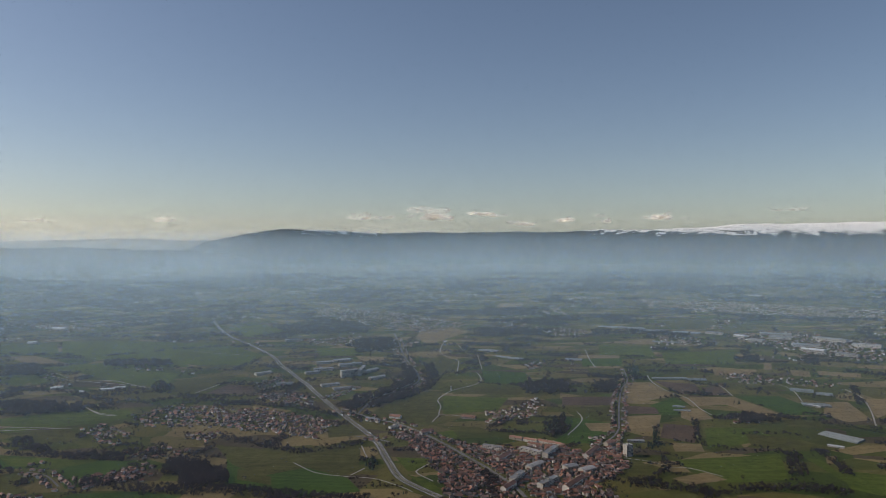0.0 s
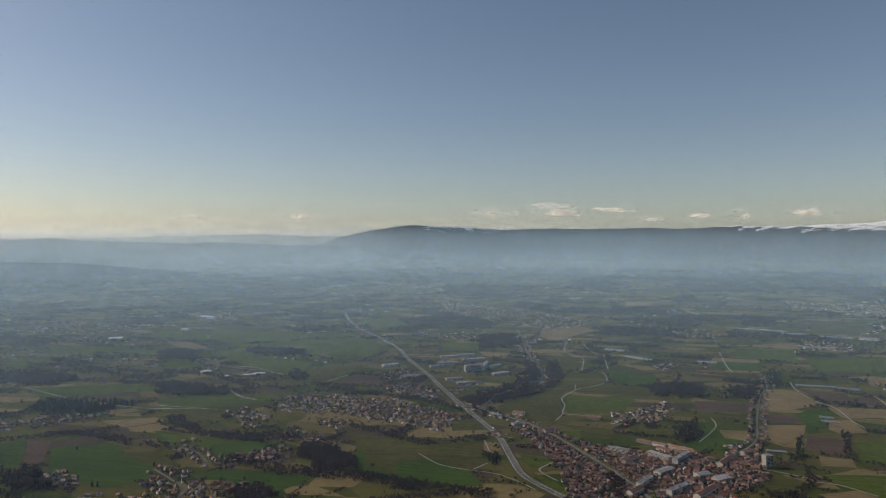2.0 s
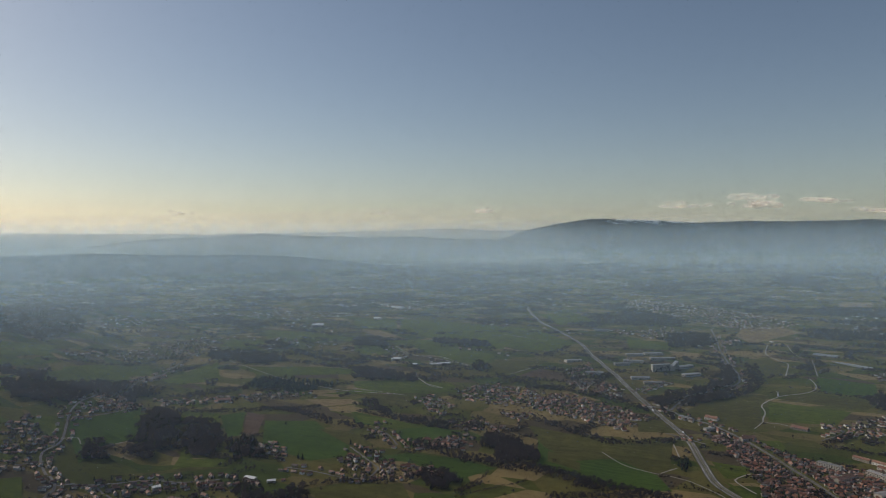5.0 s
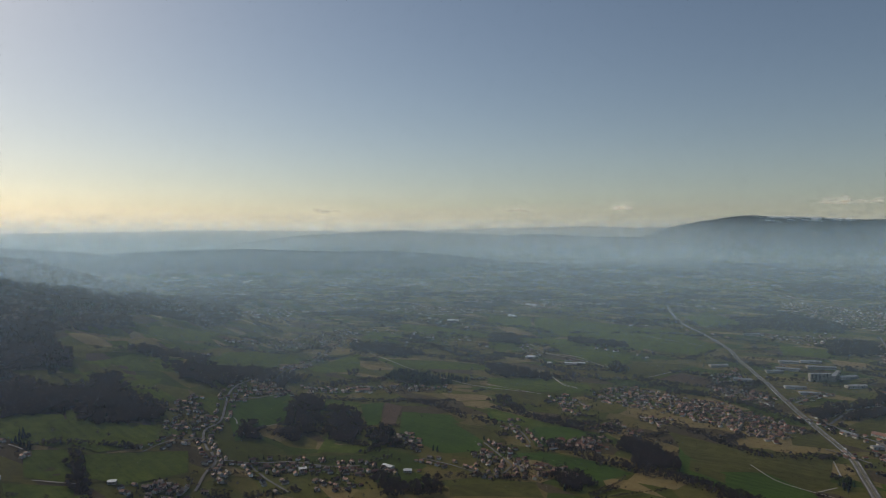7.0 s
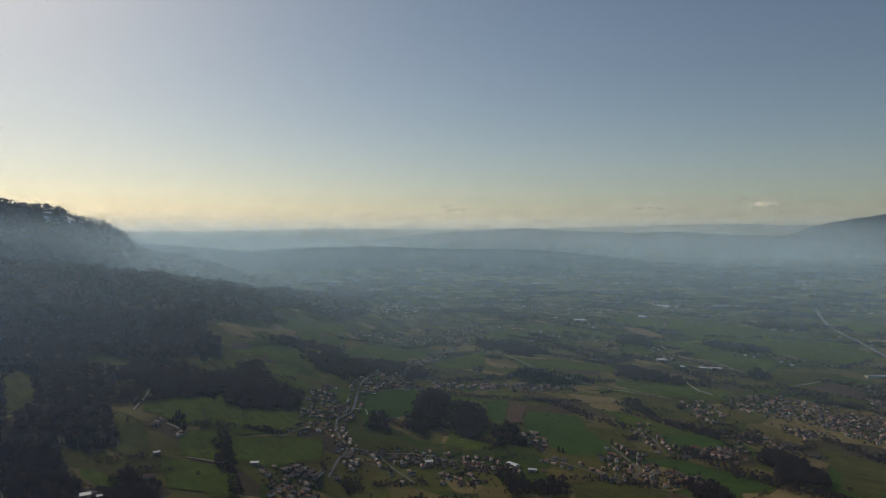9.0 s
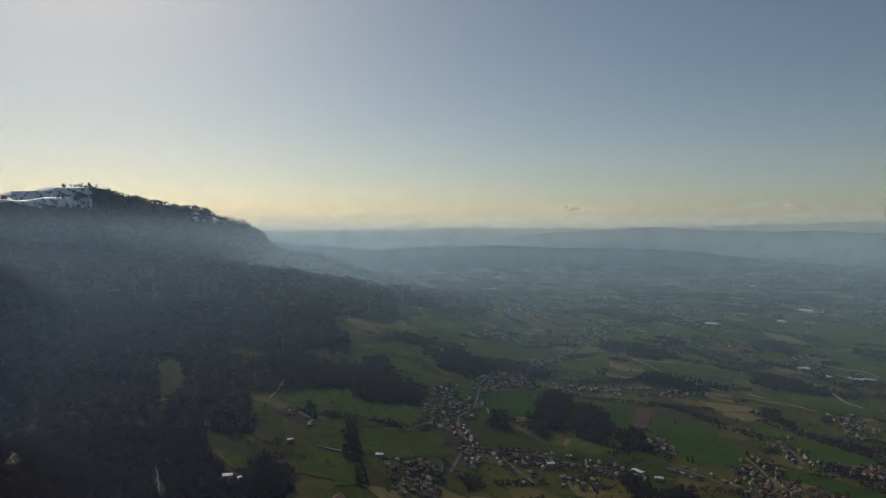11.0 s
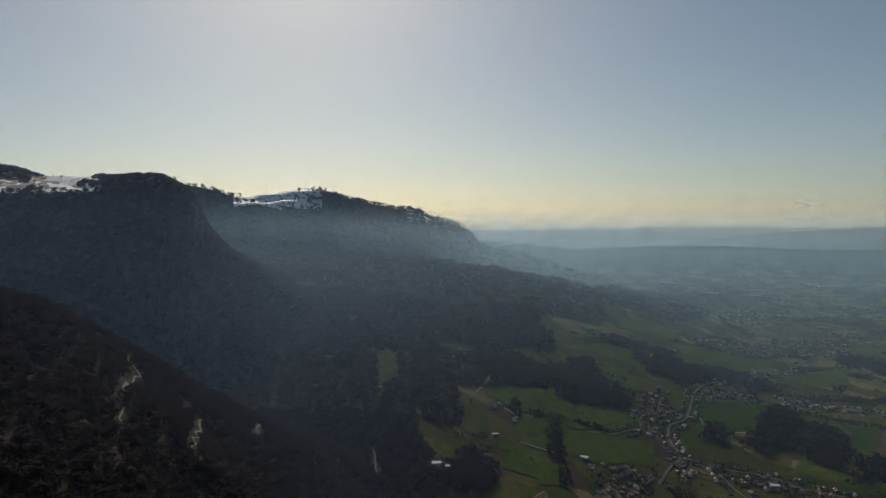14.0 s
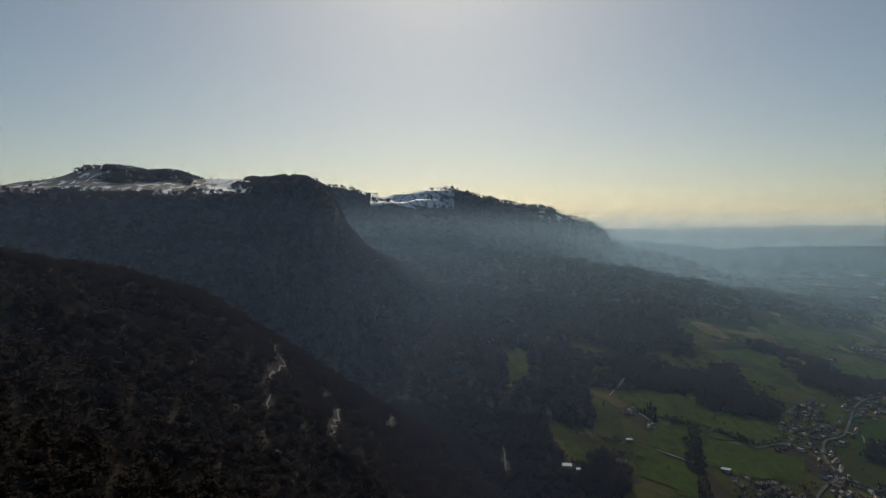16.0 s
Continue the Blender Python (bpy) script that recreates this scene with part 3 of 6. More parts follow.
FIELDS.append(("OLIVE", [(-1370, 656), (-1320, 778), (-1200, 764), (-1252, 630)]))
FIELDS.append(("OLIVE", [(-1390, 426), (-1366, 464), (-1322, 458), (-1346, 412)]))
FIELDS.append(("GREEN", [(-1112, 470), (-1100, 532), (-1064, 514), (-1078, 436)]))
FIELDS.append(("OLIVE", [(-1842, 320), (-1836, 370), (-1678, 350), (-1512, 268)]))
FIELDS.append(("OLIVE", [(-1922, 494), (-1960, 548), (-1924, 638), (-1828, 574), (-1882, 514)]))
FIELDS.append(("OLIVE", [(-1932, 746), (-1872, 848), (-1808, 930), (-1770, 838), (-1836, 778)]))
FIELDS.append(("GREEN", [(-1924, 910), (-1964, 1074), (-1888, 1200), (-1762, 1100), (-1838, 1004)]))
FIELDS.append(("GREEN", [(-1716, 902), (-1656, 978), (-1572, 982), (-1580, 914)]))
FIELDS.append(("TAN", [(-130, 3972), (54, 4104), (146, 3890), (16, 3614), (-68, 3412), (-148, 3616)]))
FIELDS.append(("SOIL", [(102, 1592), (158, 1592), (156, 1526), (106, 1518)]))
FIELDS.append(("GREEN", [(-1738, 2682), (-1550, 2590), (-1488, 2418), (-1596, 2462)]))
FIELDS.append(("GREEN", [(-1974, 3542), (-1532, 3536), (-1088, 3428), (-800, 3076), (-826, 2820), (-1148, 2866), (-1482, 2966), (-1722, 3090)]))
FIELDS.append(("GREEN", [(-2234, 3448), (-1968, 3482), (-1752, 3122), (-1870, 3124), (-1986, 3062)]))
FIELDS.append(("GREEN", [(-1312, 4130), (-1110, 4272), (-874, 3860), (-1046, 3676)]))
FIELDS.append(("OLIVE", [(-460, 1526), (-368, 1458), (-356, 1412), (-436, 1442)]))
FIELDS.append(("GREEN", [(-2362, 1600), (-2148, 1522), (-2104, 1278), (-2364, 1330)]))
FIELDS.append(("GREEN", [(-2332, 2524), (-2120, 2532), (-2052, 2372), (-2228, 2334)]))
FIELDS.append(("GREEN", [(-1614, 2594), (-1560, 2704), (-1408, 2584), (-1462, 2440)]))
FIELDS.append(("GREEN", [(-1686, 2048), (-1552, 2124), (-1402, 2134), (-1556, 1986)]))
FIELDS.append(("BRIGHT", [(-862, 1508), (-796, 1586), (-714, 1578), (-730, 1426), (-774, 1396)]))
FIELDS.append(("BRIGHT", [(-842, 1282), (-744, 1368), (-616, 1392), (-526, 1360), (-566, 1278), (-718, 1320)]))
FIELDS.append(("OLIVE", [(-568, 1702), (-448, 1672), (-326, 1698), (-302, 1524), (-390, 1460), (-480, 1554)]))
FIELDS.append(("GREEN", [(-1450, 1216), (-1474, 1296), (-1352, 1116), (-1352, 1066)]))
FIELDS.append(("OLIVE", [(-1532, 1370), (-1418, 1438), (-1354, 1374), (-1444, 1374), (-1482, 1324)]))
FIELDS.append(("GREEN", [(-1910, 888), (-1928, 986), (-1740, 890), (-1788, 818)]))
FIELDS.append(("GREEN", [(-1832, 966), (-1720, 1028), (-1666, 964), (-1722, 908)]))
FIELDS.append(("OLIVE", [(-2096, 976), (-2018, 1264), (-1952, 1132), (-2020, 940)]))
FIELDS.append(("GREEN", [(-2058, 1332), (-1952, 1582), (-1884, 1478), (-1860, 1248)]))
FIELDS.append(("GREEN", [(-1228, 520), (-1200, 580), (-1124, 542), (-1134, 492)]))
FIELDS.append(("BRIGHT", [(-1466, 1048), (-1492, 1250), (-1360, 1150), (-1300, 954)]))
FIELDS.append(("GREEN", [(-2506, 1452), (-2446, 1730), (-2228, 1468), (-2234, 1270)]))
FIELDS.append(("TAN", [(606, 3072), (788, 3054), (768, 2978), (588, 2982)]))
FIELDS.append(("BRIGHT", [(602, 2968), (774, 2964), (732, 2800), (566, 2786)]))
FIELDS.append(("OLIVE", [(582, 2750), (714, 2728), (682, 2610), (558, 2630)]))
FIELDS.append(("TAN", [(1170, 2718), (1242, 2706), (1178, 2600), (1098, 2624)]))
FIELDS.append(("TAN", [(1338, 2856), (1364, 2842), (1298, 2704), (1268, 2706)]))
FIELDS.append(("OLIVE", [(998, 2454), (1164, 2384), (1144, 2318), (982, 2348)]))
FIELDS.append(("OLIVE", [(944, 1934), (1064, 1924), (1022, 1840), (938, 1854)]))
FIELDS.append(("TAN", [(898, 1608), (926, 1608), (886, 1546), (870, 1550)]))
FIELDS.append(("SOIL", [(388, 2232), (558, 2236), (522, 2116), (368, 2114)]))
FIELDS.append(("OLIVE", [(378, 2102), (522, 2088), (502, 2024), (366, 2036)]))
FIELDS.append(("TAN", [(392, 1902), (466, 1908), (446, 1808), (392, 1822)]))
FIELDS.append(("TAN", [(1464, 2680), (1596, 2614), (1548, 2536), (1428, 2600)]))
FIELDS.append(("TAN", [(1368, 2702), (1434, 2680), (1374, 2554), (1318, 2574)]))
FIELDS.append(("OLIVE", [(2084, 3854), (2254, 3802), (2288, 3640), (2052, 3496), (1924, 3560)]))
FIELDS.append(("TAN", [(472, 5784), (678, 5834), (624, 5368), (422, 5326)]))
FIELDS.append(("OLIVE", [(1476, 4538), (1790, 4398), (1522, 3968), (1326, 4080)]))
FIELDS.append(("TAN", [(1382, 3970), (1560, 3890), (1422, 3818)]))
FIELDS.append(("GREEN", [(-1650, 572), (-1590, 710), (-1434, 652), (-1434, 612), (-1482, 574), (-1558, 534)]))
FIELDS.append(("GREEN", [(-1628, 732), (-1522, 752), (-1468, 832), (-1446, 906), (-1400, 898), (-1346, 802), (-1366, 676), (-1434, 652)]))
FIELDS.append(("GREEN", [(-1370, 640), (-1294, 830), (-1208, 774), (-1212, 652), (-1278, 606)]))
FIELDS.append(("GREEN", [(-1396, 550), (-1372, 622), (-1266, 566), (-1318, 520)]))
FIELDS.append(("GREEN", [(-1310, 482), (-1248, 566), (-1136, 522), (-1194, 448)]))
FIELDS.append(("OLIVE", [(-1418, 330), (-1326, 398), (-1312, 466), (-1260, 440), (-1262, 378), (-1340, 332)]))
FIELDS.append(("OLIVE", [(-1954, 720), (-1886, 766), (-1788, 860), (-1760, 846), (-1820, 752)]))
FIELDS.append(("OLIVE", [(-1934, 878), (-1888, 988), (-1734, 970), (-1788, 884)]))
FIELDS.append(("GREEN", [(-2132, 1084), (-2110, 1196), (-2024, 1282), (-1998, 1116)]))
FIELDS.append(("GREEN", [(-2024, 1360), (-2100, 1636), (-2098, 1834), (-1930, 1706), (-1898, 1446), (-1956, 1362)]))
FIELDS.append(("GREEN", [(-1878, 1674), (-1954, 2040), (-1708, 1790), (-1776, 1684)]))
FIELDS.append(("BRIGHT", [(-1502, 1082), (-1508, 1292), (-1342, 1140), (-1336, 1052), (-1406, 1002)]))
FIELDS.append(("GREEN", [(-1500, 1424), (-1386, 1450), (-1300, 1362), (-1402, 1316)]))
FIELDS.append(("GREEN", [(-1568, 1030), (-1544, 1102), (-1458, 1026), (-1510, 990)]))
WOODS = []
WOODS.append(("BARE", [(-308, 2044), (-268, 2246), (-184, 2350), (-134, 2610), (-170, 2848), (-112, 2718), (-76, 2502), (-116, 2230), (-216, 2090), (-266, 1982)]))
WOODS.append(("BARE", [(-448, 3518), (-282, 3620), (-222, 3266), (-374, 3134)]))
WOODS.append(("BARE", [(276, 2436), (442, 2480), (428, 2302), (272, 2260)]))
WOODS.append(("MIX", [(282, 1892), (356, 2002), (324, 1784), (270, 1758)]))
WOODS.append(("BARE", [(546, 2444), (628, 2492), (582, 2306), (516, 2350)]))
WOODS.append(("BARE", [(-648, 1526), (-572, 1588), (-430, 1426), (-520, 1412)]))
WOODS.append(("BARE", [(-1412, 2176), (-1220, 2156), (-1010, 2056), (-1146, 2026), (-1290, 1990)]))
WOODS.append(("BARE", [(80, 1482), (118, 1500), (138, 1386), (96, 1356)]))
WOODS.append(("FIR", [(-174, 1558), (-150, 1586), (-142, 1516), (-174, 1502)]))
WOODS.append(("BARE", [(786, 1958), (898, 1992), (954, 1908), (850, 1884)]))
WOODS.append(("FIR", [(728, 2750), (780, 2772), (732, 2580), (684, 2562)]))
WOODS.append(("BARE", [(-1778, 2744), (-1672, 2830), (-1526, 2622), (-1658, 2592)]))
WOODS.append(("BARE", [(-1454, 2910), (-1174, 2934), (-1108, 2824), (-1352, 2800)]))
WOODS.append(("MIX", [(-1032, 2404), (-982, 2454), (-928, 2338), (-984, 2312)]))
WOODS.append(("FIR", [(546, 1786), (606, 1930), (538, 1688), (496, 1644)]))
WOODS.append(("BARE", [(-1734, 732), (-1756, 816), (-1644, 910), (-1544, 936), (-1492, 884), (-1480, 792), (-1526, 720), (-1610, 748), (-1612, 680)]))
WOODS.append(("BARE", [(-1330, 1098), (-1486, 1306), (-1422, 1332), (-1294, 1220), (-1230, 1068), (-1272, 1048)]))
WOODS.append(("BARE", [(-1282, 1218), (-1396, 1370), (-1286, 1346), (-1196, 1272), (-1140, 1156), (-1204, 1146)]))
WOODS.append(("MIX", [(-1154, 1218), (-1174, 1312), (-1112, 1296), (-1032, 1202), (-1054, 1158)]))
WOODS.append(("BARE", [(-1840, 1174), (-1888, 1490), (-1734, 1550), (-1666, 1354), (-1648, 1114), (-1716, 1074)]))
WOODS.append(("FIR", [(-1964, 830), (-2048, 924), (-1894, 856), (-1878, 792)]))
WOODS.append(("FIR", [(-1610, 1892), (-1348, 1910), (-1288, 1874), (-1366, 1744), (-1560, 1744)]))
WOODS.append(("BARE", [(-966, 1054), (-862, 1028), (-824, 1090), (-774, 1022), (-866, 954)]))
WOODS.append(("BARE", [(-672, 1236), (-632, 1310), (-552, 1248), (-586, 1190)]))
WOODS.append(("BARE", [(-646, 1592), (-548, 1558), (-470, 1482), (-552, 1426)]))
WOODS.append(("BARE", [(-1360, 610), (-1344, 634), (-1212, 578), (-1232, 552)]))
WOODS.append(("BARE", [(-1804, 908), (-1850, 968), (-1696, 890), (-1722, 870)]))
WOODS.append(("BARE", [(-1380, 1038), (-1346, 1052), (-1284, 1000), (-1310, 956)]))
WOODS.append(("BARE", [(-2092, 1214), (-2020, 1366), (-1904, 1210), (-1982, 1064)]))
WOODS.append(("BARE", [(-2158, 2190), (-1934, 2234), (-1726, 2206), (-1772, 2048), (-2006, 2068)]))
WOODS.append(("BARE", [(-1646, 488), (-1738, 546), (-1730, 604), (-1612, 684), (-1612, 622), (-1588, 526)]))
WOODS.append(("BARE", [(-1294, 406), (-1230, 440), (-1148, 416), (-1098, 382), (-1106, 346), (-1148, 330)]))
WOODS.append(("FIR", [(-1518, 586), (-1526, 610), (-1434, 572), (-1434, 554)]))
WOODS.append(("BARE", [(-1788, 846), (-1836, 964), (-1660, 880), (-1640, 792)]))
WOODS.append(("BARE", [(-1694, 786), (-1622, 872), (-1516, 904), (-1478, 838), (-1522, 752)]))
WOODS.append(("BARE", [(-1892, 628), (-1726, 738), (-1658, 762), (-1608, 664), (-1722, 580)]))
WOODS.append(("BARE", [(-1898, 1130), (-1782, 1170), (-1648, 1108), (-1680, 1322), (-1616, 1164), (-1716, 1086)]))
HEDGES = []
HEDGES.append((22, [(-1100, 1694), (-1002, 1670), (-868, 1602), (-740, 1584)]))
HEDGES.append((24, [(-602, 1362), (-540, 1402), (-420, 1390), (-300, 1368), (-184, 1342)]))
HEDGES.append((45, [(-250, 2090), (-156, 2220), (-76, 2342), (-42, 2580), (-64, 2848)]))
HEDGES.append((35, [(-578, 1772), (-442, 1696), (-334, 1648), (-206, 1724)]))
HEDGES.append((35, [(-948, 2144), (-840, 2234), (-650, 2154), (-418, 2068), (-266, 1958)]))
HEDGES.append((22, [(-1322, 2736), (-1110, 2772), (-816, 2708), (-706, 2902)]))
HEDGES.append((35, [(-1500, 2372), (-1254, 2318), (-982, 2354)]))
HEDGES.append((40, [(-2368, 3656), (-1958, 3738), (-1128, 3550)]))
HEDGES.append((14, [(636, 1688), (728, 1646), (804, 1634)]))
HEDGES.append((40, [(826, 1620), (764, 1468)]))
HEDGES.append((25, [(904, 1644), (894, 1554), (872, 1472)]))
HEDGES.append((40, [(522, 1360), (588, 1382), (706, 1388), (806, 1364)]))
HEDGES.append((40, [(260, 1462), (350, 1430), (428, 1420), (530, 1378)]))
HEDGES.append((14, [(494, 1512), (432, 1432)]))
HEDGES.append((14, [(762, 1786), (890, 1780), (934, 1752)]))
HEDGES.append((16, [(970, 1972), (1052, 1912), (1172, 1826)]))
HEDGES.append((18, [(708, 1926), (646, 1736)]))
HEDGES.append((18, [(12, 2666), (-30, 2450), (-48, 2360)]))
HEDGES.append((14, [(600, 2350), (532, 2102), (470, 1872)]))
HEDGES.append((14, [(142, 2442), (298, 2392)]))
HEDGES.append((12, [(422, 1998), (500, 1950)]))
HEDGES.append((14, [(578, 1724), (650, 1708)]))
HEDGES.append((16, [(938, 3598), (1546, 3632)]))
HEDGES.append((14, [(796, 2266), (954, 2240)]))
HEDGES.append((38, [(-1556, 1390), (-1426, 1446), (-1318, 1522), (-1220, 1560), (-1068, 1512), (-936, 1504)]))
HEDGES.append((40, [(-1084, 1742), (-916, 1618), (-790, 1636), (-660, 1630)]))
HEDGES.append((38, [(-2074, 2104), (-1694, 2164), (-1332, 2140), (-1102, 2106), (-974, 2196)]))
HEDGES.append((35, [(-2140, 2394), (-1866, 2386), (-1586, 2248), (-1414, 2360)]))
HEDGES.append((30, [(-2292, 2928), (-1844, 2806), (-1544, 2834)]))
HEDGES.append((30, [(-2694, 3114), (-2206, 3128), (-1678, 3082)]))
HEDGES.append((14, [(-1648, 1114), (-1586, 1122), (-1576, 1142)]))
HEDGES.append((16, [(-1460, 614), (-1406, 696), (-1340, 750)]))
HEDGES.append((20, [(-850, 1086), (-762, 1160), (-660, 1212)]))
HEDGES.append((30, [(-1514, 3074), (-1166, 3308), (-906, 3370)]))
HEDGES.append((30, [(-2186, 1480), (-2112, 1720), (-2182, 1950)]))
HEDGES.append((22, [(-1394, 646), (-1242, 588), (-1124, 542)]))
HEDGES.append((18, [(-1326, 462), (-1330, 394), (-1370, 360)]))
HEDGES.append((16, [(-1450, 586), (-1420, 672), (-1364, 746)]))
HEDGES.append((18, [(-1270, 398), (-1260, 486)]))
HEDGES.append((14, [(-1836, 814), (-1716, 902), (-1632, 964)]))
HEDGES.append((14, [(-2084, 1008), (-1910, 1128), (-1878, 1238)]))
HEDGES.append((30, [(-2198, 2228), (-1886, 2296), (-1736, 2294), (-1616, 2530)]))
HEDGES.append((30, [(-2686, 2910), (-2272, 3004), (-1946, 3044)]))
HEDGES.append((30, [(-2022, 2674), (-1698, 2656), (-1416, 2640)]))
HEDGES.append((45, [(-760, 1440), (-643, 1406), (-520, 1390), (-422, 1379), (-320, 1356), (-235, 1339), (-150, 1330)]))
TOWNS = []
TOWNS.append((17, [(-144, 1842), (-36, 1782), (104, 1684), (272, 1688), (370, 1630), (438, 1678), (408, 1512), (322, 1412), (350, 1342), (6, 1346), (-18, 1510), (-60, 1636)]))
VILLAGES = []
VILLAGES.append((26, [(-986, 1850), (-952, 1904), (-826, 1832), (-788, 1702), (-850, 1698)]))
VILLAGES.append((26, [(-924, 1998), (-856, 2134), (-702, 2100), (-586, 2058), (-560, 1912), (-694, 1848), (-838, 1894)]))
VILLAGES.append((21, [(-654, 1958), (-580, 2092), (-402, 1988), (-294, 1926), (-322, 1736), (-456, 1810), (-590, 1856)]))
VILLAGES.append((26, [(-762, 1630), (-722, 1694), (-616, 1672), (-610, 1586), (-716, 1588)]))
VILLAGES.append((26, [(-794, 1444), (-706, 1538), (-616, 1474), (-686, 1420), (-758, 1398)]))
VILLAGES.append((26, [(-940, 1548), (-914, 1568), (-838, 1470)]))
VILLAGES.append((26, [(-690, 1794), (-582, 1828), (-590, 1720)]))
VILLAGES.append((22, [(368, 1744), (454, 1786), (442, 1642), (364, 1596)]))
VILLAGES.append((24, [(118, 2018), (196, 2060), (302, 2212), (300, 2066), (232, 1934), (170, 1950)]))
VILLAGES.append((24, [(324, 2846), (422, 2914), (404, 2758), (326, 2708)]))
VILLAGES.append((26, [(700, 2752), (734, 2776), (694, 2596), (664, 2566)]))
VILLAGES.append((42, [(-1002, 5410), (-444, 5166), (-16, 4570), (160, 4246), (-78, 3846), (-466, 4200), (-870, 4696)]))
VILLAGES.append((36, [(-812, 3586), (-502, 3690), (-312, 3620), (-516, 3380)]))
VILLAGES.append((40, [(1758, 6160), (2826, 5558), (3284, 5074), (2896, 4474), (2052, 4816), (1614, 5342)]))
VILLAGES.append((33, [(1542, 3768), (1974, 3882), (2160, 3338), (1872, 2890), (1656, 3010), (1552, 3444)]))
VILLAGES.append((30, [(1062, 2648), (1288, 2532), (1434, 2426), (1284, 2370), (1048, 2462)]))
VILLAGES.append((40, [(-2644, 4244), (-2482, 4456), (-2072, 4292), (-2132, 3884)]))
VILLAGES.append((40, [(524, 3834), (728, 4090), (872, 3828), (642, 3604)]))
VILLAGES.append((26, [(-684, 2436), (-620, 2636), (-534, 2446), (-608, 2338)]))
VILLAGES.append((24, [(-636, 2300), (-422, 2274), (-402, 2088), (-564, 2172)]))
VILLAGES.append((28, [(-1526, 2622), (-1470, 2676), (-1320, 2460), (-1346, 2362)]))
VILLAGES.append((26, [(-1248, 2458), (-1124, 2410), (-1118, 2312)]))
VILLAGES.append((28, [(1150, 3706), (1352, 3590), (1262, 3352), (1094, 3432)]))
VILLAGES.append((28, [(834, 1994), (900, 1924), (872, 1882), (808, 1896)]))
VILLAGES.append((24, [(-1544, 938), (-1578, 986), (-1580, 1052), (-1484, 986), (-1436, 988), (-1358, 946), (-1328, 856), (-1334, 762), (-1364, 816), (-1456, 858), (-1490, 916)]))
VILLAGES.append((22, [(-1592, 1162), (-1606, 1266), (-1556, 1346), (-1498, 1298), (-1538, 1126)]))
VILLAGES.append((22, [(-1196, 884), (-1140, 1018), (-1006, 1088), (-924, 1068), (-872, 1114), (-944, 1020), (-1032, 982), (-1116, 906), (-1164, 888)]))
VILLAGES.append((24, [(-1036, 954), (-938, 996), (-910, 966), (-970, 892)]))
VILLAGES.append((22, [(-1104, 1274), (-1090, 1312), (-972, 1242), (-968, 1194), (-1044, 1208)]))
VILLAGES.append((24, [(-848, 1246), (-892, 1356), (-818, 1366), (-740, 1306), (-622, 1316), (-608, 1260), (-756, 1150)]))
VILLAGES.append((24, [(-916, 1486), (-868, 1490), (-786, 1388), (-858, 1432)]))
VILLAGES.append((24, [(-750, 1378), (-688, 1554), (-688, 1624), (-646, 1488), (-712, 1390)]))
VILLAGES.append((26, [(-1700, 1496), (-1584, 1556), (-1458, 1686), (-1304, 1784), (-1260, 1726), (-1440, 1556), (-1594, 1424)]))
VILLAGES.append((34, [(-2254, 1598), (-2448, 1874), (-2492, 2160), (-2496, 2532), (-2252, 2360), (-2154, 2050), (-2308, 1910), (-2194, 1604)]))
VILLAGES.append((26, [(-2012, 1300), (-2074, 1426), (-2016, 1386)]))
VILLAGES.append((24, [(-1166, 800), (-1188, 846), (-1142, 832), (-1122, 778)]))
VILLAGES.append((24, [(-1216, 630), (-1204, 696), (-1178, 724), (-1154, 708), (-1206, 624)]))
VILLAGES.append((26, [(-1310, 956), (-1340, 1032), (-1300, 1010)]))
VILLAGES.append((44, [(-3022, 1984), (-3480, 2836), (-3138, 2988), (-3126, 2468)]))
VILLAGES.append((44, [(-3176, 3226), (-2810, 3592), (-2224, 3712), (-2526, 3228)]))
VILLAGES.append((24, [(-1486, 512), (-1520, 566), (-1452, 554), (-1442, 502)]))
VILLAGES.append((24, [(-1434, 554), (-1450, 588), (-1384, 562), (-1370, 530)]))
VILLAGES.append((30, [(-1224, 310), (-1214, 358), (-1186, 350), (-1174, 302)]))
VILLAGES.append((22, [(-1208, 640), (-1204, 710), (-1154, 740), (-1040, 650), (-1072, 586)]))
MEADOWS = []
MEADOWS.append(([(-1416, 336), (-1382, 374), (-1380, 432), (-1618, 480), (-1770, 540), (-1730, 604), (-1604, 696), (-1552, 718), (-1498, 724), (-1466, 848), (-1570, 944), (-1608, 860), (-1760, 832), (-1910, 738), (-1912, 810), (-1890, 876), (-2044, 936), (-2200, 954), (-2392, 1132), (-2478, 1462), (-2988, 2502), (-976, 820), (-1084, 418), (-1192, 414), (-1228, 332), (-1336, 318)]))
MEADOWS.append(([(-2786, 1498), (-2688, 1820), (-3236, 2636), (-3442, 3384), (-1930, 1896), (-1648, 1114), (-2020, 1172)]))
BLOCKS = []
BLOCKS.append(("tower", 15, 27, [(424, 1606), (446, 1616)]))
BLOCKS.append(("slab", 17, 24, [(-384, 2568), (-326, 2612)]))
BLOCKS.append(("slab", 14, 18, [(-320, 2612), (-316, 2722)]))
BLOCKS.append(("hall", 22, 6, [(-430, 2406), (-372, 2432)]))
BLOCKS.append(("hall", 22, 5, [(-380, 2360), (-324, 2384)]))
BLOCKS.append(("hall", 25, 7, [(-516, 2722), (-440, 2742)]))
BLOCKS.append(("hall", 25, 8, [(-430, 2818), (-342, 2860)]))
BLOCKS.append(("hall", 22, 7, [(-534, 2642), (-484, 2670)]))
BLOCKS.append(("hall", 22, 8, [(-306, 2660), (-262, 2718)]))
BLOCKS.append(("hall", 20, 8, [(-272, 2532), (-222, 2576)]))
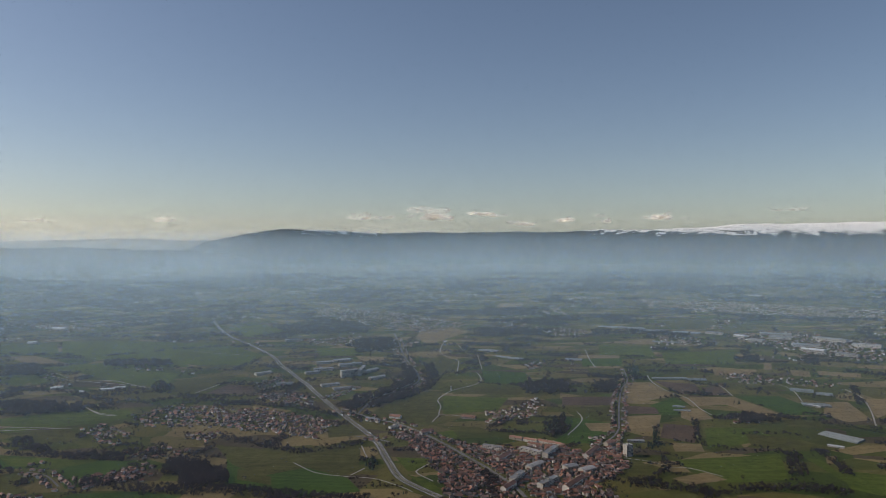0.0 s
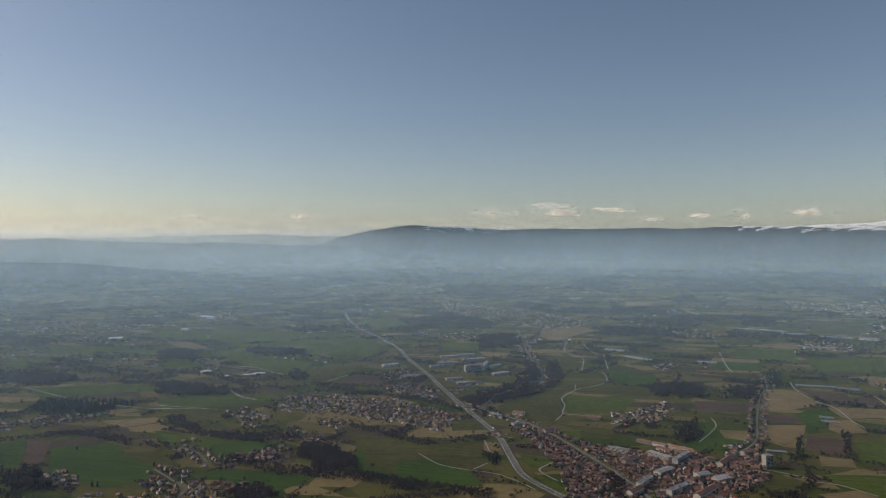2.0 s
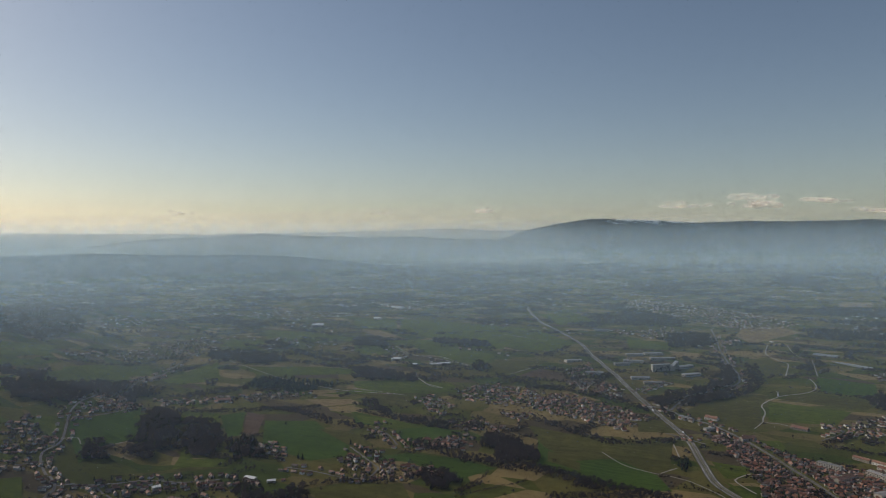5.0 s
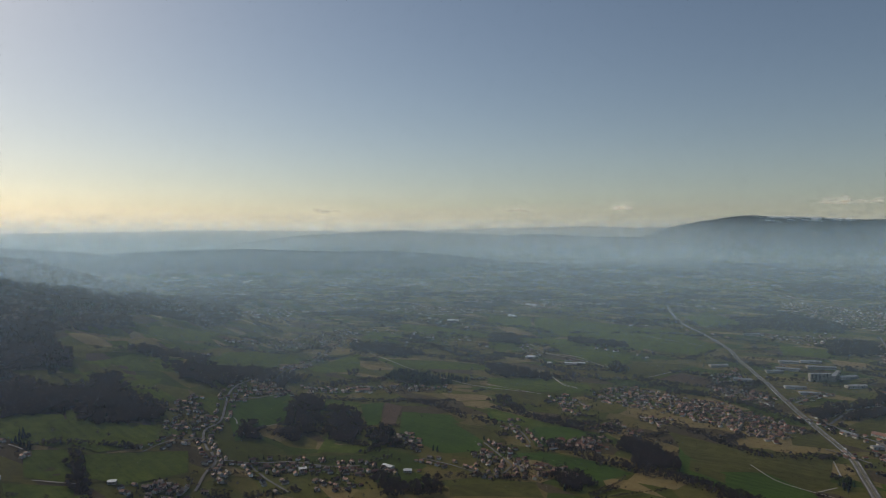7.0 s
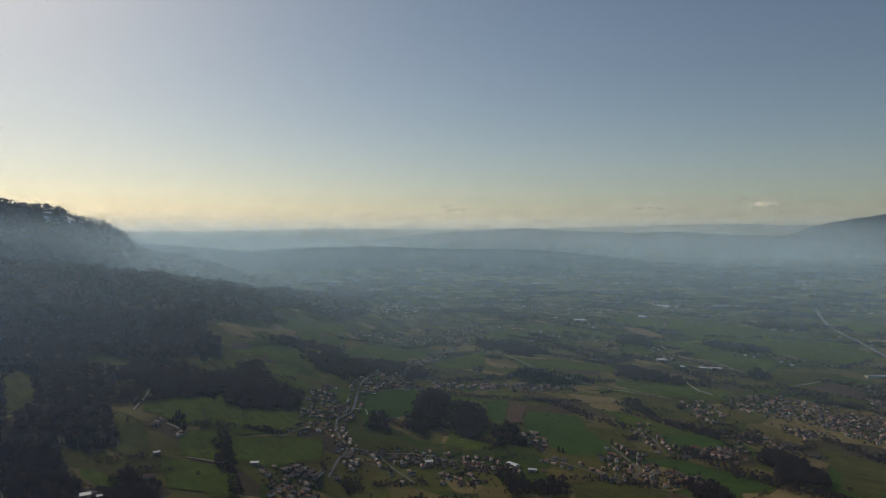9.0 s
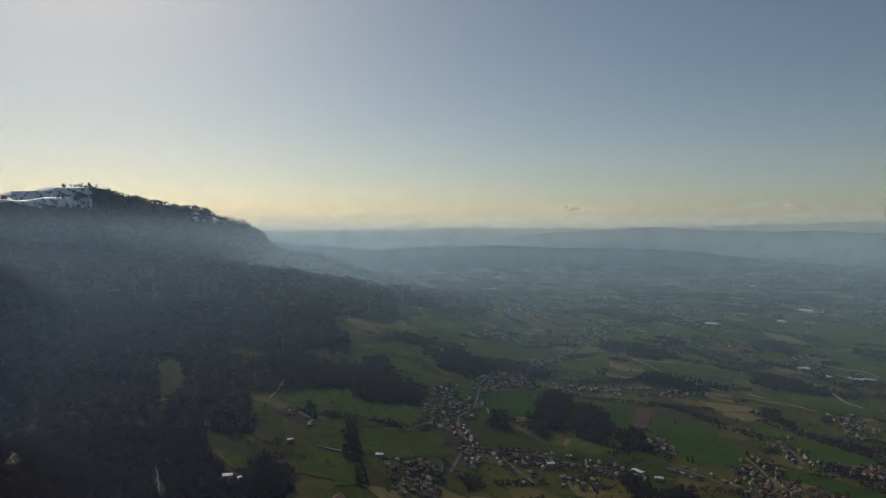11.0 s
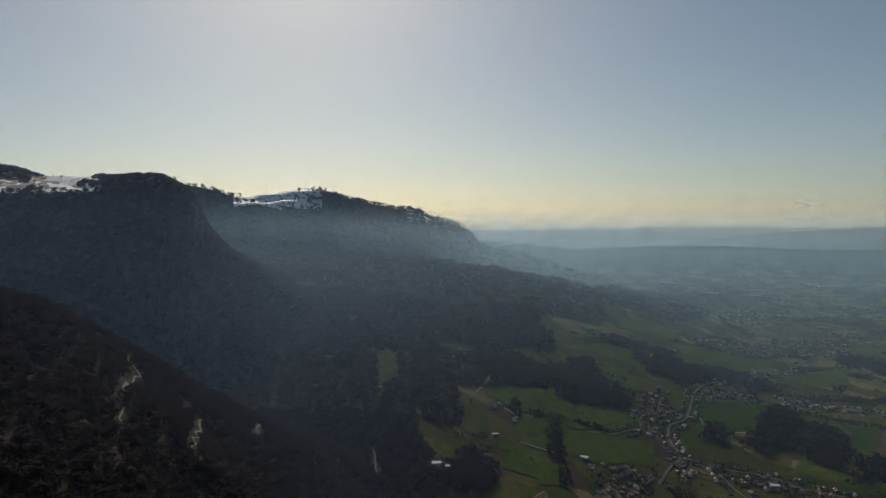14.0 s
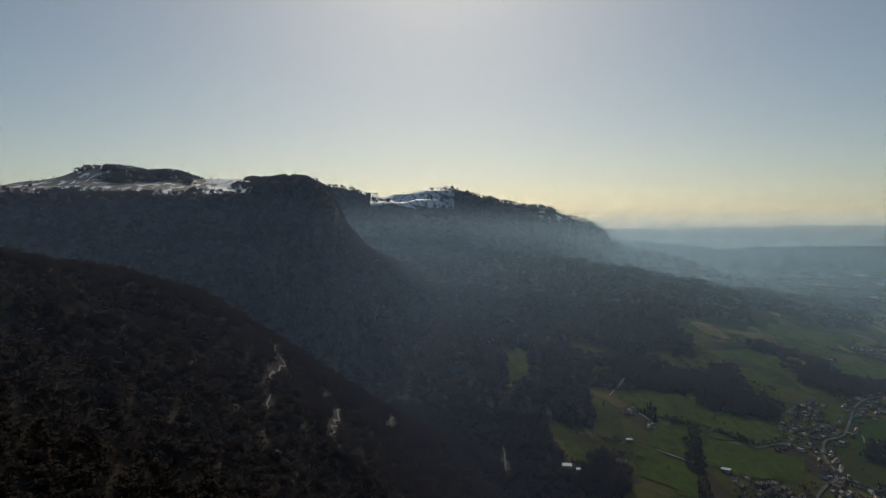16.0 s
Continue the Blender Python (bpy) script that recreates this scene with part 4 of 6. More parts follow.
BLOCKS.append(("hall", 25, 7, [(-470, 2924), (-402, 2954)]))
BLOCKS.append(("hall", 25, 7, [(-532, 2866), (-470, 2894)]))
BLOCKS.append(("hall", 22, 8, [(-818, 3544), (-748, 3564)]))
BLOCKS.append(("hall", 22, 7, [(-720, 2618), (-670, 2662)]))
BLOCKS.append(("hall", 22, 7, [(-592, 2430), (-534, 2446)]))
BLOCKS.append(("glass", 45, 5, [(996, 1798), (1052, 1720)]))
BLOCKS.append(("glass", 34, 5, [(1110, 2114), (1186, 2094)]))
BLOCKS.append(("glass", 34, 5, [(1186, 2338), (1248, 2304)]))
BLOCKS.append(("glass", 26, 5, [(1242, 2276), (1284, 2252)]))
BLOCKS.append(("glass", 14, 4, [(702, 2094), (736, 2082)]))
BLOCKS.append(("glass", 14, 4, [(690, 2046), (736, 2036)]))
BLOCKS.append(("glass", 24, 4, [(774, 2530), (898, 2522)]))
BLOCKS.append(("glass", 24, 4, [(900, 2512), (962, 2504)]))
BLOCKS.append(("glass", 30, 5, [(170, 3226), (252, 3190)]))
BLOCKS.append(("glass", 24, 4, [(222, 3060), (344, 2970)]))
BLOCKS.append(("glass", 30, 4, [(528, 2968), (600, 2954)]))
BLOCKS.append(("glass", 40, 5, [(944, 4142), (1184, 4028)]))
BLOCKS.append(("glass", 26, 5, [(1068, 3492), (1198, 3450)]))
BLOCKS.append(("glass", 40, 5, [(1296, 3870), (1436, 3818)]))
BLOCKS.append(("glass", 40, 5, [(1128, 3948), (1266, 3920)]))
BLOCKS.append(("white", 10, 4, [(950, 1690), (980, 1670)]))
BLOCKS.append(("white", 10, 4, [(1124, 2100), (1146, 2076)]))
BLOCKS.append(("white", 40, 9, [(-2324, 4068), (-2224, 4040)]))
BLOCKS.append(("white", 30, 7, [(-2114, 3484), (-2068, 3484)]))
BLOCKS.append(("white", 18, 6, [(-1358, 2382), (-1328, 2390)]))
BLOCKS.append(("white", 14, 5, [(-1150, 2380), (-1112, 2390)]))
BLOCKS.append(("white", 14, 5, [(-1234, 2318), (-1216, 2316)]))
BLOCKS.append(("hall", 40, 10, [(1574, 3524), (1628, 3482)]))
BLOCKS.append(("hall", 50, 10, [(1726, 3628), (1822, 3582)]))
BLOCKS.append(("hall", 40, 10, [(1702, 3344), (1818, 3306)]))
BLOCKS.append(("hall", 40, 12, [(1940, 3580), (2042, 3456)]))
BLOCKS.append(("hall", 40, 12, [(2002, 3340), (2092, 3266)]))
BLOCKS.append(("hall", 40, 8, [(1744, 3764), (1890, 3714)]))
BLOCKS.append(("white", 40, 9, [(1682, 3202), (1750, 3134)]))
BLOCKS.append(("hall", 40, 9, [(1468, 3818), (1542, 3768)]))
BLOCKS.append(("hall", 40, 10, [(1764, 3070), (1828, 3008)]))
BLOCKS.append(("white", 35, 9, [(1566, 3676), (1606, 3630)]))
BLOCKS.append(("rows", 11, 6, [(172, 1762), (202, 1742)]))
BLOCKS.append(("rows", 11, 6, [(206, 1742), (236, 1722)]))
BLOCKS.append(("rows", 11, 6, [(240, 1726), (268, 1702)]))
BLOCKS.append(("rows", 11, 6, [(212, 1704), (244, 1680)]))
BLOCKS.append(("rows", 11, 6, [(262, 1708), (292, 1684)]))
BLOCKS.append(("rows", 11, 6, [(250, 1676), (282, 1658)]))
BLOCKS.append(("slab", 13, 12, [(186, 1646), (230, 1606)]))
BLOCKS.append(("slab", 14, 13, [(236, 1590), (272, 1650)]))
BLOCKS.append(("slab", 13, 12, [(96, 1670), (140, 1648)]))
BLOCKS.append(("long", 15, 8, [(330, 1588), (372, 1656)]))
BLOCKS.append(("long", 14, 8, [(400, 1684), (424, 1704)]))
BLOCKS.append(("hall", 12, 5, [(464, 1728), (506, 1722)]))
BLOCKS.append(("long", 16, 6, [(-154, 1974), (-122, 1962)]))
BLOCKS.append(("long", 14, 6, [(54, 1972), (92, 1956)]))
BLOCKS.append(("long", 13, 6, [(394, 1588), (412, 1584)]))
BLOCKS.append(("long", 15, 8, [(124, 1566), (154, 1610)]))
BLOCKS.append(("hall", 18, 8, [(188, 1510), (224, 1548)]))
BLOCKS.append(("hall", 20, 8, [(268, 1508), (296, 1524)]))
BLOCKS.append(("hall", 20, 8, [(300, 1484), (330, 1506)]))
BLOCKS.append(("slab", 14, 12, [(142, 1422), (170, 1474)]))
BLOCKS.append(("slab", 14, 13, [(196, 1390), (238, 1438)]))
BLOCKS.append(("long", 14, 9, [(120, 1380), (146, 1416)]))
BLOCKS.append(("long", 15, 9, [(246, 1380), (292, 1442)]))
BLOCKS.append(("long", 14, 7, [(-60, 1796), (-30, 1822)]))
BLOCKS.append(("hall", 14, 6, [(-218, 1958), (-184, 1934)]))
BLOCKS.append(("hall", 14, 6, [(-146, 1854), (-124, 1870)]))
BLOCKS.append(("silo", 7, 13, [(20, 2344), (32, 2342)]))
BLOCKS.append(("long", 14, 7, [(-1490, 1548), (-1458, 1572)]))
BLOCKS.append(("white", 14, 5, [(-1210, 314), (-1206, 330)]))
BLOCKS.append(("white", 9, 4, [(-1198, 336), (-1196, 344)]))
BLOCKS.append(("white", 10, 4, [(-1334, 476), (-1334, 488)]))
BLOCKS.append(("long", 11, 5, [(-1244, 426), (-1236, 442)]))
BLOCKS.append(("white", 40, 9, [(-2258, 3064), (-2206, 3100)]))
BLOCKS.append(("white", 16, 6, [(-1358, 2362), (-1328, 2382)]))
BLOCKS.append(("white", 14, 6, [(-1178, 2342), (-1134, 2358)]))
BLOCKS.append(("long", 14, 7, [(-1074, 464), (-1092, 486)]))
BLOCKS.append(("white", 12, 5, [(-1240, 630), (-1230, 642)]))
BLOCKS.append(("white", 11, 5, [(-1188, 886), (-1184, 892)]))
BLOCKS.append(("white", 12, 5, [(-966, 1082), (-940, 1082)]))
BLOCKS.append(("white", 12, 4, [(-912, 1084), (-898, 1094)]))
BLOCKS.append(("white", 12, 5, [(-1092, 958), (-1084, 972)]))
BLOCKS.append(("white", 40, 10, [(-3414, 782), (-3292, 786)]))
TREES = []
TREES.append(("bare", [(-1984, -986)]))
TREES.append(("bare", [(-1996, -960)]))
TREES.append(("bare", [(-2030, -946)]))
TREES.append(("bare", [(-2114, -560)]))
TREES.append(("bare", [(-2172, -546)]))
TREES.append(("bare", [(-2134, -516)]))
TREES.append(("bare", [(-2114, -470)]))
TREES.append(("bare", [(-2124, -448)]))
TREES.append(("fir", [(-1920, -394)]))
TREES.append(("fir", [(-1870, -358)]))
TREES.append(("fir", [(-1862, -342)]))
TREES.append(("fir", [(-1852, -324)]))
TREES.append(("fir", [(-1834, -798)]))
TREES.append(("bare", [(-4658, 152)]))
TREES.append(("bare", [(-4730, 192)]))
TREES.append(("bare", [(-4720, 264)]))
TREES.append(("fir", [(360, 1916)]))
TREES.append(("fir", [(534, 2350)]))
TREES.append(("bare", [(420, 2068)]))
TREES.append(("bare", [(910, 2136)]))
TREES.append(("fir", [(920, 2128)]))
TREES.append(("bare", [(350, 1730)]))
TREES.append(("fir", [(-1788, 818)]))
TREES.append(("fir", [(-1800, 810)]))
TREES.append(("bare", [(-1434, 732)]))
TREES.append(("bare", [(-1456, 720)]))
TREES.append(("bare", [(-1574, 702)]))
TREES.append(("bare", [(-1544, 718)]))
TREES.append(("fir", [(-948, 1232)]))
TREES.append(("fir", [(-936, 1232)]))
TREES.append(("fir", [(-1188, 908)]))
TREES.append(("fir", [(-1196, 950)]))
TREES.append(("fir", [(-1144, 1436)]))
TREES.append(("bare", [(-1042, 1030)]))
TREES.append(("bare", [(-810, 1168)]))
TREES.append(("fir", [(-896, 1364)]))
TREES.append(("fir", [(-1498, 482)]))
TREES.append(("fir", [(-1610, 710)]))
TREES.append(("bare", [(-1602, 718)]))
TREES.append(("fir", [(-1788, 810)]))
TREES.append(("fir", [(-1770, 838)]))
TREES.append(("bare", [(-1216, 514)]))
TREES.append(("bare", [(-1750, 910)]))
TREES.append(("fir", [(-1782, 936)]))
TREES.append(("bare", [(-1498, 648)]))
TREES.append(("fir", [(-1502, 586)]))
TREES.append(("bare", [(-1760, 522)]))
TREES.append(("bare", [(-1722, 540)]))
TREES.append(("bare", [(-1718, 570)]))
TREES.append(("bare", [(-1680, 512)]))
TREES.append(("bare", [(-1266, 440)]))
TREES.append(("fir", [(-1006, 2412)]))
TREES.append(("fir", [(-994, 2432)]))
TREES.append(("bare", [(-1614, 2940)]))
TREES.append(("bare", [(-1776, 3308)]))
TREES.append(("bare", [(-1368, 3250)]))
TREES.append(("fir", [(-1230, 2274)]))
TREES.append(("bare", [(-238, 1744)]))
TREES.append(("bare", [(-180, 1678)]))
TREES.append(("bare", [(422, 1438)]))
TREES.append(("bare", [(634, 1448)]))
TREES.append(("bare", [(786, 1532)]))
TREES.append(("bare", [(814, 1572)]))
VEHICLES = []
VEHICLES.append(("lorry", [(-186, 1810)]))
VEHICLES.append(("car", [(-404, 2282)]))
VEHICLES.append(("car", [(-342, 2130)]))
VEHICLES.append(("lorry", [(-284, 1988)]))
VEHICLES.append(("car", [(-124, 1570)]))
VEHICLES.append(("car", [(-72, 1434)]))
VEHICLES.append(("van", [(-524, 2536)]))
VEHICLES.append(("car", [(-224, 1868)]))


# ---- ground ----
def sheet(name, verts, faces, mats, index=None, plan=None, smooth=True):
    """A mesh from arrays; plan gives the UV map in kilometres for each vertex."""
    me = bpy.data.meshes.new(name)
    verts, faces = np.asarray(verts, np.float32), np.asarray(faces, np.int32)
    n = faces.shape[1]
    me.vertices.add(len(verts))
    me.vertices.foreach_set("co", verts.ravel())
    me.loops.add(faces.size)
    me.loops.foreach_set("vertex_index", faces.ravel())
    me.polygons.add(len(faces))
    me.polygons.foreach_set("loop_start", np.arange(0, faces.size, n, dtype=np.int32))
    if index is not None:
        me.polygons.foreach_set("material_index", np.asarray(index, np.int32))
    me.polygons.foreach_set("use_smooth", np.full(len(faces), smooth))
    for m in mats:
        me.materials.append(m)
    if plan is not None:
        layer = me.uv_layers.new(name="plan")
        layer.data.foreach_set("uv", (np.asarray(plan, np.float32)[faces.ravel()] / 1000.0).ravel())
    me.update(calc_edges=True)
    me.validate()
    return new(name, me)


def inside(poly, x, y):
    """Which points lie in a polygon of the plan."""
    x, y = np.asarray(x, float), np.asarray(y, float)
    hit = np.zeros(x.shape, bool)
    for (ax, ay), (bx, by) in zip(poly, poly[1:] + poly[:1]):
        if ay != by:
            hit ^= ((ay > y) != (by > y)) & (x < (bx - ax) * (y - ay) / (by - ay) + ax)
    return hit


def in_meadow(x, y):
    hit = np.zeros(np.shape(x), bool)
    for (poly,) in [(m if isinstance(m, tuple) else (m,)) for m in MEADOWS]:
        hit |= inside(poly, x, y)
    for mat, poly in FIELDS:
        hit |= inside(poly, x, y)
    return hit


def build_ground():
    bearings = np.concatenate([np.arange(-130, 40.01, 0.25), np.arange(42, 230, 3.0)])
    rings = 60.0 * 1.0155 ** np.arange(0, 430)
    rings = rings[rings < 40000]
    b, r = np.meshgrid(np.radians(bearings), rings)
    x, y = r * np.sin(b), r * np.cos(b)
    v = put(x, y).reshape(-1, 3)
    plan = np.stack([x, y], -1).reshape(-1, 2)
    nb, nr = len(bearings), len(rings)
    i = np.arange(nr * nb).reshape(nr, nb)
    j = np.roll(i, -1, axis=1)
    q = np.stack([i[:-1], i[1:], j[1:], j[:-1]], -1).reshape(-1, 4)
    cx, cy = plan[q].mean(1).T
    z = land(cx, cy)
    dist = np.hypot(cx, cy)
    kind = np.zeros(len(q), np.int32)
    kind[(z > 45) & (dist < 16000) & ~in_meadow(cx, cy)] = 1
    bear = np.degrees(np.arctan2(cx, cy))
    near_top = (z > 583) & (dist < 2600) & (dist > 1880)
    drift = bumps(cx * 0.35, cy, 90, 9) + 0.5 * bumps(cx, cy, 60, 10)
    kind[near_top] = np.where(bear[near_top] > -104.5, 2, 3)
    kind[near_top & (bear > -101) & (bear < -93)] = 1
    far_top = (z > 625) & (dist < 5600) & (dist > 4000) & (bear < -84.5) & (bear > -91.5)
    kind[far_top] = 2
    ledge = (dist > 4200) & (dist < 4900) & (bear > -77.5) & (bear < -74) & (z > 540) & (drift > 0.0)
    kind[ledge] = 2
    kind[(dist > 16000) & (kind == 0) & (z > 100)] = 1
    kind[(dist > 16500) & (dist < 24500) & (z > 500)] = 4
    tip = np.array([[0, 0, float(land(0, 0))]])
    v = np.concatenate([v, tip])
    plan = np.concatenate([plan, [[0, 0]]])
    ob = sheet("ground", v, q, [COUNTRY, FOREST_FLOOR, SNOW_FIELD, DEAD_GRASS, HIGH_MOUNTAIN], kind, plan)
    return tagged(ob, "wide valley floor of fields rising to wooded ridges", "ground", kind="structure")


build_ground()


# ---- haze, painted on tinted see-through sheets ----
# opacity by height and distance; the tints imitate the haze of far land
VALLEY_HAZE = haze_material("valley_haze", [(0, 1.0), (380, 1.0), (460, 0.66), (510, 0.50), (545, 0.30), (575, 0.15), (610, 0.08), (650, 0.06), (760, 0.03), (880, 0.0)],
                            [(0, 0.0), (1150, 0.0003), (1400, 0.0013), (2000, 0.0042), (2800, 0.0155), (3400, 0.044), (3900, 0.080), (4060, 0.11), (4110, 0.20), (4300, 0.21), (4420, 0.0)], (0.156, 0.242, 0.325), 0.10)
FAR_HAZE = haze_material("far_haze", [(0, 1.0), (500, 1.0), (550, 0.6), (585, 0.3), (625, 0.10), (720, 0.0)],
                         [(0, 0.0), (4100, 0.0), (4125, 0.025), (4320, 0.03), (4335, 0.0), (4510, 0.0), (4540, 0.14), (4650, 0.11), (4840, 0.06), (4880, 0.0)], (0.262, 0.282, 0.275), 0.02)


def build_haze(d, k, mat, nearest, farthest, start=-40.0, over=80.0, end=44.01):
    """One tinted sheet of painted haze across the valley; it swings outwards to the east, so that the low sun never
    strikes it edge on.
    """
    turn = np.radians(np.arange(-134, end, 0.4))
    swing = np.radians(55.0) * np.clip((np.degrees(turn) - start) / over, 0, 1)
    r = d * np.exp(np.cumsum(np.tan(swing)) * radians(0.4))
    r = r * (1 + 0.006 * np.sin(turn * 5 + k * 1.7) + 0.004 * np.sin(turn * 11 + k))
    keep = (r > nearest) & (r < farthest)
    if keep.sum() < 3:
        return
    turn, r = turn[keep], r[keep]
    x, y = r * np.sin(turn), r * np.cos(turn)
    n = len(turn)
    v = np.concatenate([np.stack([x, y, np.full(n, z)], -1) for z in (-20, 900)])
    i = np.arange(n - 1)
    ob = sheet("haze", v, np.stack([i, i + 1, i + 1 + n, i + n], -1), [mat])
    tagged(ob, "tinted see-through sheet painted as blue-grey haze over the valley", "haze", "veils of haze", "structure")


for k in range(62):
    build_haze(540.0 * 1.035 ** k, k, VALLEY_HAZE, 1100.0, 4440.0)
# added sheets: paint a bluish lift over the dark near slopes, strongest westwards
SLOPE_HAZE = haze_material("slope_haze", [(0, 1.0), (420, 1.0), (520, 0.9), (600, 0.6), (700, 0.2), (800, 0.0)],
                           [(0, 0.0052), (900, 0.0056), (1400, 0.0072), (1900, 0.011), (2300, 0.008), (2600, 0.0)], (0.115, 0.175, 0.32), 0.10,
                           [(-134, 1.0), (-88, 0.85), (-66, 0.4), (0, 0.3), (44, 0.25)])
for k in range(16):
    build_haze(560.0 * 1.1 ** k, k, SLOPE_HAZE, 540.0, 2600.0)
# added sheets: paint the pale sunlit haze between the skirt and the far ridge
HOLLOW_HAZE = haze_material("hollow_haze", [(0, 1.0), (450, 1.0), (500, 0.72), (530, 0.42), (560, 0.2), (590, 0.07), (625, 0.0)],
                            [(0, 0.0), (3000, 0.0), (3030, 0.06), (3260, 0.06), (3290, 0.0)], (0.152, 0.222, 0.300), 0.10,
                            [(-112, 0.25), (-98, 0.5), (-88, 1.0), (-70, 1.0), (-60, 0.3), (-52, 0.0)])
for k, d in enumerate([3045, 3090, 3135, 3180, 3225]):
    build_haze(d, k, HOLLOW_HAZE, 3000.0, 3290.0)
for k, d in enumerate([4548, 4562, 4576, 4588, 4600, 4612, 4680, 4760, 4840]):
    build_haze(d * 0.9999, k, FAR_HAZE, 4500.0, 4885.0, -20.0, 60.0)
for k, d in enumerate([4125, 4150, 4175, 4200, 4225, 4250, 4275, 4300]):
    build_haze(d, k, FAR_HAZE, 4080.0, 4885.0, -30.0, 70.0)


# ---- helpers for things ----
def part(name, bm, mat, parent, label=""):
    me = bpy.data.meshes.new(name)
    bm.to_mesh(me)
    bm.free()
    me.materials.append(mat)
    ob = new(name, me)
    ob.parent = parent
    return tagged(ob, label)


def box(bm, x0, y0, z0, x1, y1, z1):
    v = [bm.verts.new(p) for p in ((x0, y0, z0), (x1, y0, z0), (x1, y1, z0), (x0, y1, z0), (x0, y0, z1), (x1, y0, z1), (x1, y1, z1), (x0, y1, z1))]
    for f in ((3, 2, 1, 0), (4, 5, 6, 7), (0, 1, 5, 4), (1, 2, 6, 5), (2, 3, 7, 6), (3, 0, 4, 7)):
        bm.faces.new([v[i] for i in f])
    return bm


def block(x0, y0, z0, x1, y1, z1):
    return box(bmesh.new(), x0, y0, z0, x1, y1, z1)


def lift(x, y):
    """How far a flat layer lies over the ground there, so that it stays clear of it."""
    d = np.hypot(x, y)
    return 0.15 + 0.0002 * d + 0.55 * np.clip(land(x, y) / 40.0, 0, 1)


# ---- fields ----
KINDS = {"GREEN": (GREEN, "short green grass meadow", "meadow"), "BRIGHT": (BRIGHT, "bright green field of winter wheat", "field"),
         "OLIVE": (OLIVE, "dull olive meadow of old grass", "meadow"), "TAN": (TAN, "pale tan stubble field", "field"),
         "SOIL": (SOIL, "brown ploughed field", "field")}


def build_field(kind, poly, layer):
    mat, label, category = KINDS[kind]
    bm = bmesh.new()
    bm.faces.new([bm.verts.new((x, y, 0)) for x, y in poly])
    bmesh.ops.triangulate(bm, faces=bm.faces[:])
    size = 40 + 0.012 * math.hypot(*poly[0])
    for _ in range(6):
        longer = [e for e in bm.edges if e.calc_length() > size]
        if not longer:
            break
        bmesh.ops.subdivide_edges(bm, edges=longer, cuts=1)
        bmesh.ops.triangulate(bm, faces=bm.faces[:])
    bmesh.ops.recalc_face_normals(bm, faces=bm.faces[:])
    xy = np.array([v.co[:2] for v in bm.verts])
    if bm.faces[:][0].normal.z < 0:
        bmesh.ops.reverse_faces(bm, faces=bm.faces[:])
    bm.verts.index_update()
    tris = np.array([[v.index for v in f.verts] for f in bm.faces])
    bm.free()
    up = lift(xy[:, 0], xy[:, 1]) * 0.8 + 0.4 * layer
    ob = sheet("field", put(xy[:, 0], xy[:, 1], up), tris, [mat], None, xy)
    return tagged(ob, label, category, "fields of the valley", "structure")


def overlap(p, q):
    a, b = np.array(p, float), np.array(q, float)
    a, b = np.concatenate([a, (a + np.roll(a, 1, 0)) / 2, [a.mean(0)]]), np.concatenate([b, (b + np.roll(b, 1, 0)) / 2, [b.mean(0)]])
    return inside(q, a[:, 0], a[:, 1]).any() or inside(p, b[:, 0], b[:, 1]).any()


LAYERS = []
for k, (kind, poly) in enumerate(FIELDS):
    under = [LAYERS[j] for j in range(k) if overlap(poly, FIELDS[j][1])]
    LAYERS.append(min(max(under, default=-1) + 1, 2))
    build_field(kind, poly, LAYERS[-1])


# ---- roads ----
LINES = {}


def smooth_line(pts, step):
    if (tuple(pts), step) in LINES:
        return LINES[tuple(pts), step]
    p = np.array([pts[0]] + list(pts) + [pts[-1]], float)
    out = []
    for a, b, c, d in zip(p, p[1:], p[2:], p[3:]):
        n = max(2, int(np.hypot(*(c - b)) / step))
        for u in np.arange(n) / n:
            out.append(0.5 * (2 * b + (c - a) * u + (2 * a - 5 * b + 4 * c - d) * u * u + (3 * b - a - 3 * c + d) * u ** 3))
    out.append(p[-2])
    LINES[tuple(pts), step] = np.array(out)
    return LINES[tuple(pts), step]


def ribbon(name, line, left, right, mat, up):
    """A strip along a line of the plan, from left to right metres beside it."""
    g = np.gradient(line, axis=0)
    g /= np.maximum(np.hypot(g[:, 0], g[:, 1]), 1e-6)[:, None]
    side = np.stack([g[:, 1], -g[:, 0]], -1)
    a, b = line + side * left, line + side * right
    xy = np.concatenate([a, b])
    n = len(line)
    i = np.arange(n - 1)
    faces = np.stack([i, i + n, i + n + 1, i + 1], -1)
    return sheet(name, put(xy[:, 0], xy[:, 1], lift(xy[:, 0], xy[:, 1]) + 0.8 + up), faces, [mat], None, xy)


